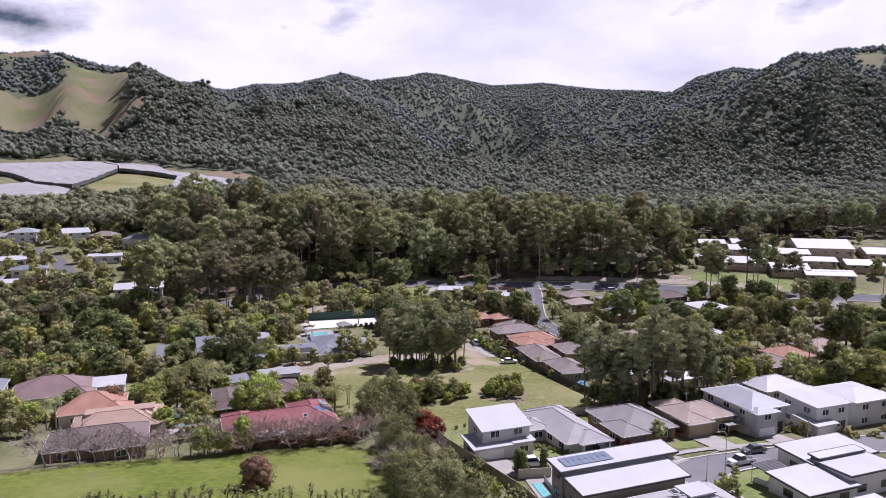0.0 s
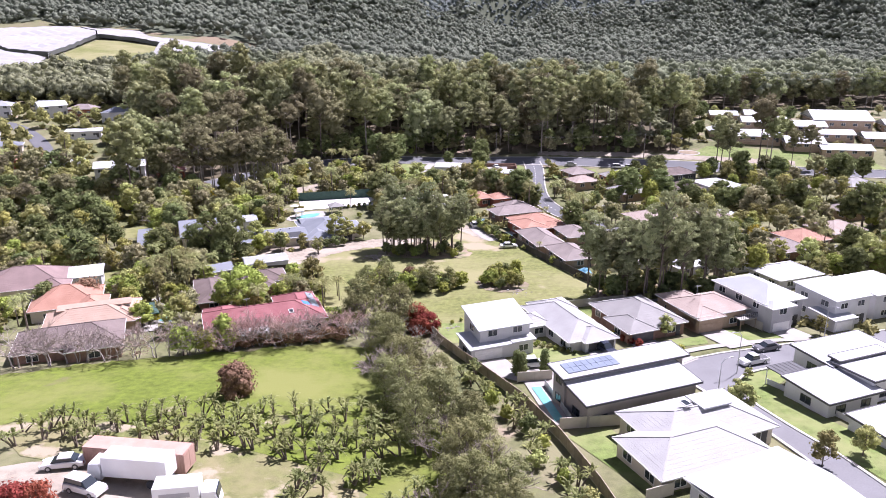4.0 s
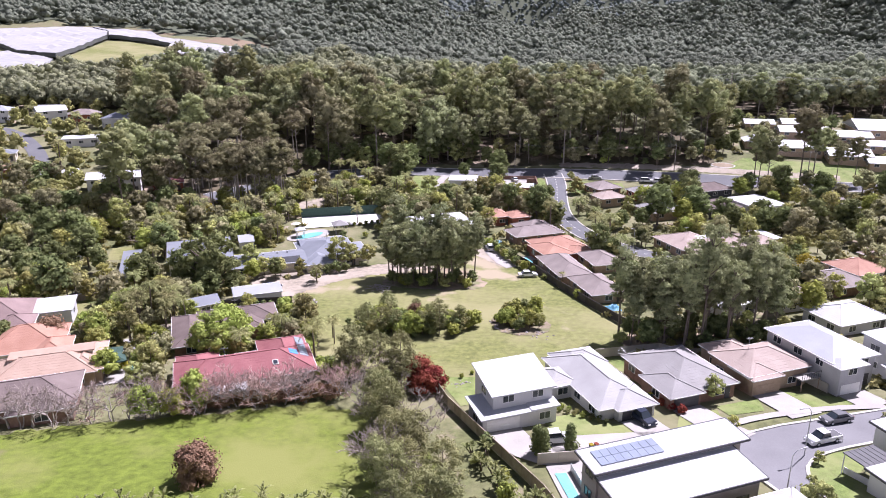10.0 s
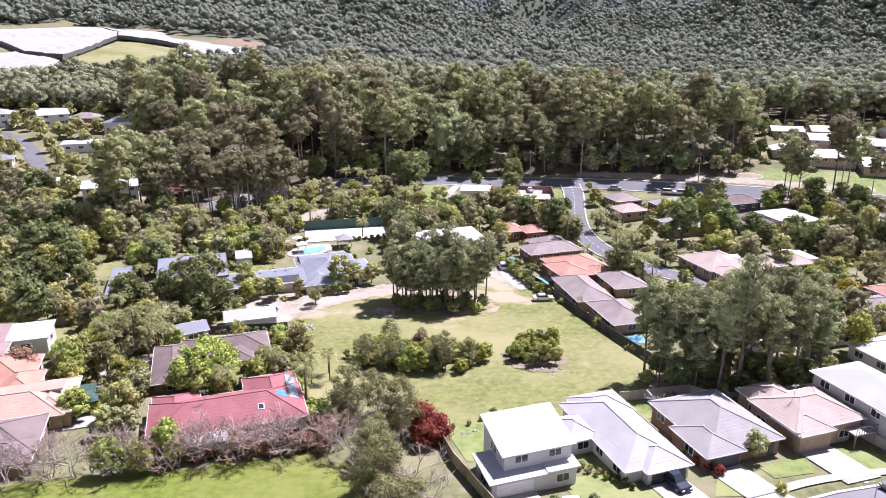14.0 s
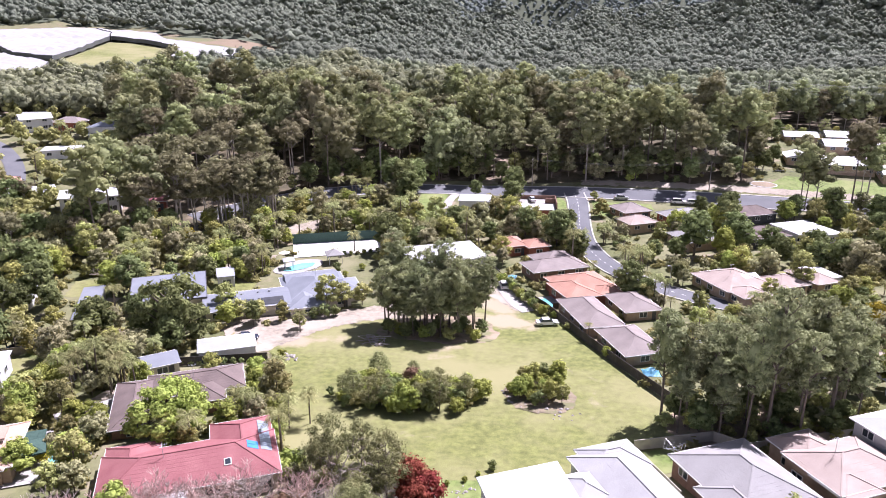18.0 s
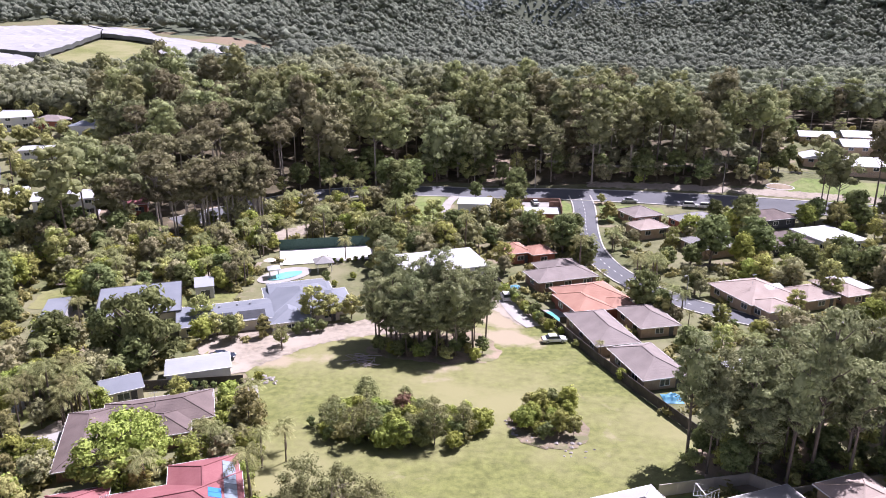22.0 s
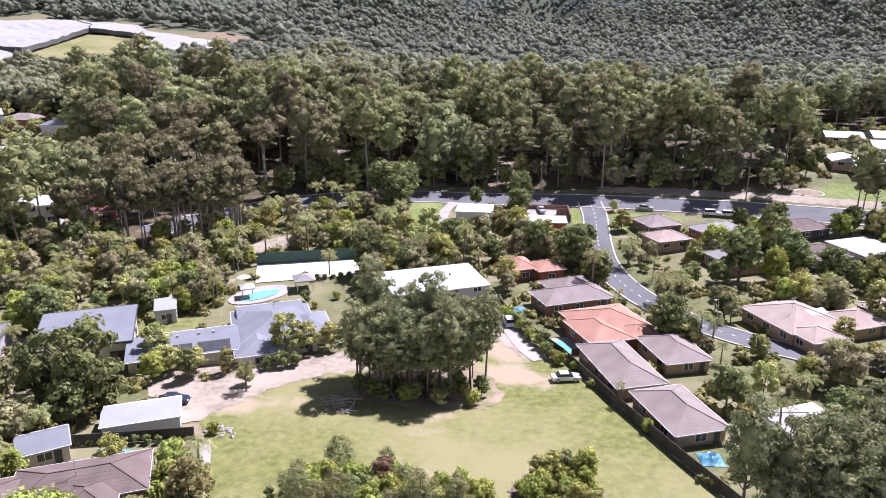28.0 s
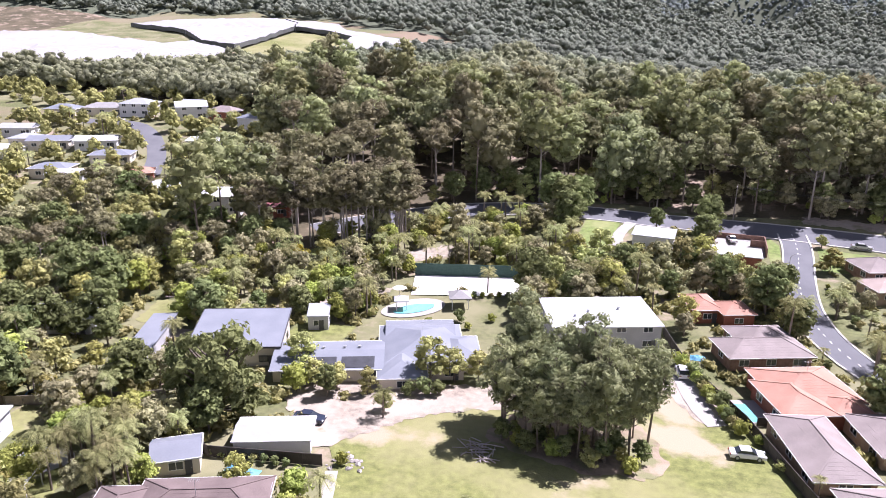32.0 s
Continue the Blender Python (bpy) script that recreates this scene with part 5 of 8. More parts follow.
def bare_tree(seed, label, material, height=6.0, buds=None):
    rng = np.random.default_rng(seed)
    wood, tips = Heap(), Heap()

    def grow(p, d, ln, r, depth):
        q = p + d * ln * 0.5 + rng.normal(size=3) * ln * 0.05
        e = p + d * ln
        tube(wood if depth > 1 else tips, [p, q, e] if depth > 1 else [p, e], [max(r, 0.02), max(r * 0.82, 0.02), max(r * 0.62, 0.016)][: 3 if depth > 1 else 2], 4 if depth > 2 else 3)
        if depth == 0:
            return
        for i in range(3 if depth > 2 else (3 if depth > 1 else 4)):
            n = d + 0.85 * unit(rng, 1)[0]
            n[2] = abs(n[2]) * 0.9 + 0.12
            n /= np.linalg.norm(n)
            grow(e, n, ln * (0.66 + 0.25 * rng.random()), r * 0.62, depth - 1)

    for i in range(2):
        d = np.array([rng.normal() * 0.25, rng.normal() * 0.25, 1.0])
        grow(np.array([rng.normal() * 0.12, rng.normal() * 0.12, -0.3]), d / np.linalg.norm(d), height * 0.29, 0.11, 4)
    thing = new("bare_tree", None)
    tagged(thing, label, "tree", "bare trees along the paddock", "thing")
    limbs = sum(len(q) for q in wood.q)
    wood.add(np.concatenate(tips.v), quads=np.concatenate(tips.q))
    me = wood.mesh("bare_crown", M_PALEWOOD)
    me.materials.append(material)
    me.polygons.foreach_set("material_index", [int(i >= limbs) for i in range(len(me.polygons))])
    ob = new("bare_crown", me)
    ob.parent = thing
    return thing


rng = random.Random(11)
KEEP = []
FRAME_OUT = pose(0, -900, 0)


def spot(kinds, x, y, size=1.0, sink=0.0, tall=1.0):
    """Puts a copy of one of the kinds on the ground there."""
    src = rng.choice(kinds)
    s = size * rng.uniform(0.88, 1.14)
    m = Matrix.Translation((x, y, land(x, y) - sink)) @ Matrix.Rotation(rng.uniform(0, 6.28), 4, "Z") @ Matrix.Diagonal((s, s, s * tall * rng.uniform(0.93, 1.08), 1))
    if src not in KEEP:
        KEEP.append(src)
        src.matrix_basis = m
        return src
    k = copy_thing(src, Matrix.Identity(4))
    k.matrix_basis = m
    return k


GUMLOW = [tree("gum_tree", 30 + i, "broad forest eucalypt leafy down to the ground", "tree", 20 + i % 3 * 3, 2.0, 4.5, 27, 1.95, 40, 0.48, (L_GUM, L_GUM, L_GUMGREEN, L_GUM, L_GUMBROWN)[i], M_PALEBARK if i % 2 else M_BARK, group="forest edge", billow=(8.0, -0.75)) for i in range(5)]
GUM = [tree("gum_tree", 20 + i, "tall forest eucalypt with a billowing olive crown", "tree", 26 + i % 3 * 2.2, 11, 4.4, 27, 1.85, 40, 0.46, (L_GUM, L_GUMGREEN, L_GUMGREEN, L_GUM, L_GUMBROWN)[i], M_PALEBARK if i % 2 else M_BARK, group="forest edge", billow=(6.6 + i % 2, -0.8)) for i in range(5)]
GUMTHIN = [tree("gum_tree", 26 + i, "open eucalypt with a brownish olive crown and pale limbs", "tree", 19 + i * 2, 8, 4.0, 15, 1.5, 52, 0.4, L_GUMBROWN, M_PALEBARK, group="forest edge", core=0.62, billow=(3.6, -0.35)) for i in range(3)]
PINE = [tree("pine_tree", 40 + i, "tall pine with a rounded grey-green crown on a bare trunk", "tree", 17 + i, 6.5, 2.35, 36, 0.95, 74, 0.24, L_PINE, M_BARK, 0.7, 0.2, group="pine grove", core=0.5, thin=0.26, billow=(5.0, -0.9)) for i in range(4)]
BROAD = [tree(("garden_tree", "lime_green_tree", "garden_tree", "olive_tree", "garden_tree")[i], 60 + i, ("rounded leafy green garden tree", "rounded garden tree with yellow-green leaves", "rounded leafy green garden tree", "rounded garden tree with dull olive leaves", "rounded leafy green garden tree")[i], "tree", 7 + i % 3, 1.4, 2.6, 15, 1.15, 60, 0.26, (L_GARDEN, L_LIME, L_GARDEN, L_OLIVE, L_GARDEN)[i], M_BARK, 0.85, 0.14, 0.2) for i in range(5)]
DARK = [tree("broadleaf_tree", 70 + i, "dense dark green broadleaf tree", "tree", 10 + i, 2.0, 3.4, 20, 1.5, 62, 0.4, L_DARK, M_BARK, 0.85, 0.25, 0.3) for i in range(2)]
BRIGHT = [tree("leafy_tree", 80 + i, "dense bright green leafy tree", "tree", 6.5 + i, 0.9, 2.7, 20, 1.15, 74, 0.25, L_BRIGHT, M_BARK, 0.9, 0.15, 0.2) for i in range(2)]
OLIVE = [tree("casuarina_tree", 90 + i, "feathery olive-grey casuarina tree in a row", "tree", 8.6 + i, 1.0, 3.0, 24, 1.1, 170, 0.17, L_CASUARINA, M_BARK, 0.95, 0.13, 0.4, core=0.4, thin=0.2) for i in range(3)]
GREY = [tree("silver_tree", 95 + i, "airy garden tree with olive-grey leaves", "tree", 7 + i, 1.4, 2.6, 15, 1.1, 54, 0.31, L_OLIVE, M_BARK, 0.9, 0.15, 0.3) for i in range(2)]
FIG = [tree("fig_tree", 86, "broad dense green fig with a domed crown", "tree", 8.6, 1.2, 4.4, 62, 1.0, 120, 0.2, L_BRIGHT, M_BARK, 0.9, 0.3, 0.2, core=0.66, billow=(3.9, -0.55)), tree("fig_tree", 87, "broad dense dark green tree with a domed crown", "tree", 11.5, 1.5, 4.6, 58, 1.1, 70, 0.36, L_DARK, M_BARK, 0.85, 0.35, 0.2, core=0.62, thin=0.3, billow=(5.6, -0.8))]
SHRUB = [tree("shrub", 100 + i, "low leafy green garden shrub", "shrub", 2.4 + 0.4 * i, 0.3, 1.1, 7, 0.7, 46, 0.18, (L_GARDEN, L_BRIGHT, L_DARK)[i], M_BARK, 0.9, 0.05, 0.1) for i in range(3)]
CYPRESS = [tree("cypress", 160 + i, "narrow dark green cypress", "cypress", 4.2, 0.2, 0.75, 16, 0.55, 60, 0.16, L_DARK, M_BARK, 1.3, 0.06, 0.05, dome=False) for i in range(2)]
MAUVE = [tree("brown_shrub", 170, "low shrub with dull red-brown leaves", "shrub", 2.2, 0.2, 1.1, 8, 0.7, 70, 0.14, L_RUST, M_BARK, 0.9, 0.05, 0.1, core=0.4)]
PALM = [palm("palm_tree", 110 + i, "feather palm with arching fronds", 5.8 + 1.5 * i, 20, 2.7, 0.6, 0.18) for i in range(3)]
BANANA = [banana(120 + i) for i in range(4)]
BARE = [bare_tree(130 + i, "leafless pale tree with spreading twigs", M_TWIG) for i in range(3)]
BAREM = [bare_tree(140 + i, "bare tree with mauve budding twigs", M_TWIGMAUVE) for i in range(2)]
REDTREE = [tree("red_leaved_tree", 150, "small tree with dark red leaves", "tree", 4.8, 0.0, 2.1, 18, 1.1, 120, 0.16, L_RED, M_BARK, 0.95, 0.1, 0.2, core=0.6)]
RUST = [tree("rusty_tree", 151, "round tree with rusty brown-green leaves", "tree", 5.2, -0.6, 2.3, 24, 1.25, 130, 0.16, L_RUST, M_BARK, 0.95, 0.12, 0.2, core=0.7)]
YELLOW = [tree("yellow_tree", 152, "small tree with yellow leaves", "tree", 5.0, 1.0, 1.8, 10, 1.0, 110, 0.18, L_YELLOW, M_BARK, 0.9, 0.1, 0.2, core=0.3)]

# groves that stand apart
for i in range(36):
    a, r = i * 2.4, math.sqrt((i + 0.5) / 36)
    spot(PINE, -6.5 + 11.0 * r * math.cos(a), 175 + 6.5 * r * math.sin(a), rng.uniform(0.78, 1.04), 2.2)
for i in range(16):
    spot((DARK, BROAD, SHRUB, DARK)[i % 4], -15 + i * 1.25, 170.5 + 2.2 * math.sin(i * 1.7), 0.34 if i % 4 != 2 else 0.9)
for i in range(31):
    a, r = i * 2.4, math.sqrt((i + 0.5) / 31)
    spot(PINE, 45.5 + 15.5 * r * math.cos(a), 136.5 + 7.0 * r * math.sin(a) + 1.5 * math.cos(a), rng.uniform(0.76, 1.02))
for i in range(58):
    a, r = i * 2.4, math.sqrt((i + 0.5) / 58)
    spot((BRIGHT, SHRUB, BRIGHT, OLIVE, SHRUB)[i % 5], -8.5 + 12.5 * r * math.cos(a) + rng.uniform(-1, 1), 142.5 + 5.8 * r * math.sin(a) + rng.uniform(-0.8, 0.8), rng.uniform(0.3, 0.6) * (1.6 if i % 5 in (1, 4) else 1.0))
for i in range(16):
    a = i * 2.4
    spot(SHRUB, -8.5 + 11 * math.cos(a) * (0.3 + 0.045 * i), 141.5 + 4.6 * math.sin(a) * (0.3 + 0.045 * i), rng.uniform(0.9, 1.3))
spot(RUST, -8, 147, 0.6)
for i in range(20):
    a, r = i * 2.4, math.sqrt((i + 0.5) / 20)
    spot((BRIGHT, SHRUB, BROAD, SHRUB)[i % 4], 13 + 4.9 * r * math.cos(a), 145.5 + 5.2 * r * math.sin(a), rng.uniform(0.34, 0.6) * (1.7 if i % 2 else 1.0))
for i in range(40):
    a, r = i * 2.4, math.sqrt((i + 0.5) / 40)
    spot((DARK, BROAD, SHRUB)[i % 3], 46 + 15.5 * r * math.cos(a), 136 + 7.5 * r * math.sin(a), rng.uniform(0.34, 0.6) * (1.8 if i % 3 == 2 else 1))
for x, y, s in ((-5.4, 115.4, 1.0), (-3.2, 114.2, 0.85), (-4.6, 112.6, 0.7)):
    spot(REDTREE, x, y, s)
for i in range(64):
    k = i / 63
    spot(OLIVE if i % 3 else BARE, -14.5 + 20 * k + rng.uniform(-4.6, 3.8), 122 - 70 * k + rng.uniform(-1.5, 1.5), rng.uniform(0.6, 0.95) * (1 if i % 3 else 1.45))
spot(RUST, -30.2, 85.0, 1.0)
spot(RUST, -73.5, 130.5, 1.0)
spot(DARK, -80, 127, 0.6)
for i in range(24):
    k = i / 23
    spot(BARE if i % 3 or k < 0.3 else BAREM, -68 + 44 * k + rng.uniform(-0.8, 0.8), 97 + 12.5 * k + rng.uniform(-0.8, 0.8), rng.uniform(0.95, 1.3))
for x, y, s in ((-44, 102.5, 0.75), (-40.5, 103.5, 0.65), (-38, 106, 0.7)):
    spot(BRIGHT, x, y, s)
for i in range(30):
    k = i / 29
    spot(MAUVE, -40 + 22 * k + rng.uniform(-0.6, 0.6), 105.6 + 5.6 * k + rng.uniform(-0.8, 0.8), rng.uniform(0.7, 1.1))
for i in range(15):
    k = i / 14
    spot(BAREM, -43 + 27 * k + rng.uniform(-0.6, 0.6), 104.5 + 7.0 * k + rng.uniform(-2, 1.5), rng.uniform(0.85, 1.2))
for i in range(110):
    r_, c_ = divmod(i, 20)
    x, y = -53 + c_ * 2.3 + r_ * 0.8 + rng.uniform(-0.7, 0.7), 72 - r_ * 3.0 + c_ * 0.54 + rng.uniform(-0.7, 0.7)
    if not (x < -22 and y < 67.5):
        spot(BANANA, x, y, 0.8)
for i in range(46):
    x, y = rng.uniform(-22, 2), rng.uniform(44, 82)
    if y < 88 + x * 0.9 and x < -13 + (121 - y) / 68 * 19 - 3:
        spot(BANANA, x, y, 0.8)
for i in range(34):
    k = i / 33
    x, y = 4.5 + 14 * k + rng.uniform(-2.5, 1.5), 96 - 44 * k
    spot(BANANA if i % 3 else SHRUB, x, y, 0.8)
for x, y, s in ((-64.7, 130.5, 0.9), (-55.5, 128.5, 0.75), (-53.3, 144.6, 0.6), (-48.8, 174, 0.75), (-57, 117.5, 0.7)):
    spot(BRIGHT, x, y, s)
spot(FIG[:1], -40.6, 127.4, 1.05)
spot(FIG[1:], -54.8, 162.5, 1.1)
spot(FIG[1:], -60.2, 165.5, 0.85)
for x, y, s in ((-66.5, 139.2, 0.62), (-69.8, 138.4, 0.6), (-53.6, 128.6, 0.55)):
    spot(FIG[:1], x, y, s)
for x, y, s in ((-23, 281, 1.5), (-27, 284, 1.3), (-19, 284, 1.2), (15, 279, 1.0), (14, 271, 0.8), (2, 281, 0.55)):
    spot(DARK, x, y, s)
for i in range(11):
    spot(PALM, -34 + i * 1.2 + rng.uniform(-1, 1), 134 + rng.uniform(-3, 3), 0.6)
spot(PALM, -23.8, 123.5, 0.85)
spot(PALM, -36.5, 124, 0.8)
for i in range(18):
    spot(PALM, rng.uniform(-67, -54), rng.uniform(140, 152), 0.75)
for x, y in ((42, 202.5), (38.8, 207), (31, 226), (28.5, 232), (38.5, 236), (41, 214), (27.5, 219), (45, 218)):
    spot(PALM, x, y, 1.0)
for x, y, s in ((-51.5, 181, 0.75), (-46.8, 176.5, 0.7), (-43, 176.5, 0.65), (-38, 177, 0.6), (-30, 184, 0.85), (-26.5, 186, 0.8), (-23, 188, 0.8), (-33.5, 173, 0.5)):
    spot(BROAD, x, y, s)
for x, y, s in ((41.2, 82.2, 0.62), (45.2, 67.6, 0.58), (51.6, 70.2, 0.5), (46.9, 93.3, 0.3), (39.4, 102.2, 0.32), (39.6, 111, 0.5), (68, 112.4, 0.5), (61.5, 104, 0.3)):
    spot(BROAD, x, y, s)
for x, y, s in ((31.5, 109.6, 0.3), (32.6, 108.4, 0.26), (33.7, 107.2, 0.3), (47, 115.5, 0.25)):
    spot(REDTREE, x, y, s)
for i in range(8):
    spot(SHRUB, -50 + i * 1.5, 153.7 + 0.1 * i, 0.45)
for x, y, s in ((-3, 138.5, 0.6), (1, 141, 0.55), (-14, 138, 0.5)):
    spot(OLIVE, x, y, s)
for x, y, s in ((1.3, 118.8, 0.35), (3, 120.3, 0.3), (4.9, 121.8, 0.45), (-1, 117.8, 0.3), (27, 161.5, 0.7), (21.4, 176, 0.6), (19.4, 182, 0.6), (-35, 148.6, 1.3), (-33.4, 141.5, 1.1), (-33, 157.5, 0.7), (-29.8, 179.8, 1.0), (-27.6, 180.6, 0.9), (-31.8, 179, 0.8)):
    spot(SHRUB, x, y, s)
spot(DARK, -43.4, 174, 0.42, tall=1.35)
spot(PALM, -32.9, 171, 0.62)
spot(PALM, 24.6, 169.6, 0.42)
spot(PALM, -40.2, 123.6, 0.75)
spot(BARE, -86.8, 197.5, 1.1)
for x, y, s in ((-100, 176, 0.8), (-105.5, 175, 0.75), (-95.5, 178, 0.7), (-109, 178, 0.8), (-101, 172.5, 0.7)):
    spot(DARK, x, y, s)
spot(YELLOW, 84.5, 178.5, 1.3)
spot(YELLOW, -55.2, 120, 0.45)
spot(GREY, 96.7, 210, 1.45)
spot(DARK, 104, 218, 1.0)
for i in range(16):
    spot(SHRUB, *xy(52.5 + (i % 8) * 0.7, 97.2 - (i % 8) * 1.0 - (i // 8) * 1.6), 0.3)
for x, y in ((11.1, 95.0), (12.0, 94.2), (15.6, 95.6)):
    spot(CYPRESS, x, y, 0.95)
for i in range(14):
    k = i / 13
    spot(SHRUB, 8.5 + 8.6 * k + rng.uniform(-0.4, 0.4), 206 - 22 * k, 0.9)

# gardens between the houses
ROADLINES = [(MAIN, 6.0), (SIDE, 4.6), (HILLROAD, 4.6)]
CLEAR = [FIELD, PADDOCK, [(-82, 72), (-10, 62), (-6, 40), (-82, 34)], [(98, 284), (112, 298), (140, 292), (172, 282), (172, 264), (118, 272)],
         [(-48, 206), (-37, 207), (-36, 222), (-48, 222)], [(-52, 222), (-22, 230), (-25, 242), (-52, 236)], [(-50, 200), (-20, 205), (-22, 228), (-50, 222)], [(-20, 188), (9, 194), (9, 226), (-20, 220)],
         [(-8, 40), (30, 40), (140, 40), (140, 112), (58, 112), (30, 124), (0, 112), (-8, 100)], [(-76, 140), (-66, 140), (-66, 149), (-76, 149)], [(76, 222), (86, 220), (92, 212), (84, 206), (76, 212)],
         [(-85, 155), (-82, 143), (-75, 144), (-75, 158)], [(-66, 134), (-60, 136), (-64, 148), (-69, 146)], [(-60, 136.5), (-52.5, 137.5), (-50, 128), (-57, 128)], [(-60, 137), (-53, 137), (-54, 144), (-59, 144)],
         [(-62, 112), (-52, 114), (-50, 123), (-61, 122)], [(-92, 186), (-83, 188), (-86, 205), (-96, 202)], [(-84, 176), (-78, 176), (-78, 190), (-83, 190)], [(-63, 190), (-50, 190), (-50, 203), (-63, 201)],
         [(-76, 228), (-64, 236), (-70, 249), (-82, 240)], [(-68, 207), (-52, 214), (-50, 224), (-60, 222)], [(-60, 232), (-44, 246), (-46, 256), (-60, 244)], [(-52, 149), (-31, 152), (-29, 167), (-52, 162)],
         [(-19, 253), (-4, 253), (-4, 285), (-19, 284)], [(-5, 256), (9, 256), (9, 262), (-5, 262)], [(15, 252), (32, 252), (32, 283), (15, 283)]]


def free(x, y, margin):
    for p in CLEAR:
        if inside(x, y, p):
            return False
    for line, w in ROADLINES:
        for (x0, y0), (x1, y1) in zip(line, line[1:]):
            d2 = (x1 - x0) ** 2 + (y1 - y0) ** 2
            k = min(1, max(0, ((x - x0) * (x1 - x0) + (y - y0) * (y1 - y0)) / d2))
            if math.hypot(x - x0 - k * (x1 - x0), y - y0 - k * (y1 - y0)) < w + margin * 0.4:
                return False
    for cx, cy, t_, x0, x1, y0, y1 in HOUSES:
        c, s = math.cos(radians(t_)), math.sin(radians(t_))
        lx, ly = (x - cx) * c + (y - cy) * s, -(x - cx) * s + (y - cy) * c
        if x0 - margin < lx < x1 + margin and y0 - margin - 3.5 < ly < y1 + margin:
            return False
    return True


def garden(n, x0, x1, y0, y1, kinds, lo, hi, margin=1.6):
    done = tries = 0
    while done < n and tries < n * 6:
        tries += 1
        x, y = rng.uniform(x0, x1), rng.uniform(y0, y1)
        if free(x, y, margin) and not wooded(x, y):
            spot(rng.choice(kinds), x, y, rng.uniform(lo, hi))
            done += 1


garden(165, -125, -52, 150, 240, [BROAD, BROAD, GREY, BRIGHT, PALM, DARK], 0.5, 1.0)
garden(150, -90, -22, 205, 284, [BROAD, PALM, PALM, PALM, BRIGHT, GREY], 0.5, 1.0)
garden(75, -22, 30, 208, 274, [BROAD, PALM, BROAD, DARK, GREY], 0.6, 1.1)
garden(95, -110, -25, 112, 160, [BROAD, BROAD, BRIGHT, PALM, GREY, SHRUB], 0.5, 0.9)
garden(95, 22, 112, 148, 264, [BROAD, PALM, DARK, GREY, SHRUB], 0.4, 0.75)
garden(95, 80, 190, 108, 252, [BROAD, GREY, DARK], 0.55, 1.0)
garden(150, 60, 150, 146, 262, [BROAD, GREY, DARK, BROAD, BRIGHT], 0.65, 1.15, 0.7)
garden(24, 40, 70, 150, 200, [BROAD, PALM, GREY], 0.5, 0.8, 0.8)
far_garden = []
while len(far_garden) < 330:
    x, y = rng.uniform(-330, -112), rng.uniform(215, 366)
    if free(x, y, 1.5) and not wooded(x, y) and not inside(x, y, [(-300, 300), (-236, 318), (-240, 332), (-320, 330)]):
        far_garden.append((x, y, land(x, y), rng.uniform(0.7, 1.25)))
    elif rng.random() < 0.0005:
        break
garden(30, -230, -115, 240, 345, [PALM], 0.8, 1.1)
garden(26, 100, 200, 282, 345, [BROAD, GREY, DARK], 0.6, 1.0)
garden(30, -30, -20, 116, 140, [SHRUB], 0.7, 1.0, 0.6)
garden(40, -112, -25, 112, 160, [BROAD, SHRUB, BRIGHT], 0.45, 0.75)
for (x0, y0), (x1, y1) in zip(SIDE[4:], SIDE[5:]):
    d = math.hypot(x1 - x0, y1 - y0)
    for side in (-1, 1):
        for i in range(max(1, int(d / 2.6))):
            k, off = (i + rng.random()) / max(1, int(d / 2.6)), side * rng.uniform(5.2, 8.5)
            x, y = x0 + (x1 - x0) * k - (y1 - y0) / d * off, y0 + (y1 - y0) * k + (x1 - x0) / d * off
            if rng.random() < 0.8 and free(x, y, -1.5):
                spot(rng.choice([SHRUB, SHRUB, BROAD, PALM]), x, y, rng.uniform(0.4, 0.75))
for i in range(34):
    x, y = rng.uniform(-72, -50), rng.uniform(203, 238)
    if not inside(x, y, [(-52, 206), (-37, 207), (-36, 222), (-52, 222)]):
        spot(rng.choice([PALM, PALM, BRIGHT, SHRUB]), x, y, rng.uniform(0.5, 0.8))
for x, y, s in ((-33, 211, 0.8), (-30.5, 208, 0.6), (-27, 213, 0.7), (-24, 219, 0.9), (-38, 206.5, 0.7), (-50.6, 208, 0.8), (-51.5, 211, 0.7), (-34, 222.5, 0.5)):
    spot(SHRUB, x, y, s)
low = []
for x0, x1, y0, y1, n in ((-125, -24, 112, 285, 900), (-24, 32, 200, 280, 350), (20, 190, 112, 268, 900), (-260, -112, 215, 362, 700), (98, 200, 284, 350, 200)):
    for i in range(n):
        x, y = rng.uniform(x0, x1), rng.uniform(y0, y1)
        if free(x, y, 0.3) and not wooded(x, y):
            low.append((x, y, land(x, y) + 0.4, rng.uniform(0.6, 1.5)))
for x, y, s in ((105, 266, 0.75), (107.5, 268, 0.8), (110, 266.5, 0.78), (124, 272, 0.9), (128, 271, 0.82), (143, 271, 0.7), (136, 270, 0.6)):
    spot(GUM, x, y, s)
for x, y in ((-97, 226), (-112, 190), (-78, 228)):
    spot(YELLOW, x, y, 1.0)

# ---- the forest ----
def swell(x, y):
    """Groups of taller and lower trees, from -1 to 1."""
    u, v = x + 9 * math.sin(y / 17.0), y + 8 * math.sin(x / 13.0)
    return 0.6 * math.sin(u / 8.5 + 0.6) * math.sin(v / 10.5) + 0.4 * math.sin(u / 19.0 - v / 23.0)


CREST_X = [-160, -100, -90, -66, -45, -33, 12, 25, 41, 67, 88, 104]
CREST_Y = [395, 407, 445, 455, 420, 400, 392, 366, 345, 343, 318, 306]


def past_crest(x, y):
    """How far behind the back edge of the near forest a place lies."""
    return y - table(x, CREST_X, CREST_Y)


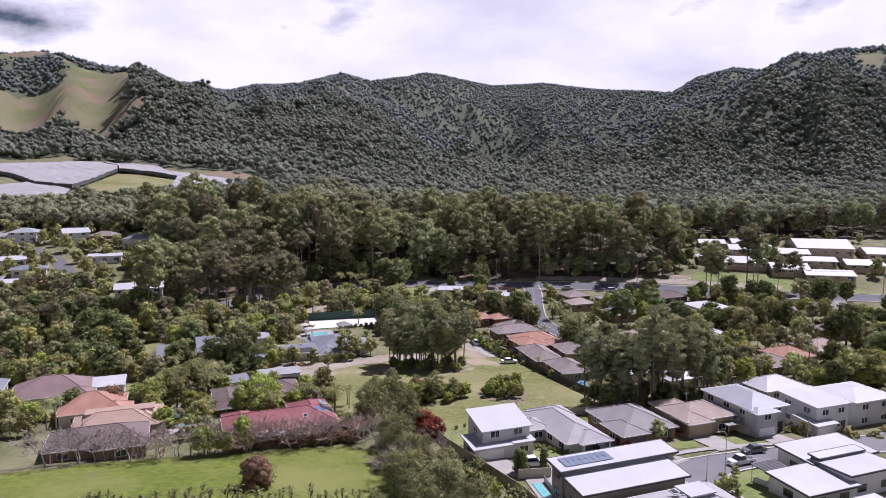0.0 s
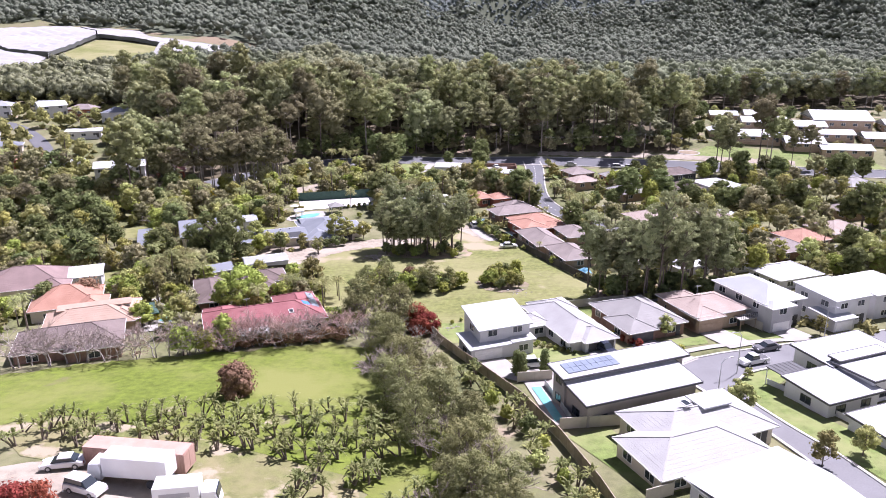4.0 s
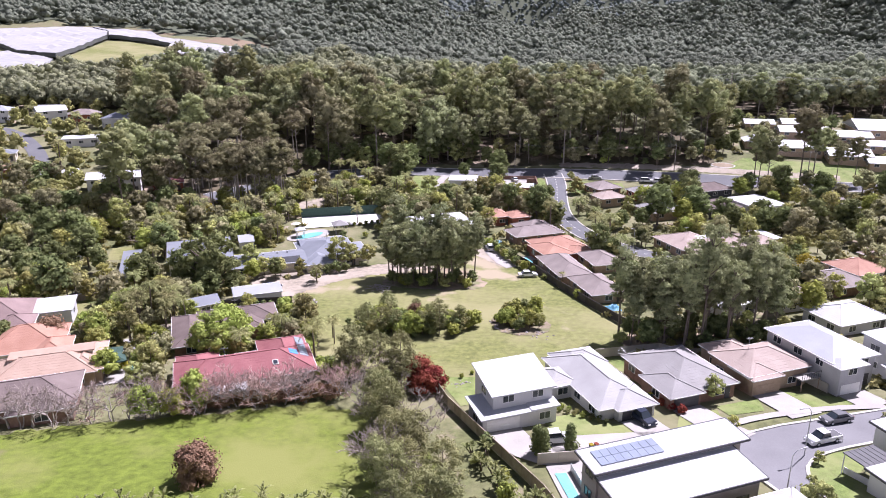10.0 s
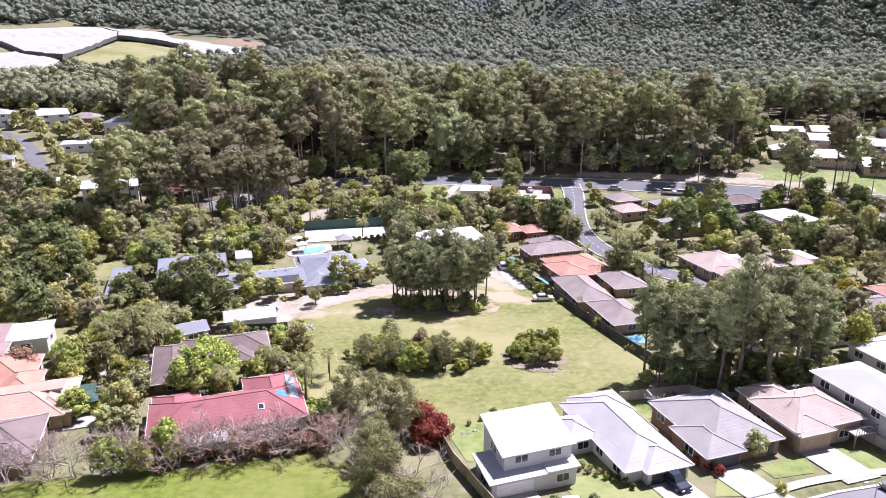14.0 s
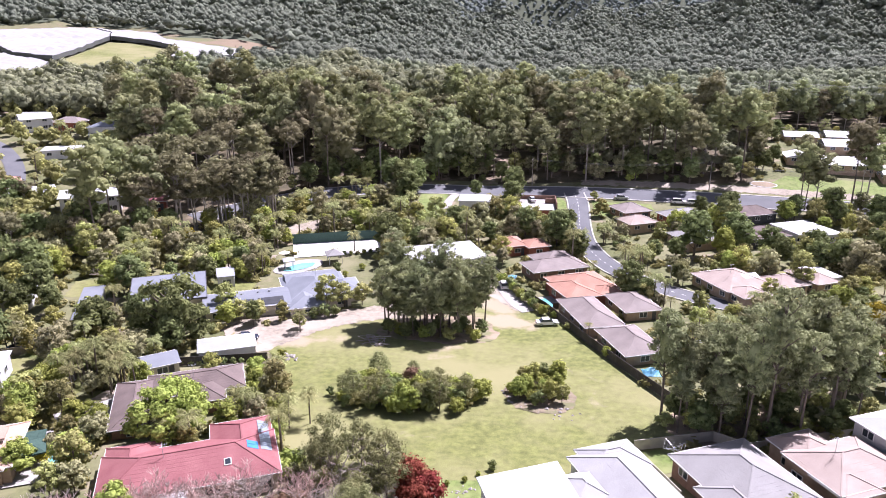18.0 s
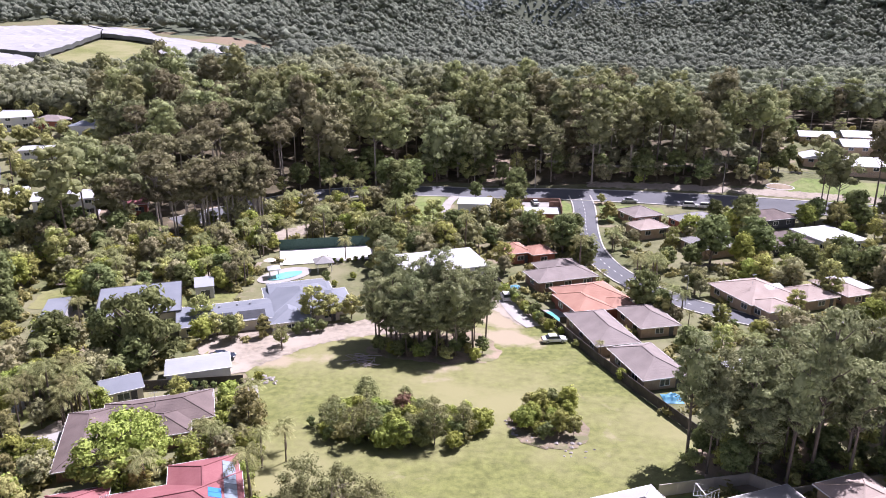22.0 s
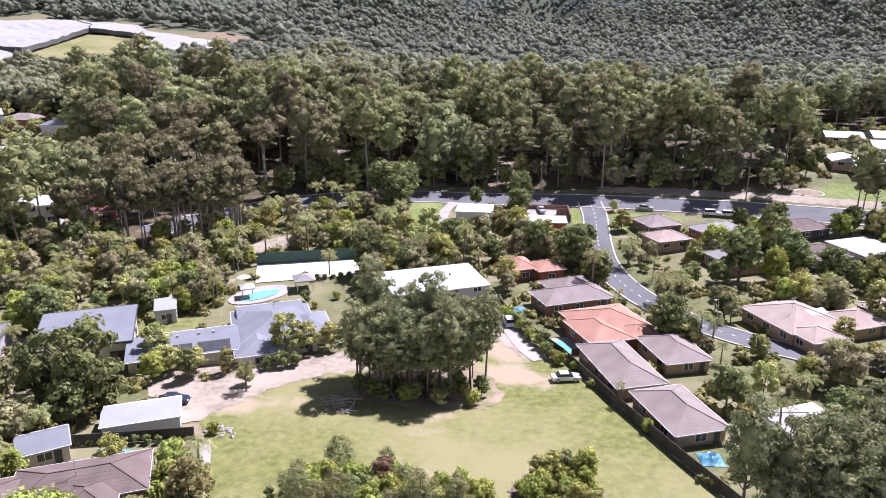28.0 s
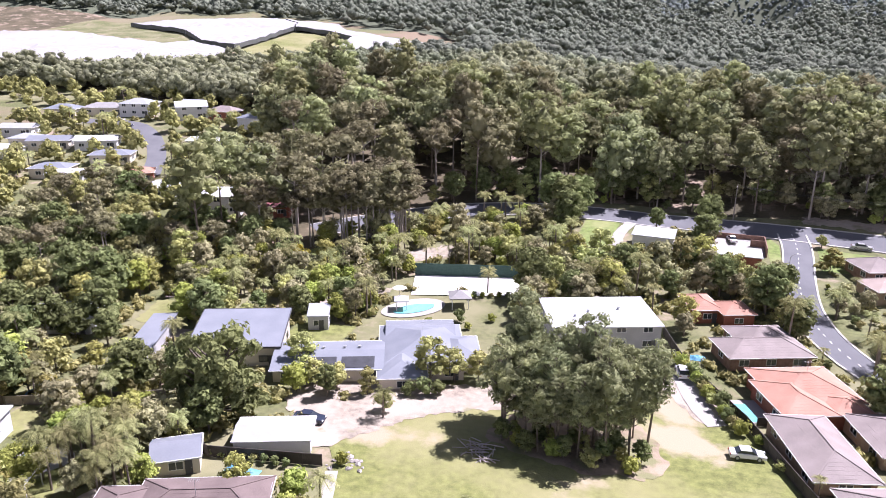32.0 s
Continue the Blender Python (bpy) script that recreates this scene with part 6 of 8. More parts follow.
def spread_out(tries, place, apart):
    """Places that keep their distance from one another; apart may depend on the place."""
    cells, out = {}, []
    for _ in range(tries):
        p = place()
        if p is None:
            continue
        x, y = p
        d = apart(x, y) if callable(apart) else apart
        i, j = int(x // 16), int(y // 16)
        if all((x - a) ** 2 + (y - b) ** 2 > d * d for m in (-1, 0, 1) for k in (-1, 0, 1) for a, b in cells.get((i + m, j + k), ())):
            cells.setdefault((i, j), []).append(p)
            out.append(p)
    return out


def in_front():
    x, y = rng.uniform(-160, 150), rng.uniform(222, 372)
    return (x, y) if wooded(x, y) and past_crest(x, y) < 0 and free(x, y, 2.0) else None


front = spread_out(7000, in_front, 7.7)
front.sort(key=lambda p: p[1] - 0.25 * abs(p[0]))
for x, y in front[:250]:
    spot(GUM if x > 5 and rng.random() < 0.8 else (GUMTHIN if x < -62 and y < 305 and rng.random() < 0.6 else GUMLOW if rng.random() < 0.7 else GUM), x, y, rng.uniform(0.92, 1.16) * (1 + 0.12 * swell(x, y)))
EDGE = [(104, 302), (110, 326), (118, 350), (132, 366), (190, 371), (260, 374), (340, 378)]
for (x0, y0), (x1, y1) in zip(EDGE, EDGE[1:]):
    n = int(math.hypot(x1 - x0, y1 - y0) / 5.5)
    for i in range(n):
        x, y = x0 + (x1 - x0) * i / n + rng.uniform(-1, 3), y0 + (y1 - y0) * i / n + rng.uniform(0, 5)
        if free(x, y, 1.0):
            spot(GUMLOW, x, y, rng.uniform(0.6, 0.95))
done = tries = 0
while done < 46 and tries < 900:
    tries += 1
    x, y = rng.uniform(-120, -60), rng.uniform(214, 268)
    if y > 229 + (x + 110) * 0.42 and y < 262 + (x + 60) * 0.85 and free(x, y, 1.5):
        if not (inside(x, y, [(-130, 232), (-106, 234), (-102, 256), (-128, 256)]) and done % 4):
            spot(GUMTHIN, x, y, rng.uniform(0.7, 0.92))
        done += 1
done = tries = 0
while done < 105 and tries < 2500:
    tries += 1
    x, y = rng.uniform(-158, -92), rng.uniform(172, 268)
    if y < 268 + (x + 158) * -0.15 and free(x, y, 0.8) and not wooded(x, y) and not inside(x, y, [(-130, 232), (-106, 234), (-102, 256), (-128, 256)]):
        src = (GREY, BROAD, GUMTHIN, DARK, GREY, BROAD)[done % 6]
        spot(src, x, y, rng.uniform(0.5, 0.7) if src is GUMTHIN else rng.uniform(0.85, 1.3))
        done += 1
under = 0
while under < 120:
    x, y = rng.uniform(-125, 110), rng.uniform(225, 330)
    if wooded(x, y) and free(x, y, 1.0) and not wooded(x, y - 14):
        spot(rng.choice([BROAD, DARK, SHRUB, GREY]), x, y, rng.uniform(0.6, 1.1))
        under += 1


def clump_variant(seed, puffs, leaf_n, leaf, r0, share, base=OCTA, tall=0.8):
    """One crown of a far wood: clumps over a dome with a dark middle."""
    g, h = np.random.default_rng(seed), Heap()
    if puffs > 3:
        h.add(ICO1[0] * r0 * np.array([0.62, 0.62, 0.62 * tall]), tris=ICO1[1])
        for p in dome_spots(g, puffs, r0, r0 * tall, -0.35):
            puff(h, g, p, r0 * share * (0.7 + 0.6 * g.random()), 0.82, leaf_n, leaf, base)
    else:
        for i in range(puffs):
            a = i * 2.4 + g.random()
            rad = r0 * (0.0 if i == 0 else 0.6 + 0.3 * g.random())
            puff(h, g, np.array([rad * math.cos(a), rad * math.sin(a), (0.3 if i == 0 else -0.2 + 0.3 * g.random()) * r0]), r0 * share * (0.8 + 0.4 * g.random()), 0.85, leaf_n, leaf, base)
    return np.concatenate(h.v), (np.concatenate(h.t) if h.t else None), (np.concatenate(h.q) if h.q else None)


def wood_of(name, label, spots, variants, material):
    h, tr = Heap(), random.Random(5)
    for x, y, z, s in spots:
        v, t, q = tr.choice(variants)
        a = tr.uniform(0, 6.28)
        c, s_ = math.cos(a), math.sin(a)
        h.add(v @ np.array([[c, s_, 0], [-s_, c, 0], [0, 0, tr.uniform(0.85, 1.2)]]) * s + (x, y, z), t, q)
    ob = new(name, h.mesh(name, material))
    return tagged(ob, label, "forest", kind="stuff")


def canopy_lift(x, y):
    """How high the crowns' middle stands over the ground: lower scrub in front of the crop nets and in the cleared strip."""
    k = smooth((-70 - x) / 80) * smooth((y - 335) / 40)
    p = past_crest(x, y)
    tall = rng.uniform(19.5, 23.0) * (1 - 0.2 * smooth((-75 - x) / 25)) + 3.0 * swell(x, y) if p < 0 else rng.uniform(10, 14) + 2 * swell(x, y)
    return tall * (1 - k) + rng.uniform(2, 6) * k


def in_mid():
    x, y = rng.uniform(-470, 420), rng.uniform(362, 640)
    if abs(x) > 90 + y * 0.68 or not wooded(x, y):
        return None
    p = past_crest(x, y)
    return None if -60 < x < 160 and 0 < p < 34 else (x, y)


def in_strip():
    x, y = rng.uniform(-60, 130), rng.uniform(300, 480)
    return (x, y) if wooded(x, y) and -34 < past_crest(x, y) < 36 and free(x, y, 1.0) else None


mid = [(x, y, land(x, y) + canopy_lift(x, y), rng.uniform(0.95, 1.3)) for x, y in front[250:]]
mid += [(x, y, land(x, y) + canopy_lift(x, y), rng.uniform(0.9, 1.35)) for x, y in spread_out(26000, in_mid, lambda x, y: 7.2 if y < 470 else 7.0)]
mid_near = [p for p in mid if p[1] < 470 and (p[0] < -60 or past_crest(p[0], p[1]) < 0)]
mid_back = [(x, y, z + 2.5 * swell(x * 0.6, y * 0.6), s * (1 + 0.25 * swell(x * 0.5, y * 0.5))) for x, y, z, s in mid if y >= 470 or (x >= -60 and past_crest(x, y) >= 0)]
mid_near += [(x + rng.uniform(-2, 2), y - rng.uniform(0, 3), land(x, y) + rng.uniform(4, 9), s * 0.85) for x, y, z, s in mid_near if y < 395]
mid_near += [(x, y, land(x, y) + rng.uniform(2, 6), rng.uniform(0.4, 0.75)) for x, y in spread_out(4000, in_strip, 5.5)]
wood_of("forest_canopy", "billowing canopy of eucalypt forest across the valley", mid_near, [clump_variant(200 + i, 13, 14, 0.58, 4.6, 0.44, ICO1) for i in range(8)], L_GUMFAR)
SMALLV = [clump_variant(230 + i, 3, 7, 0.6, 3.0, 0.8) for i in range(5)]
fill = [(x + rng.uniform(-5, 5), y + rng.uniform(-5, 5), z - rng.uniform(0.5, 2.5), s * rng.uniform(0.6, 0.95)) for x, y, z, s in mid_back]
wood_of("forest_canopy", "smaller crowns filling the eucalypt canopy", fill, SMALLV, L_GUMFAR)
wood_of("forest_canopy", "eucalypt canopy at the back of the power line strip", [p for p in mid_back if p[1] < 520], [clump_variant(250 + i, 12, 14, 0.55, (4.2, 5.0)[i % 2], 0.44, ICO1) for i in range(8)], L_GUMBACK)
mid_back = [p for p in mid_back if p[1] >= 520]
wood_of("forest_canopy", "unbroken eucalypt canopy behind the power line strip", mid_back, [clump_variant(210 + i, 8, 9, 0.6, (4.0, 5.0, 6.2)[i % 3], 0.5, ICO1, tall=0.7) for i in range(9)], L_VALLEYHAZE)
GARDENV = []
for i in range(4):
    g, h = np.random.default_rng(260 + i), Heap()
    tube(h, [(0, 0, -0.5), (0, 0, 3.5)], [0.16, 0.1], 4)
    for j in range(8):
        a = j * 2.4 + g.random()
        rad = 2.0 * (0.3 + 0.7 * g.random()) * (1 if j < 6 else 0.3)
        puff(h, g, np.array([rad * math.cos(a), rad * math.sin(a), 2.2 + 0.45 * j]), 1.35, 0.85, 26, 0.5)
    GARDENV.append((np.concatenate(h.v), np.concatenate(h.t), np.concatenate(h.q)))
wood_of("garden_undergrowth", "low green shrubs and ground cover filling the gardens", low, [clump_variant(280 + i, 3, 12, 0.34, 1.1, 0.75) for i in range(5)], L_GARDEN)
wood_of("hillside_trees", "mixed garden trees between the hillside houses", far_garden, GARDENV, L_GARDEN)
trunks = Heap()
for x, y, z, s in mid_near[: max(0, len(front) - 250)]:
    tube(trunks, [(x, y, land(x, y) - 0.5), (x, y, z)], [0.28, 0.16], 4)
if trunks.n:
    tagged(new("forest_trunks", trunks.mesh("forest_trunks", M_PALEBARK)), "pale trunks inside the forest", "forest", kind="stuff")


def in_far():
    r, a = 600 + 720 * math.sqrt(rng.random()), radians(rng.uniform(-44, 36))
    x, y = r * math.sin(a), r * math.cos(a)
    return (x, y) if y > 640 and wooded(x, y) else None


far = [(x, y, land(x, y) + rng.uniform(3, 10), rng.uniform(0.9, 1.4)) for x, y in spread_out(26000, in_far, 8.0)]
fill = [(x + rng.uniform(-6, 6), y + rng.uniform(-6, 6), z - rng.uniform(0.5, 2.5), s * rng.uniform(0.8, 1.3)) for x, y, z, s in far]
wood_of("forest_canopy", "smaller crowns filling the valley canopy", fill, [clump_variant(236 + i, 1, 2, 0.9, 3.8, 1.0) for i in range(4)], L_VALLEYHAZE)
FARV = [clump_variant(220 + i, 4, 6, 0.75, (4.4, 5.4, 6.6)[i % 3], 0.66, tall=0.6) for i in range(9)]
wood_of("forest_canopy", "farther forest canopy rolling up the valley sides", far, FARV, L_VALLEYHAZE)
hill = []
for i in range(34000):
    r, a = math.sqrt(1150 ** 2 + (2650 ** 2 - 1150 ** 2) * rng.random()), radians(rng.uniform(-36, 35))
    x, y = r * math.sin(a), r * math.cos(a)
    if wooded(x, y):
        hill.append((x, y, land(x, y) + rng.uniform(1, 4), rng.uniform(0.7, 1.1) * (1.0 - 0.25 * smooth((r - 1500) / 900))))
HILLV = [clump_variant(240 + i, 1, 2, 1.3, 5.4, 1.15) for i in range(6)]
wood_of("hill_forest", "forest covering the distant hills", hill, HILLV, L_HILLHAZE)

# ---- fences ----
def fence(label, line, height, material, board=0.0, post_every=2.4, rail=True):
    """A fence along a line: posts, rails and boards or whole panels between the posts."""
    pts = []
    for (x0, y0), (x1, y1) in zip(line, line[1:]):
        n = max(1, round(math.hypot(x1 - x0, y1 - y0) / post_every))
        pts += [(x0 + (x1 - x0) * i / n, y0 + (y1 - y0) * i / n) for i in range(n)]
    pts.append(line[-1])
    thing = new("fence", None)
    x, y = pts[len(pts) // 2]
    thing.location = (x, y, land(x, y))
    tagged(thing, label, "fence", kind="thing")
    o = thing.location
    for i, (x, y) in enumerate(pts):
        bm = bmesh.new()
        z = land(x, y) - o.z
        box(bm, x - o.x - 0.05, x - o.x + 0.05, y - o.y - 0.05, y - o.y + 0.05, z - 0.3, z + height + 0.05)
        part("post", bm, material, thing)
        if i == len(pts) - 1:
            break
        x1, y1 = pts[i + 1]
        z1 = land(x1, y1) - o.z
        a, b = Vector((x - o.x, y - o.y, z)), Vector((x1 - o.x, y1 - o.y, z1))
        bm = bmesh.new()
        mid = Vector((0, 0, height / 2))
        beam(bm, a + mid, b + mid, 0.05, height - 0.1)
        panel = part("panel", bm, material, thing)
        if rail:
            bm = bmesh.new()
            beam(bm, a + Vector((0, 0, height)), b + Vector((0, 0, height)), 0.1, 0.06)
            part("rail", bm, material, panel)
    return thing


fence("weathered timber paling fence along the plantation", [(-3.5, 116.6), (-0.8, 108.4), (5.4, 95.9), (10.9, 84.9), (14.6, 74.3), (17.4, 63), (20, 48)], 1.8, M_FENCE)
fence("dark timber paling fence along the field", [(5.6, 218), (9.8, 204), (17.9, 187), (24, 168.6), (29.5, 153.6), (34.5, 141)], 1.8, M_FENCEDARK)
fence("sandy panel fence behind the estate houses", [xy(68.9, 110.4), xy(81.1, 109.2), xy(83, 105.6)], 1.7, M_FENCEPALE)
fence("sandy panel fence between two gardens", [xy(68, 108.3), xy(67.4, 98)], 1.7, M_FENCEPALE)
fence("sandy panel fence behind the estate houses", [xy(83, 105), xy(95, 104), xy(107, 103)], 1.7, M_FENCEPALE)
fence("sandy panel fence beside a garden", [xy(95.6, 103), xy(95.6, 86)], 1.6, M_FENCEPALE)
fence("dark timber fence beside the shed", [xy(3.5, 165), xy(8, 161), xy(23, 158.6)], 1.7, M_FENCEDARK)
fence("pale rendered garden wall beside the long house", [(11.0, 92.1), (16.4, 93.0)], 1.7, M_FENCEPALE)
fence("pale rendered garden wall between lots", [(15.1, 77.1), (23.4, 78.2)], 1.7, M_FENCEPALE)
fence("pale rendered garden wall between lots", [xy(42.2, 48.6), xy(46, 48.7)], 1.7, M_FENCEPALE)
fence("dark stained fence beside the small pool", [(19.5, 187.6), (24.5, 189)], 1.5, M_FENCEDARK)
fence("low white garden wall with dark capping", [(49, 91.2), (51.5, 86.2), (54.6, 78.6), (56, 74)], 0.9, M_WHITE)
fence("timber fence behind the back lawns", [(-92, 152), (-80, 158), (-66, 165)], 1.5, M_FENCE)

# ---- pools, court and garden structures ----
def ring(cx, cy, a, b, turn, pinch=0.0, n=22):
    out = []
    for i in range(n):
        t = 2 * math.pi * i / n
        r = 1 - pinch * math.cos(t) ** 2 * (1 if math.sin(t) > 0 else 0)
        x, y = a * math.cos(t), b * math.sin(t) * r
        out.append((cx + x * math.cos(turn) - y * math.sin(turn), cy + x * math.sin(turn) + y * math.cos(turn)))
    return out


def pool(label, outline, outer):
    draped("paving", outer, M_CONCRETE, 0.16, "pale paving round a " + label, "paving")
    draped("water", outline, M_POOL, 0.26, "turquoise water of a " + label, "pool")


pool("kidney-shaped garden pool", ring(-43.6, 213.8, 4.6, 2.0, 0.75, 0.5), ring(-43.8, 214.2, 7.0, 4.2, 0.75))
pool("small rectangular pool", [(16.6, 193.6), (18.4, 194.1), (20.2, 188.9), (18.6, 188.4)], [(16.0, 194.8), (20.2, 196.2), (22.4, 190), (18.4, 187.8)])
pool("backyard pool beside palms", ring(-70.3, 144.2, 3.2, 1.7, 0.5, 0.3), ring(-70.3, 144.4, 5.2, 3.4, 0.5))
pool("narrow lap pool beside the long house", [(12.9, 89.8), (14.3, 90.0), (16.0, 79.6), (14.8, 79.0)], [(12.0, 91.6), (16.0, 92.2), (17.6, 78.6), (14.2, 78.0)])
fence("frameless glass pool fence on posts", [(15.0, 90.6), (16.9, 79.2)], 1.2, M_STEEL, post_every=1.6, rail=False)
pool("small green garden pool", ring(-53.2, 121.8, 2.2, 1.3, 0.4), ring(-53.2, 121.8, 3.2, 2.1, 0.4))
COURT = [(-46.6, 220.4), (-49.6, 231.6), (-25.2, 238.4), (-22.6, 227.4)]
draped("court", COURT, mat("white_sand", (0.62, 0.6, 0.56), (0.76, 0.74, 0.7), 0.2, 0.95, 0.3, 3.0), 0.2, "white sand sports court", "court")
M_MESH = mat("green_fence_mesh", (0.035, 0.07, 0.055), (0.06, 0.105, 0.085), 2.0, 0.9, 0.2)
fence("tall green mesh court fence", [COURT[1], COURT[2], COURT[3]], 3.0, M_MESH, post_every=3.4)
for i in range(9):
    k = i / 8
    spot(SHRUB, -37 + 14 * k, 222.6 + 4.2 * k, 0.45)


def gazebo(label, x, y, w, h, roof_m, turn):
    thing = new("gazebo", None)
    thing.matrix_world = pose(x, y, land(x, y), 0, 0, turn)
    tagged(thing, label, "gazebo", kind="thing")
    for sx in (-1, 1):
        for sy in (-1, 1):
            bm = bmesh.new()
            box(bm, sx * w * 0.42 - 0.07, sx * w * 0.42 + 0.07, sy * w * 0.42 - 0.07, sy * w * 0.42 + 0.07, -0.3, h)
            part("post", bm, M_TRIM, thing)
    bm, caps = roof("hip", -w / 2, w / 2 + 0.01, -w / 2, w / 2, h, 0.5, 0.3, False)
    bmesh.ops.remove_doubles(bm, verts=bm.verts, dist=0.002)
    part("roof", bm, roof_m, thing)


gazebo("small pavilion with a grey hip roof", -35.1, 218.4, 4.0, 2.5, R_GREY, 21)
gazebo("green shade shelter on posts", -57.2, 120.4, 3.4, 2.3, M_MESH, 30)
gazebo("small pergola with a pale roof", -46, 213, 2.4, 2.4, R_WHITE, 21)


def parasol(x, y, m, label):
    thing = new("parasol", None)
    thing.location = (x, y, land(x, y) + 0.1)
    tagged(thing, label, "parasol", kind="thing")
    bm = bmesh.new()
    beam(bm, (0, 0, 0), (0, 0, 2.6), 0.06, 0.06)
    part("pole", bm, M_STEEL, thing)
    bm = bmesh.new()
    bmesh.ops.create_cone(bm, segments=8, radius1=1.6, radius2=0.05, depth=0.6, cap_ends=True, matrix=Matrix.Translation((0, 0, 2.45)))
    part("canopy", bm, m, thing)


parasol(-48.5, 218.5, M_CREAM, "cream pool parasol beside the court")
parasol(-58, 183, M_WHITE, "white garden parasol behind the wing")
parasol(-8, 226, M_WHITE, "white parasol on the back lawn")
parasol(-5, 225, M_WHITE, "white parasol on the back lawn")


def trampoline(x, y, label):
    thing = new("trampoline", None)
    thing.location = (x, y, land(x, y) + 0.05)
    tagged(thing, label, "trampoline", kind="thing")
    bm = bmesh.new()
    bmesh.ops.create_cone(bm, segments=20, radius1=1.9, radius2=1.9, depth=0.12, cap_ends=True, matrix=Matrix.Translation((0, 0, 0.85)))
    part("pad", bm, mat("blue_vinyl", (0.05, 0.14, 0.3), (0.09, 0.22, 0.42), 1.0, 0.6), thing)
    bm = bmesh.new()
    bmesh.ops.create_cone(bm, segments=20, radius1=1.5, radius2=1.5, depth=0.06, cap_ends=True, matrix=Matrix.Translation((0, 0, 0.93)))
    part("mat", bm, M_BLACKMAT, thing)
    for i in range(4):
        a = math.pi / 4 + i * math.pi / 2
        bm = bmesh.new()
        beam(bm, (1.7 * math.cos(a), 1.7 * math.sin(a), -0.1), (1.7 * math.cos(a), 1.7 * math.sin(a), 0.85), 0.08, 0.08)
        part("leg", bm, M_STEEL, thing)


trampoline(-83.5, 158.5, "round blue trampoline on a back lawn")

# ---- roof equipment ----
panels(split_house, -9.2, 1.6, 5.66, 8, 2, 1.0, 1.28, 4.4, 0, M_SOLAR)
panels(red_house, 10.2, -2.6, 3.0, 8, 1, 0.88, 1.5, 22.8, 90, M_SOLARPALE)
panels(red_house, 8.5, -2.8, 3.72, 2, 1, 0.85, 1.5, 22.8, 90, M_SOLARBLUE)
panels(wing, -4.0, -4.9, 2.72, 1, 1, 5.4, 3.0, 9.6, 0, M_BLACKMAT, "pool_heating_mat")
panels(wing, 2.2, -4.9, 2.72, 1, 1, 5.4, 3.0, 9.6, 0, M_BLACKMAT, "pool_heating_mat")
panels(pinkroof, 0.5, -1.2, 3.95, 4, 1, 1.0, 1.7, 20, 0, M_SOLAR)


def vents(thing, spots):
    for x, y, z in spots:
        bm = bmesh.new()
        bmesh.ops.create_cone(bm, segments=10, radius1=0.22, radius2=0.3, depth=0.5, cap_ends=True, matrix=Matrix.Translation((x, y, z)))
        part("roof_vent", bm, M_STEEL, thing)


vents(wing, [(-4, 1.2, 3.5), (-1, 1.0, 3.5), (2.5, 1.2, 3.5), (5, 1.2, 3.5)])
vents(flat_house, [(-2, 0, 5.4), (4, 1, 5.45), (-5, -2, 5.3)])

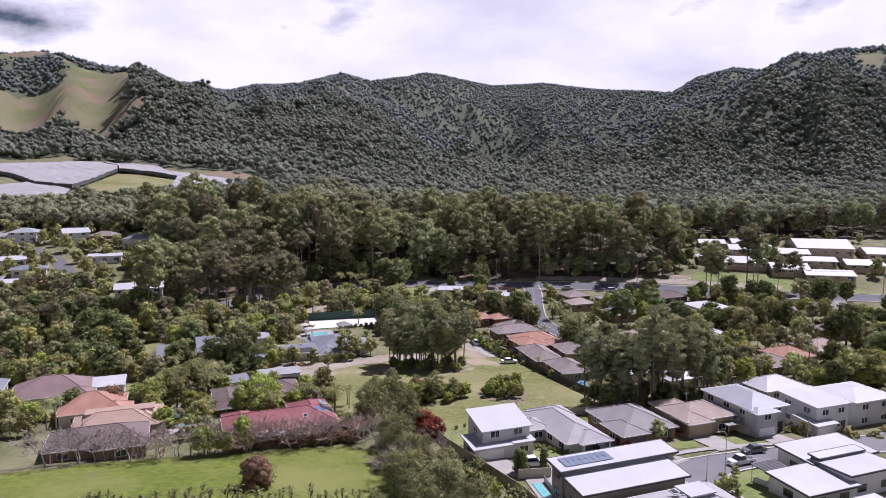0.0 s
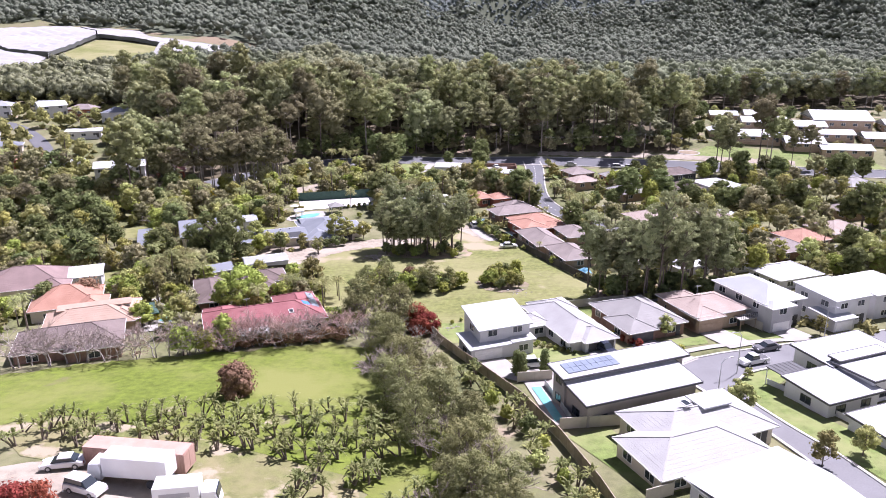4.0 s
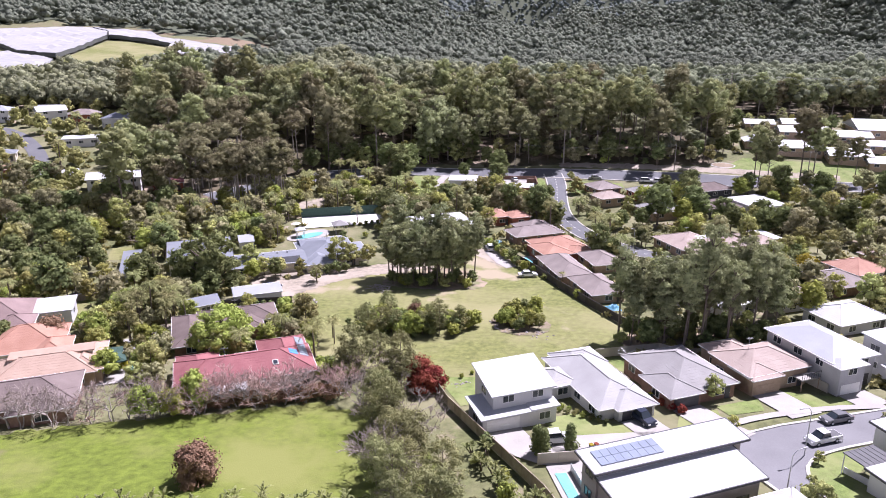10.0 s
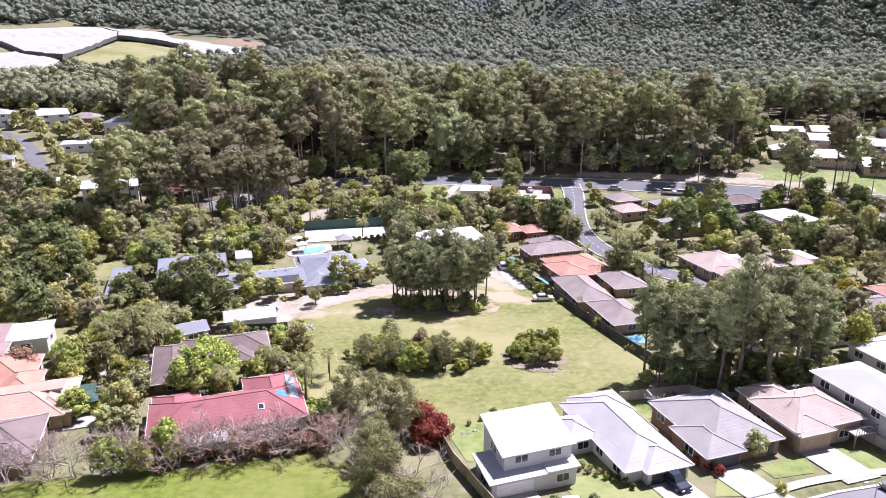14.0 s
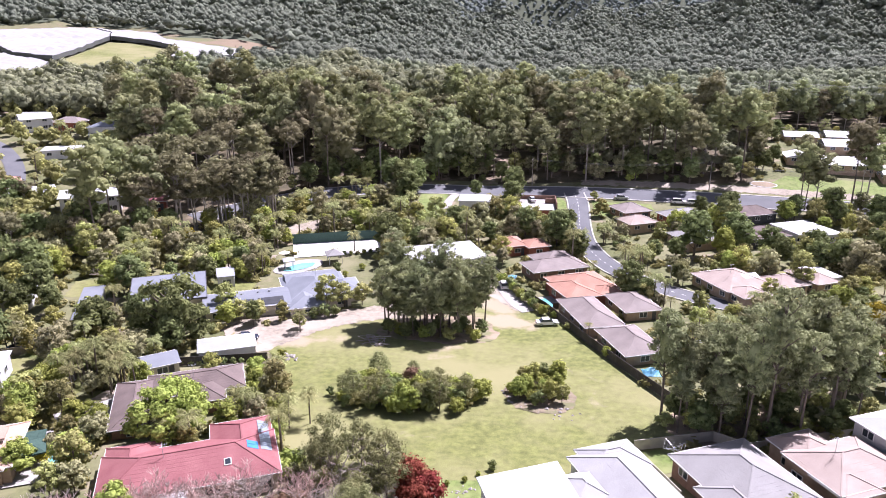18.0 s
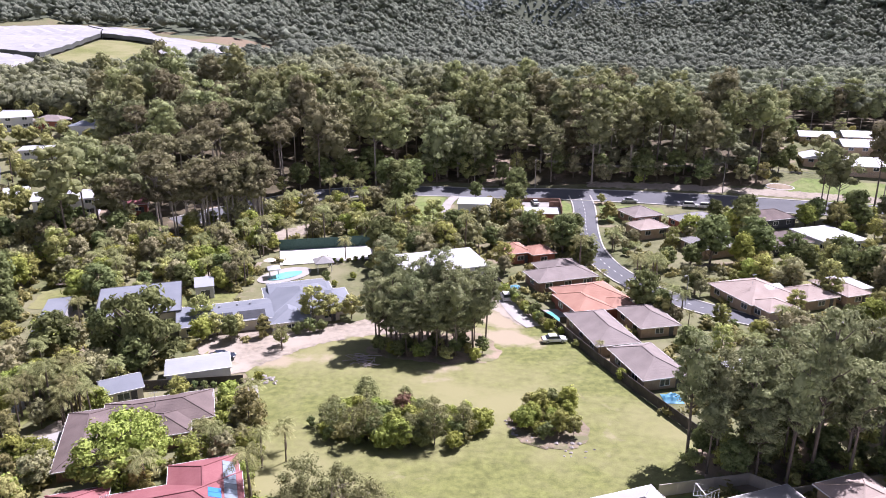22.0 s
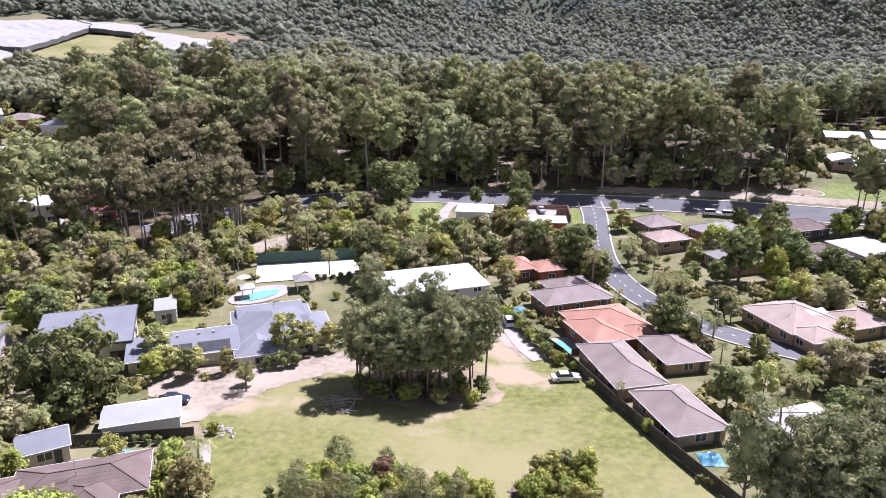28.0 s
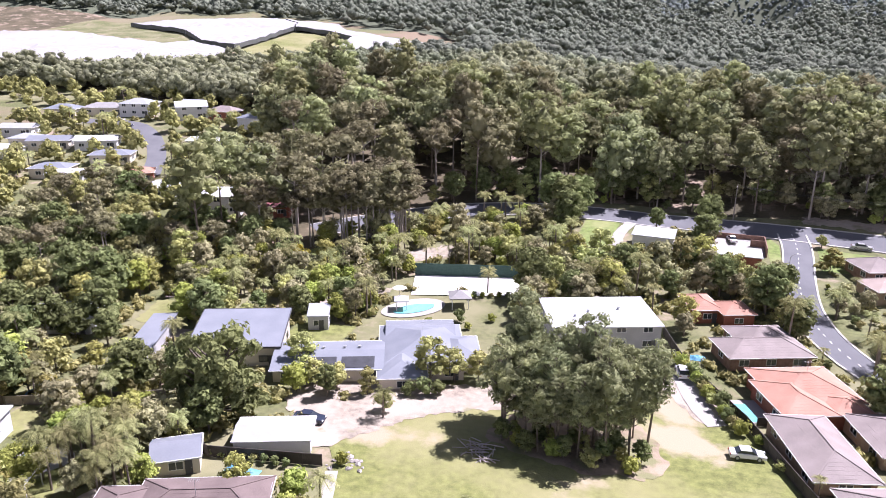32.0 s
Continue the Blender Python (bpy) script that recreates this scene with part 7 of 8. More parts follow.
# ---- vehicles ----
def car(label, x, y, turn, paint, kind="sedan", length=4.7):
    """A car whose nose points along its own x."""
    thing = new("car", None)
    thing.matrix_world = pose(x, y, land(x, y) + 0.16, 0, 0, turn)
    tagged(thing, label, "car", kind="thing")
    k = length / 4.7
    if kind == "sedan":
        low = [(-2.35, 0.45), (-2.3, 0.85), (-1.5, 0.95), (1.0, 0.92), (2.1, 0.78), (2.35, 0.5)]
        cab = [(-1.65, 0.93), (-1.0, 1.4), (0.35, 1.42), (1.15, 0.92)]
    elif kind == "suv":
        low = [(-2.35, 0.45), (-2.35, 1.0), (-1.5, 1.05), (1.0, 1.05), (2.15, 0.95), (2.35, 0.5)]
        cab = [(-2.25, 1.02), (-2.0, 1.72), (0.3, 1.75), (1.1, 1.04)]
    else:
        low = [(-2.35, 0.5), (-2.35, 0.95), (-0.6, 0.98), (1.0, 1.02), (2.15, 0.95), (2.35, 0.5)]
        cab = [(-0.55, 1.0), (-0.35, 1.68), (0.6, 1.68), (1.25, 1.02)]

    def loft(prof, w0, w1, bottom):
        bm = bmesh.new()
        rows = []
        top_z = max(z for _, z in prof)
        for px_, pz in prof:
            w = w0 + (w1 - w0) * ((pz - bottom) / (top_z - bottom) if top_z > bottom else 0)
            rows.append([bm.verts.new((px_ * k, s * w, z)) for s, z in ((-1, bottom), (-1, pz), (1, pz), (1, bottom))])
        for r0, r1 in zip(rows, rows[1:]):
            for i in range(4):
                bm.faces.new((r0[i], r0[(i + 1) % 4], r1[(i + 1) % 4], r1[i]))
        bm.faces.new(rows[0][::-1])
        bm.faces.new(rows[-1])
        bmesh.ops.recalc_face_normals(bm, faces=bm.faces)
        bmesh.ops.bevel(bm, geom=[e for e in bm.edges if e.calc_face_angle(0) > 0.5], offset=0.05, segments=2, affect="EDGES")
        return bm

    part("body", loft(low, 0.9, 0.86, 0.3), paint, thing)
    part("cabin_glass", loft(cab, 0.84, 0.66, cab[0][1] - 0.06), M_GLASS, thing, "dark tinted glasshouse")
    roof_pts = [(cab[1][0] - 0.05, cab[1][1] + 0.01), (cab[2][0] + 0.05, cab[2][1] + 0.01)]
    bm = bmesh.new()
    box(bm, roof_pts[0][0] * k, roof_pts[1][0] * k, -0.67, 0.67, cab[1][1] - 0.03, cab[1][1] + 0.05)
    part("roof", bm, paint, thing)
    if kind == "ute":
        bm = bmesh.new()
        box(bm, -2.2 * k, -0.7 * k, -0.72, 0.72, 0.9, 1.0)
        part("tray", bm, M_DARKTRIM, thing)
    for sx in (-1.42, 1.4):
        for sy in (-1, 1):
            bm = bmesh.new()
            bmesh.ops.create_cone(bm, segments=14, radius1=0.33, radius2=0.33, depth=0.22, cap_ends=True, matrix=Matrix.Translation((sx * k, sy * 0.8, 0.33)) @ Matrix.Rotation(math.pi / 2, 4, "X"))
            wheel = part("tyre", bm, M_BLACKMAT, thing)
            bm = bmesh.new()
            bmesh.ops.create_cone(bm, segments=10, radius1=0.2, radius2=0.2, depth=0.05, cap_ends=True, matrix=Matrix.Translation((sx * k, sy * 0.9, 0.33)) @ Matrix.Rotation(math.pi / 2, 4, "X"))
            part("rim", bm, M_STEEL, wheel)
    for sy in (-0.62, 0.62):
        bm = bmesh.new()
        box(bm, 2.24 * k, 2.36 * k, sy - 0.18, sy + 0.18, 0.6, 0.74)
        part("headlight", bm, M_TRIM, thing)
        bm = bmesh.new()
        box(bm, -2.37 * k, -2.28 * k, sy - 0.16, sy + 0.16, 0.66, 0.82)
        part("tail_light", bm, L_RED, thing)
    return thing


P_WHITE = mat("white_car_paint", (0.7, 0.7, 0.7), (0.78, 0.78, 0.78), 0.5, 0.25, 0.0, spec=0.5)
P_GREY = mat("grey_car_paint", (0.12, 0.12, 0.125), (0.16, 0.16, 0.165), 0.5, 0.25, 0.0, spec=0.5)
P_DARK = mat("dark_blue_car_paint", (0.02, 0.026, 0.045), (0.035, 0.042, 0.065), 0.5, 0.22, 0.0, spec=0.5)
P_SILVER = mat("silver_car_paint", (0.42, 0.43, 0.44), (0.5, 0.5, 0.52), 0.5, 0.3, 0.0, metal=0.4)
car("white sedan parked on the dry field", 17.3, 177.6, 8, P_WHITE)
car("white utility parked at the kerb", 50.2, 99.0, 200, P_WHITE, "ute", 5.2)
car("grey sedan parked at the kerb", 55.0, 105.0, 197, P_GREY)
car("black wagon on a concrete driveway", 27.2, 104.3, -62, P_DARK, "suv", 4.4)
car("white hatchback beside clipped trees", 14.2, 98.0, 10, P_WHITE, "suv", 3.9)
car("white four-wheel drive in the gravel yard", -38.6, 58.4, -20, P_WHITE, "suv", 4.6)
car("white sedan beside a shipping container", -43.5, 63.4, 190, P_WHITE)
car("dark blue sedan beside the long shed", -42.4, 166.2, 5, P_DARK)
car("dark sedan parked in the side street", 31.2, 233.5, 95, P_DARK)
for x, y, t_, p_ in ((69.2, 273.4, -9, P_WHITE), (73.9, 272.6, -9, P_WHITE), (51.1, 277.6, -4, P_SILVER)):
    car("car parked beside the main road", x, y, t_, p_, "suv" if p_ is P_WHITE else "sedan")
for x, y, t_, p_ in ((74, 189, 30, P_SILVER), (83, 186.5, 150, P_WHITE), (-203, 320, 10, P_DARK), (-212, 326, 10, P_SILVER), (21, 276.5, 100, P_WHITE)):
    car("car standing on a driveway", x, y, t_, p_)
car("small white van at the old slab", 9.0, 201.6, 100, P_WHITE, "suv", 4.0)


def truck(label, x, y, turn, box_len, box_w, box_h):
    thing = new("truck", None)
    thing.matrix_world = pose(x, y, land(x, y) + 0.1, 0, 0, turn)
    tagged(thing, label, "truck", kind="thing")
    bm = bmesh.new()
    box(bm, -box_len / 2, box_len / 2, -box_w / 2, box_w / 2, 1.15, 1.15 + box_h)
    bmesh.ops.bevel(bm, geom=bm.edges[:], offset=0.05, segments=1, affect="EDGES")
    body = part("cargo_box", bm, P_WHITE, thing)
    bm = bmesh.new()
    box(bm, -box_len * 0.36, box_len * 0.3, -box_w / 2 - 0.02, -box_w / 2 - 0.005, 2.2, 2.75)
    part("sign_bar", bm, M_GREYWALL, body, "grey lettering reduced to a bar")
    bm = bmesh.new()
    box(bm, -box_len / 2, box_len / 2 + 1.8, -0.5, 0.5, 0.75, 1.1)
    part("chassis", bm, M_DARKTRIM, thing)
    bm = bmesh.new()
    v = box(bm, box_len / 2 + 0.15, box_len / 2 + 2.0, -1.1, 1.1, 0.6, 2.6)
    for q in v[4:]:
        if q.co.x > box_len / 2 + 1:
            q.co.x -= 0.45
    bmesh.ops.bevel(bm, geom=bm.edges[:], offset=0.08, segments=2, affect="EDGES")
    cab = part("cab", bm, P_WHITE, thing)
    bm = bmesh.new()
    v = box(bm, box_len / 2 + 1.3, box_len / 2 + 1.86, -0.95, 0.95, 1.65, 2.4)
    for q in v[4:]:
        if q.co.x > box_len / 2 + 1.5:
            q.co.x -= 0.14
    part("windscreen", bm, M_GLASS, cab)
    for wx in (-box_len / 2 + 1.0, -box_len / 2 + 2.0, box_len / 2 + 1.1):
        for sy in (-1, 1):
            bm = bmesh.new()
            bmesh.ops.create_cone(bm, segments=14, radius1=0.48, radius2=0.48, depth=0.3, cap_ends=True, matrix=Matrix.Translation((wx, sy * 1.0, 0.48)) @ Matrix.Rotation(math.pi / 2, 4, "X"))
            part("tyre", bm, M_BLACKMAT, thing)


truck("long white removal truck in the gravel yard", -33.6, 60.6, 173, 7.4, 2.4, 2.4)
truck("short white box truck in the gravel yard", -27.8, 56.2, 8, 4.6, 2.3, 2.3)
thing = new("shipping_container", None)
thing.matrix_world = pose(-35.2, 64.2, land(-35.2, 64.2), 0, 0, -8)
tagged(thing, "faded salmon corrugated shipping container", "container", kind="thing")
M_RUST = mat("orange_container_paint", (0.38, 0.235, 0.185), (0.52, 0.345, 0.28), 0.6, 0.7, 0.3)
bm = bmesh.new()
box(bm, -6.05, 6.05, -1.22, 1.22, 0.1, 2.6)
body = part("body", bm, M_RUST, thing)
for i in range(38):
    for sy in (-1, 1):
        bm = bmesh.new()
        x = -6.0 + i * 0.325
        box(bm, x, x + 0.16, min(sy * 1.22, sy * 1.26), max(sy * 1.22, sy * 1.26), 0.2, 2.5)
        part("corrugation", bm, M_RUST, body)
for sy in (-0.62, 0.62):
    bm = bmesh.new()
    box(bm, 6.1, 6.16, sy - 0.58, sy + 0.58, 0.2, 2.5)
    part("door", bm, M_RUST, thing)
for x, y, s in ((-43.6, 53.8, 0.8), (-41.6, 54.8, 0.7), (-45, 55.6, 0.62)):
    spot(REDTREE, x, y, s)
# garden trees along the back of the school
for i in range(22):
    spot((BROAD, GREY, OLIVE, BROAD, SHRUB)[i % 5], 118 + 4.6 * i + 2 * math.sin(i * 2.3), 352 - 0.45 * i + 5 * math.sin(i * 1.9), 0.62 + 0.16 * math.sin(i * 3.1))

# ---- crop nets on the hill ----
def net(label, poly, tall=4.0):
    thing = new("crop_net", None)
    cx, cy = sum(p[0] for p in poly) / len(poly), sum(p[1] for p in poly) / len(poly)
    thing.location = (cx, cy, land(cx, cy))
    o = thing.location
    tagged(thing, label, "crop net", "white crop nets", "thing")
    bm = bmesh.new()
    bm.faces.new([bm.verts.new((x, y, 0)) for x, y in poly])
    bmesh.ops.triangulate(bm, faces=bm.faces[:])
    for axis in (0, 1):
        vs = [v.co[axis] for v in bm.verts]
        k = math.ceil(min(vs) / 8) * 8
        while k < max(vs):
            co, no = [0, 0, 0], [0, 0, 0]
            co[axis], no[axis] = k, 1
            bmesh.ops.bisect_plane(bm, geom=bm.verts[:] + bm.edges[:] + bm.faces[:], plane_co=co, plane_no=no)
            k += 8
    bm.normal_update()
    for f in bm.faces:
        if f.normal.z < 0:
            f.normal_flip()
    for v in bm.verts:
        x, y = v.co.x, v.co.y
        v.co = Vector((x - o.x, y - o.y, land(x, y) + tall - o.z + 0.5 * math.sin(x * 0.39) * math.sin(y * 0.39) + 1.2 * noise.noise((x * 0.02, y * 0.02, 0))))
    edges = [e for e in bm.edges if e.is_boundary]
    lower = bmesh.ops.extrude_edge_only(bm, edges=edges)["geom"]
    top_faces = [f for f in bm.faces if abs(f.normal.z) > 0.3]
    for v in lower:
        if isinstance(v, bmesh.types.BMVert):
            v.co.z -= tall * 0.75
    bm.normal_update()
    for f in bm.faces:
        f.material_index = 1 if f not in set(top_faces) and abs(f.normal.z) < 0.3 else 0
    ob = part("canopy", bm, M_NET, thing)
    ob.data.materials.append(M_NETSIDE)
    for x, y in poly[::2]:
        bm = bmesh.new()
        beam(bm, (x - o.x, y - o.y, land(x, y) - o.z - 0.3), (x - o.x, y - o.y, land(x, y) - o.z + tall), 0.2, 0.2)
        part("pole", bm, M_STEEL, thing)


net("white netting stretched over hillside crops", [(-470, 392), (-372, 405), (-300, 420), (-252, 428), (-247, 434), (-262, 482), (-309, 512), (-322, 496), (-395, 512), (-480, 520)])
net("white netting stretched over hillside crops", [(-350, 560), (-306, 518), (-272, 504), (-283, 603), (-300, 640), (-327, 668), (-372, 640), (-420, 585)])
net("white netting strip along the hill crest", [(-327, 670), (-300, 642), (-283, 606), (-262, 600), (-221, 576), (-203, 508), (-166, 570), (-148, 593), (-199, 582), (-239, 606), (-262, 640)])
draped("lawn", [(-281, 600), (-262, 598), (-222, 573), (-204, 506), (-208, 484), (-238, 452), (-246, 440), (-260, 484), (-271, 506)], M_FIELD, 0.3, "grassy slope enclosed by crop nets", "field", step=20.0)


# ---- small things in the gardens ----
def shelter(name, label, category, x, y, z, w, d, turn, m, rise=0.15):
    """A flat roof on four posts; z is the roof's height over the ground."""
    thing = new(name, None)
    thing.matrix_world = pose(x, y, land(x, y), 0, 0, turn)
    tagged(thing, label, category, kind="thing")
    bm = bmesh.new()
    v = box(bm, -w / 2, w / 2, -d / 2, d / 2, z, z + 0.12)
    for q in v:
        if q.co.y > 0:
            q.co.z += rise
    sheet = part("roof", bm, m, thing)
    n = int(w / 0.8)
    for i in range(n + 1):
        bm = bmesh.new()
        a = -w / 2 + w * i / n
        beam(bm, (a, -d / 2, z + 0.14), (a, d / 2, z + 0.14 + rise), 0.05, 0.05)
        part("roof_rib", bm, m, sheet)
    for sx in (-1, 1):
        for sy in (-1, 1):
            bm = bmesh.new()
            box(bm, sx * (w / 2 - 0.2) - 0.05, sx * (w / 2 - 0.2) + 0.05, sy * (d / 2 - 0.2) - 0.05, sy * (d / 2 - 0.2) + 0.05, -0.3, z + 0.05)
            part("post", bm, M_TRIM, thing)


shelter("patio_awning", "white patio awning on posts beside a red roofed house", "awning", -33.8, 108.6, 2.3, 5.6, 2.6, 21, R_WHITE)
shelter("pergola", "pale patio roof on posts beside a brown roofed house", "pergola", -37.7, 144.6, 2.7, 3.4, 3.6, 21, R_PALE)
shelter("pergola", "white patio roof beside an orange roofed house", "pergola", -66, 138.5, 2.6, 4.5, 4.0, 21, R_WHITE)
shelter("shade_sail", "teal shade roof beside a pink roofed house", "shade roof", -58.6, 123, 2.2, 3.6, 3.2, 21, M_MESH)


shelter("porch", "open porch with a flat charcoal roof on posts", "porch", 51.5, 89.8, 2.9, 5.0, 4.6, 21, M_DARKTRIM, 0.0)


def tarp(label, x, y, w, d, h, m):
    """A crumpled sheet thrown over a heap."""
    n = 9
    verts = [(x + w * (i / n - 0.5), y + d * (j / n - 0.5), 0) for j in range(n + 1) for i in range(n + 1)]
    verts = [(a, b, land(a, b) + 0.08 + h * max(0.0, 1 - (2 * (a - x) / w) ** 2) * max(0.0, 1 - (2 * (b - y) / d) ** 2) * (0.8 + 0.8 * noise.noise((a * 1.4, b * 1.4, 2)))) for a, b, _ in verts]
    faces = [(j * (n + 1) + i, j * (n + 1) + i + 1, (j + 1) * (n + 1) + i + 1, (j + 1) * (n + 1) + i) for j in range(n) for i in range(n)]
    tagged(mesh_object("tarpaulin", verts, faces, m, None, False), label, "tarpaulin", kind="thing")


M_TARP = mat("blue_tarpaulin", (0.06, 0.2, 0.32), (0.14, 0.36, 0.48), 0.8, 0.5, 0.4, 3.0)
tarp("crumpled blue tarpaulin behind a brown roofed house", -44.1, 151.3, 4.6, 2.6, 0.7, M_TARP)
tarp("blue tarpaulin over a heap beside a dark fence", 33.4, 154.6, 3.0, 3.2, 0.9, M_TARP)
tarp("teal tarpaulin in a narrow back yard", 11.8, 209.5, 2.6, 2.2, 0.6, M_TARP)


def rocks(label, x, y, spread, n, size, m):
    pr = np.random.default_rng(int(abs(x * 7 + y)))
    thing = new("rock_pile", None)
    thing.location = (x, y, land(x, y))
    tagged(thing, label, "rock pile", kind="thing")
    for i in range(n):
        v, f = ICO1
        a, b = pr.normal(size=2) * spread
        s = size * (0.5 + pr.random())
        vv = v * (1 + 0.2 * pr.normal(size=(len(v), 1))) * s * np.array([1.2, 1.0, 0.7]) + (a, b, land(x + a, y + b) - land(x, y) + s * 0.3)
        mesh_object("stone", vv.tolist(), f.tolist(), m, thing)


rocks("heap of pale rubble at the end of a path", -32.5, 158.3, 1.1, 26, 0.3, M_TAUPE)
rocks("scattered stones round the mulch bed", 8.6, 143.5, 1.5, 24, 0.26, M_TAUPE)
rocks("pale stones edging the mulch bed", 15.6, 138.6, 1.3, 16, 0.24, M_TAUPE)
rocks("pale stones beside the paddock fence", 1.0, 116.8, 1.3, 12, 0.22, M_TAUPE)

thing = new("log_pile", None)
thing.location = (-17.4, 166.6, land(-17.4, 166.6))
tagged(thing, "pile of grey cut branches under the pines", "log pile", kind="thing")
pr = np.random.default_rng(77)
for i in range(30):
    h = Heap()
    a, c = pr.random() * 3.14, pr.normal(size=2) * np.array([1.6, 0.9])
    d = np.array([math.cos(a), math.sin(a), 0.15 * pr.normal()]) * (0.8 + 1.2 * pr.random())
    z = 0.15 + 0.5 * pr.random()
    tube(h, [np.array([*c, z]) - d, np.array([*c, z + 0.05]), np.array([*c, z]) + d], [0.08, 0.07, 0.05], 5)
    ob = new("log", h.mesh("log", M_PALEWOOD))
    ob.parent = thing

thing = new("rotary_clothes_line", None)
thing.location = (29.7, 125.9, land(29.7, 125.9))
tagged(thing, "galvanised rotary clothes line on a back lawn", "clothes line", kind="thing")
bm = bmesh.new()
beam(bm, (0, 0, -0.2), (0, 0, 2.0), 0.07, 0.07)
part("pole", bm, M_STEEL, thing)
for i in range(4):
    a = i * math.pi / 2 + 0.4
    e0, e1 = (1.9 * math.cos(a), 1.9 * math.sin(a), 2.15), (1.9 * math.cos(a + math.pi / 2), 1.9 * math.sin(a + math.pi / 2), 2.15)
    bm = bmesh.new()
    beam(bm, (0, 0, 1.7), e0, 0.04, 0.04)
    arm = part("arm", bm, M_STEEL, thing)
    for k in (0.45, 0.7, 1.0):
        bm = bmesh.new()
        beam(bm, (e0[0] * k, e0[1] * k, 1.7 + 0.45 * k), (e1[0] * k, e1[1] * k, 1.7 + 0.45 * k), 0.015, 0.015)
        part("line", bm, M_STEEL, arm)

# ---- power poles and wires along the main road ----
POLES = [(22, 291.5), (82, 284.2), (128, 275), (176, 264.5)]
tops = []
for x, y in POLES:
    thing = new("power_pole", None)
    thing.matrix_world = pose(x, y, land(x, y), 0, 0, -12)
    tagged(thing, "weathered timber power pole beside the main road", "power pole", kind="thing")
    h = Heap()
    tube(h, [(0, 0, -0.5), (0, 0, 5), (0, 0, 10.5)], [0.18, 0.16, 0.12], 8)
    ob = new("pole", h.mesh("pole", M_PALEBARK))
    ob.parent = thing
    bm = bmesh.new()
    box(bm, -0.06, 0.06, -1.2, 1.2, 9.7, 9.85)
    arm = part("crossarm", bm, M_FENCE, thing)
    for k in (-1.1, -0.4, 0.4, 1.1):
        bm = bmesh.new()
        bmesh.ops.create_cone(bm, segments=6, radius1=0.06, radius2=0.04, depth=0.18, cap_ends=True, matrix=Matrix.Translation((0, k, 9.94)))
        part("insulator", bm, M_TRIM, arm)
    tops.append((x, y, land(x, y) + 10.0))
for (x0, y0, z0), (x1, y1, z1) in zip(tops, tops[1:]):
    for k in (-1.1, 0.4, 1.1):
        h = Heap()
        pts = [(x0 + (x1 - x0) * i / 10 + 0.2 * k, y0 + (y1 - y0) * i / 10 + k, z0 + (z1 - z0) * i / 10 - 1.6 * (1 - (i / 5 - 1) ** 2)) for i in range(11)]
        tube(h, pts, [0.02] * 11, 3)
        tagged(new("power_line", h.mesh("power_line", M_DARKTRIM)), "black overhead wire between power poles", "power line", kind="thing")

# ---- tall power line in the cleared strip behind the near forest ----
tops = []
for x, y in ((38, 394), (131, 370), (232, 350)):
    thing = new("power_pole", None)
    thing.matrix_world = pose(x, y, land(x, y), 0, 0, -12)
    tagged(thing, "tall timber power pole standing behind the forest", "power pole", kind="thing")
    h = Heap()
    tube(h, [(0, 0, -0.5), (0, 0, 10), (0, 0, 22)], [0.3, 0.26, 0.18], 8)
    ob = new("pole", h.mesh("pole", M_PALEBARK))
    ob.parent = thing
    for z in (18.4, 21.2):
        bm = bmesh.new()
        box(bm, -0.1, 0.1, -2.2, 2.2, z, z + 0.25)
        part("crossarm", bm, M_FENCE, thing)
    tops.append((x, y, land(x, y)))
for (x0, y0, z0), (x1, y1, z1) in zip(tops, tops[1:]):
    for k, up in ((-2.0, 21.5), (0.0, 21.5), (2.0, 21.5), (-2.0, 18.7), (2.0, 18.7)):
        h = Heap()
        tube(h, [(x0 + (x1 - x0) * i / 12 + 0.2 * k, y0 + (y1 - y0) * i / 12 + k, z0 + (z1 - z0) * i / 12 + up - 2.4 * (1 - (i / 6 - 1) ** 2)) for i in range(13)], [0.016] * 13, 3)
        tagged(new("power_line", h.mesh("power_line", M_GREYWALL)), "grey overhead wire strung behind the forest", "power line", kind="thing")

# ---- roof lights and balcony ----
def roof_light(parent, x, y, z, w, d, tilt, turn, label):
    m = pose(x, y, z, tilt, 0, turn)
    bm = bmesh.new()
    box(bm, -w / 2, w / 2, -d / 2, d / 2, -0.05, 0.12)
    bmesh.ops.transform(bm, matrix=m, verts=bm.verts)
    sky_light = part("skylight", bm, M_TRIM, parent, label)
    bm = bmesh.new()
    box(bm, -w / 2 + 0.1, w / 2 - 0.1, -d / 2 + 0.1, d / 2 - 0.1, 0.1, 0.15)
    bmesh.ops.transform(bm, matrix=m, verts=bm.verts)
    part("pane", bm, M_GLASS, sky_light)


bm = bmesh.new()
box(bm, 2.6, 6.4, -8.0, -6.1, 2.2, 2.4)
deck = part("balcony", bm, M_CONCRETE, pink_house)
for i in range(9):
    bm = bmesh.new()
    box(bm, 2.65 + i * 0.46, 2.7 + i * 0.46, -7.98, -7.93, 2.4, 3.4)
    part("baluster", bm, M_DARKTRIM, deck)
bm = bmesh.new()
box(bm, 2.6, 6.4, -8.0, -7.92, 3.4, 3.47)
part("handrail", bm, M_DARKTRIM, deck)
for a in (2.7, 6.25):
    bm = bmesh.new()
    box(bm, a, a + 0.14, -7.95, -7.8, -0.6, 2.2)
    part("post", bm, M_TANBRICK, deck)
bm = bmesh.new()
box(bm, 2.0, 6.4, 1.0, 4.6, 4.55, 4.75)
bmesh.ops.transform(bm, matrix=Matrix.Identity(4), verts=bm.verts)
part("flat_roof_section", bm, R_WHITE, hip_house, "flat white metal roof section")
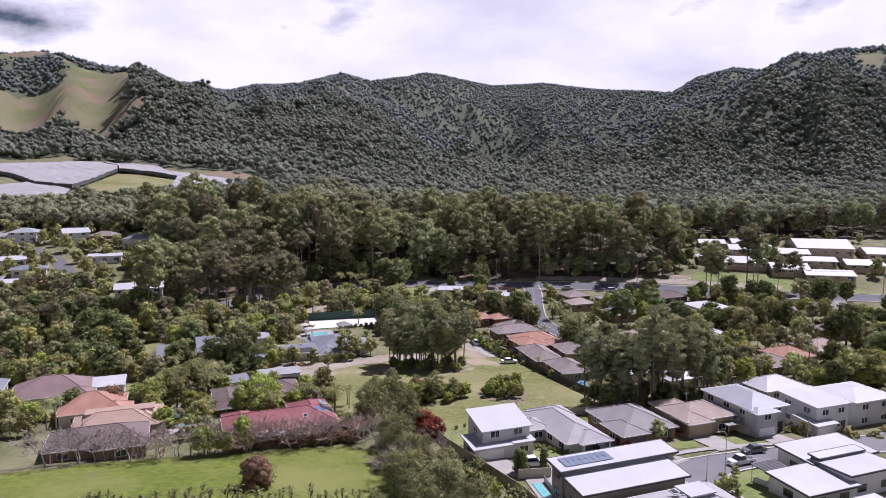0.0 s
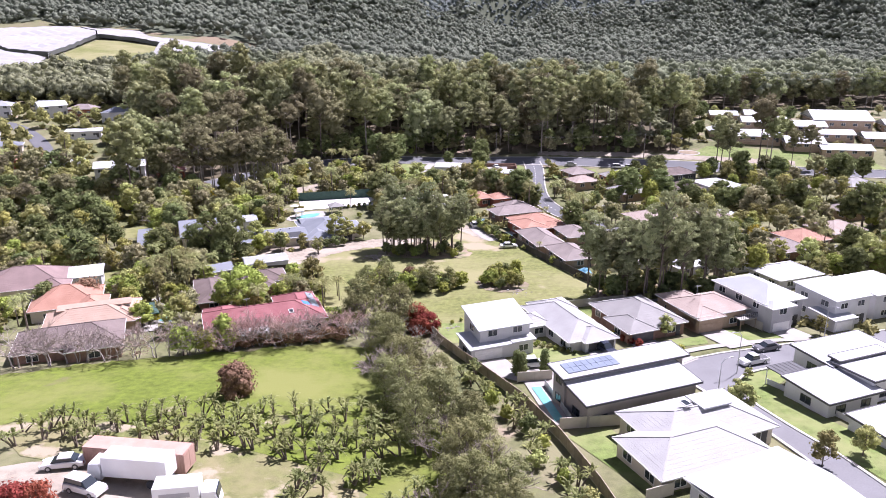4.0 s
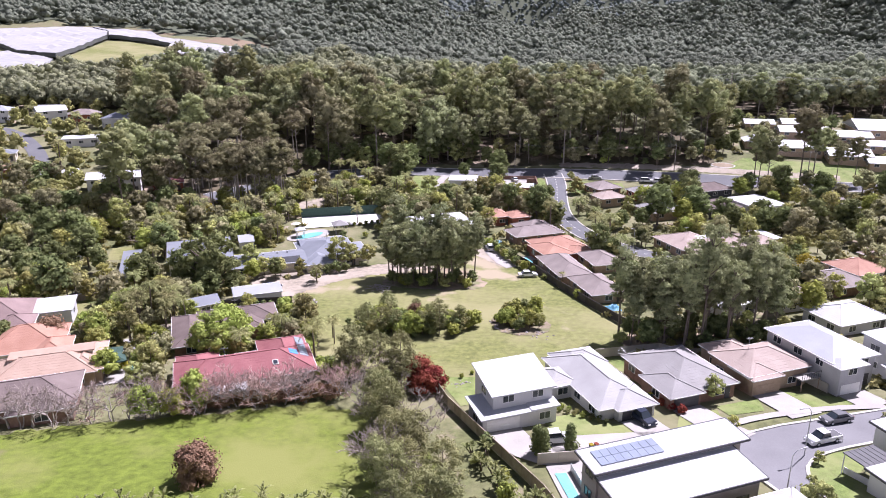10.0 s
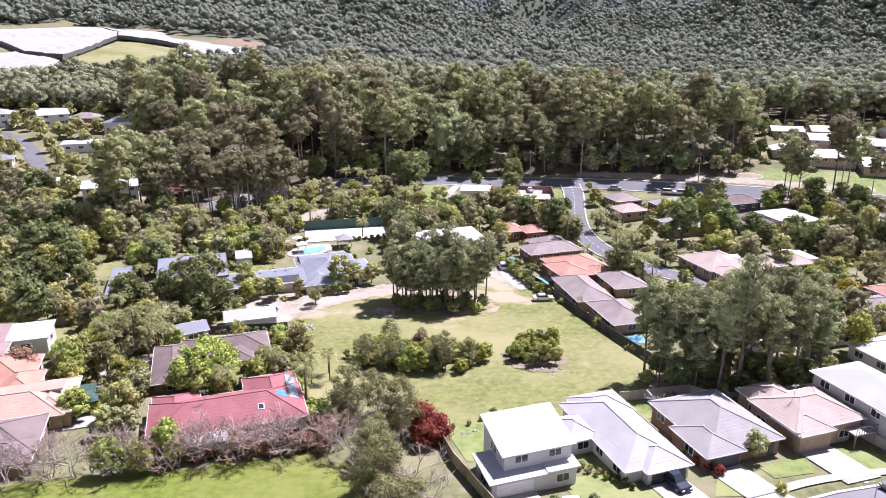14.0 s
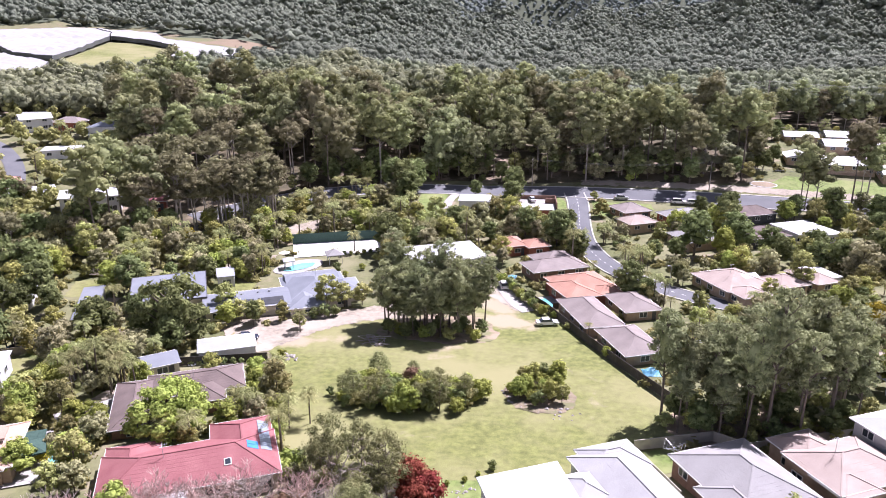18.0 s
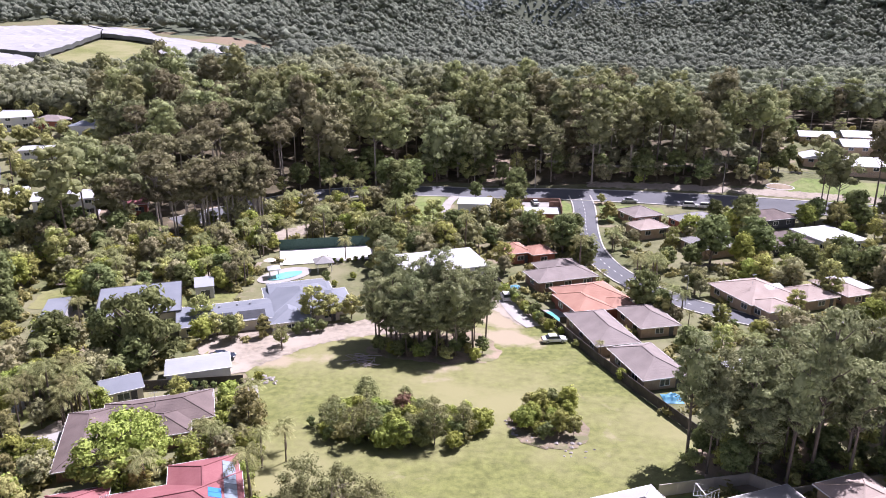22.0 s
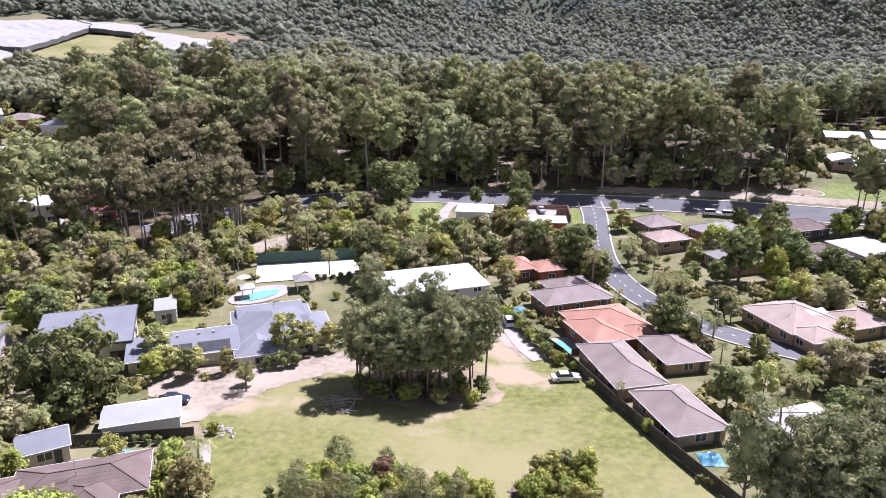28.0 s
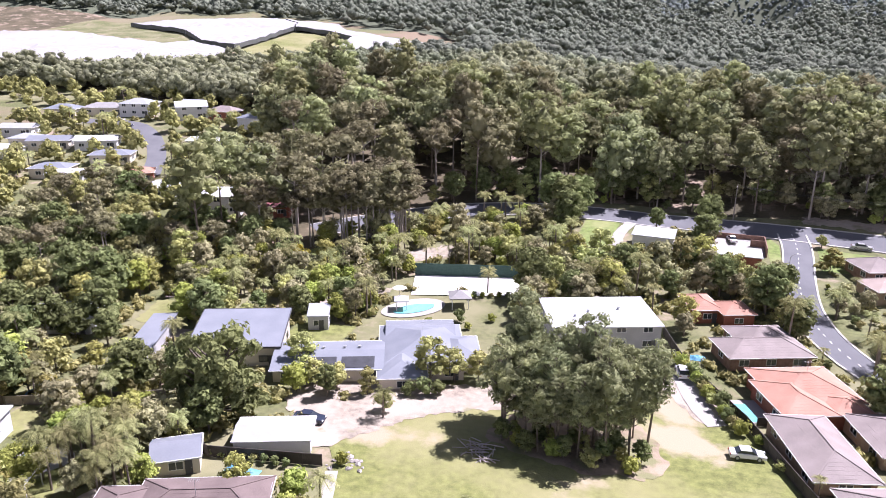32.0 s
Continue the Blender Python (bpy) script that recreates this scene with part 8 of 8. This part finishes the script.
roof_light(hip_house, 0.4, 2.6, 5.0, 1.0, 1.4, 0, 0, "white roof light")
roof_light(red_house, 4.6, -4.6, 2.7 + 2.65 * 0.42, 0.9, 1.0, 22.8, 0, "white roof light")
roof_light(pink_house, 2.5, -3.9, 3.6 + 1.9 * 0.42, 1.1, 1.3, 22.8, 0, "dark glazed roof light")

# ---- street lamps and aerials ----
for x, y, t_ in ((46.0, 95.2, 200), (38.6, 84.0, 20), (66.5, 108.4, 290), (31.2, 252, 0), (47.8, 199.5, 230)):
    thing = new("street_lamp", None)
    thing.matrix_world = pose(x, y, land(x, y), 0, 0, t_)
    tagged(thing, "slim grey street lamp on a grass verge", "street lamp", kind="thing")
    h = Heap()
    tube(h, [(0, 0, -0.4), (0, 0, 3.5), (0, 0, 6.6), (0.5, 0, 7.2), (1.5, 0, 7.35)], [0.08, 0.07, 0.055, 0.045, 0.04], 7)
    ob = new("pole", h.mesh("pole", M_STEEL))
    ob.parent = thing
    bm = bmesh.new()
    box(bm, 1.4, 2.0, -0.12, 0.12, 7.28, 7.42)
    bmesh.ops.bevel(bm, geom=bm.edges[:], offset=0.03, segments=1, affect="EDGES")
    part("lamp_head", bm, M_GREYWALL, thing)


def aerial(parent, x, y, z):
    bm = bmesh.new()
    beam(bm, (x, y, z), (x, y, z + 2.2), 0.05, 0.05)
    mast = part("aerial_mast", bm, M_STEEL, parent)
    bm = bmesh.new()
    beam(bm, (x - 0.6, y, z + 2.1), (x + 0.6, y, z + 2.1), 0.03, 0.03)
    for i in range(6):
        a = x - 0.55 + i * 0.22
        beam(bm, (a, y - 0.35, z + 2.12), (a, y + 0.35, z + 2.12), 0.02, 0.02)
    part("aerial", bm, M_STEEL, mast)


for roofed, x, y, z in ((red_house, -3, -2.5, 4.4), (brown_house, 2, 3, 3.7), (orange_house, 1, 2, 4.6), (pinkroof, -2, 1, 4.9), (pink_house, -2, -1, 5.2), (main_house, -1, 1, 4.8)):
    aerial(roofed, x, y, z)


def bin_(x, y, turn, lid):
    thing = new("wheelie_bin", None)
    thing.matrix_world = pose(x, y, land(x, y) + 0.17, 0, 0, turn)
    tagged(thing, "dark green wheelie bin with a coloured lid", "bin", kind="thing")
    bm = bmesh.new()
    v = box(bm, -0.24, 0.24, -0.28, 0.28, 0.05, 0.95)
    for q in v[:4]:
        q.co.x *= 0.8
        q.co.y *= 0.8
    part("body", bm, M_MESH, thing)
    bm = bmesh.new()
    box(bm, -0.26, 0.26, -0.3, 0.32, 0.95, 1.03)
    part("lid", bm, lid, thing)
    for sx in (-0.22, 0.22):
        bm = bmesh.new()
        bmesh.ops.create_cone(bm, segments=10, radius1=0.1, radius2=0.1, depth=0.05, cap_ends=True, matrix=Matrix.Translation((sx, 0.26, 0.1)) @ Matrix.Rotation(math.pi / 2, 4, "Y"))
        part("wheel", bm, M_BLACKMAT, thing)


for x, y, t_, m in ((18.4, 95.6, 20, L_YELLOW), (19.1, 95.8, 20, L_RED), (30.2, 111.6, 20, L_YELLOW), (49.5, 118.6, 20, L_RED), (63.5, 116.6, 20, L_YELLOW)):
    bin_(x, y, t_, m)
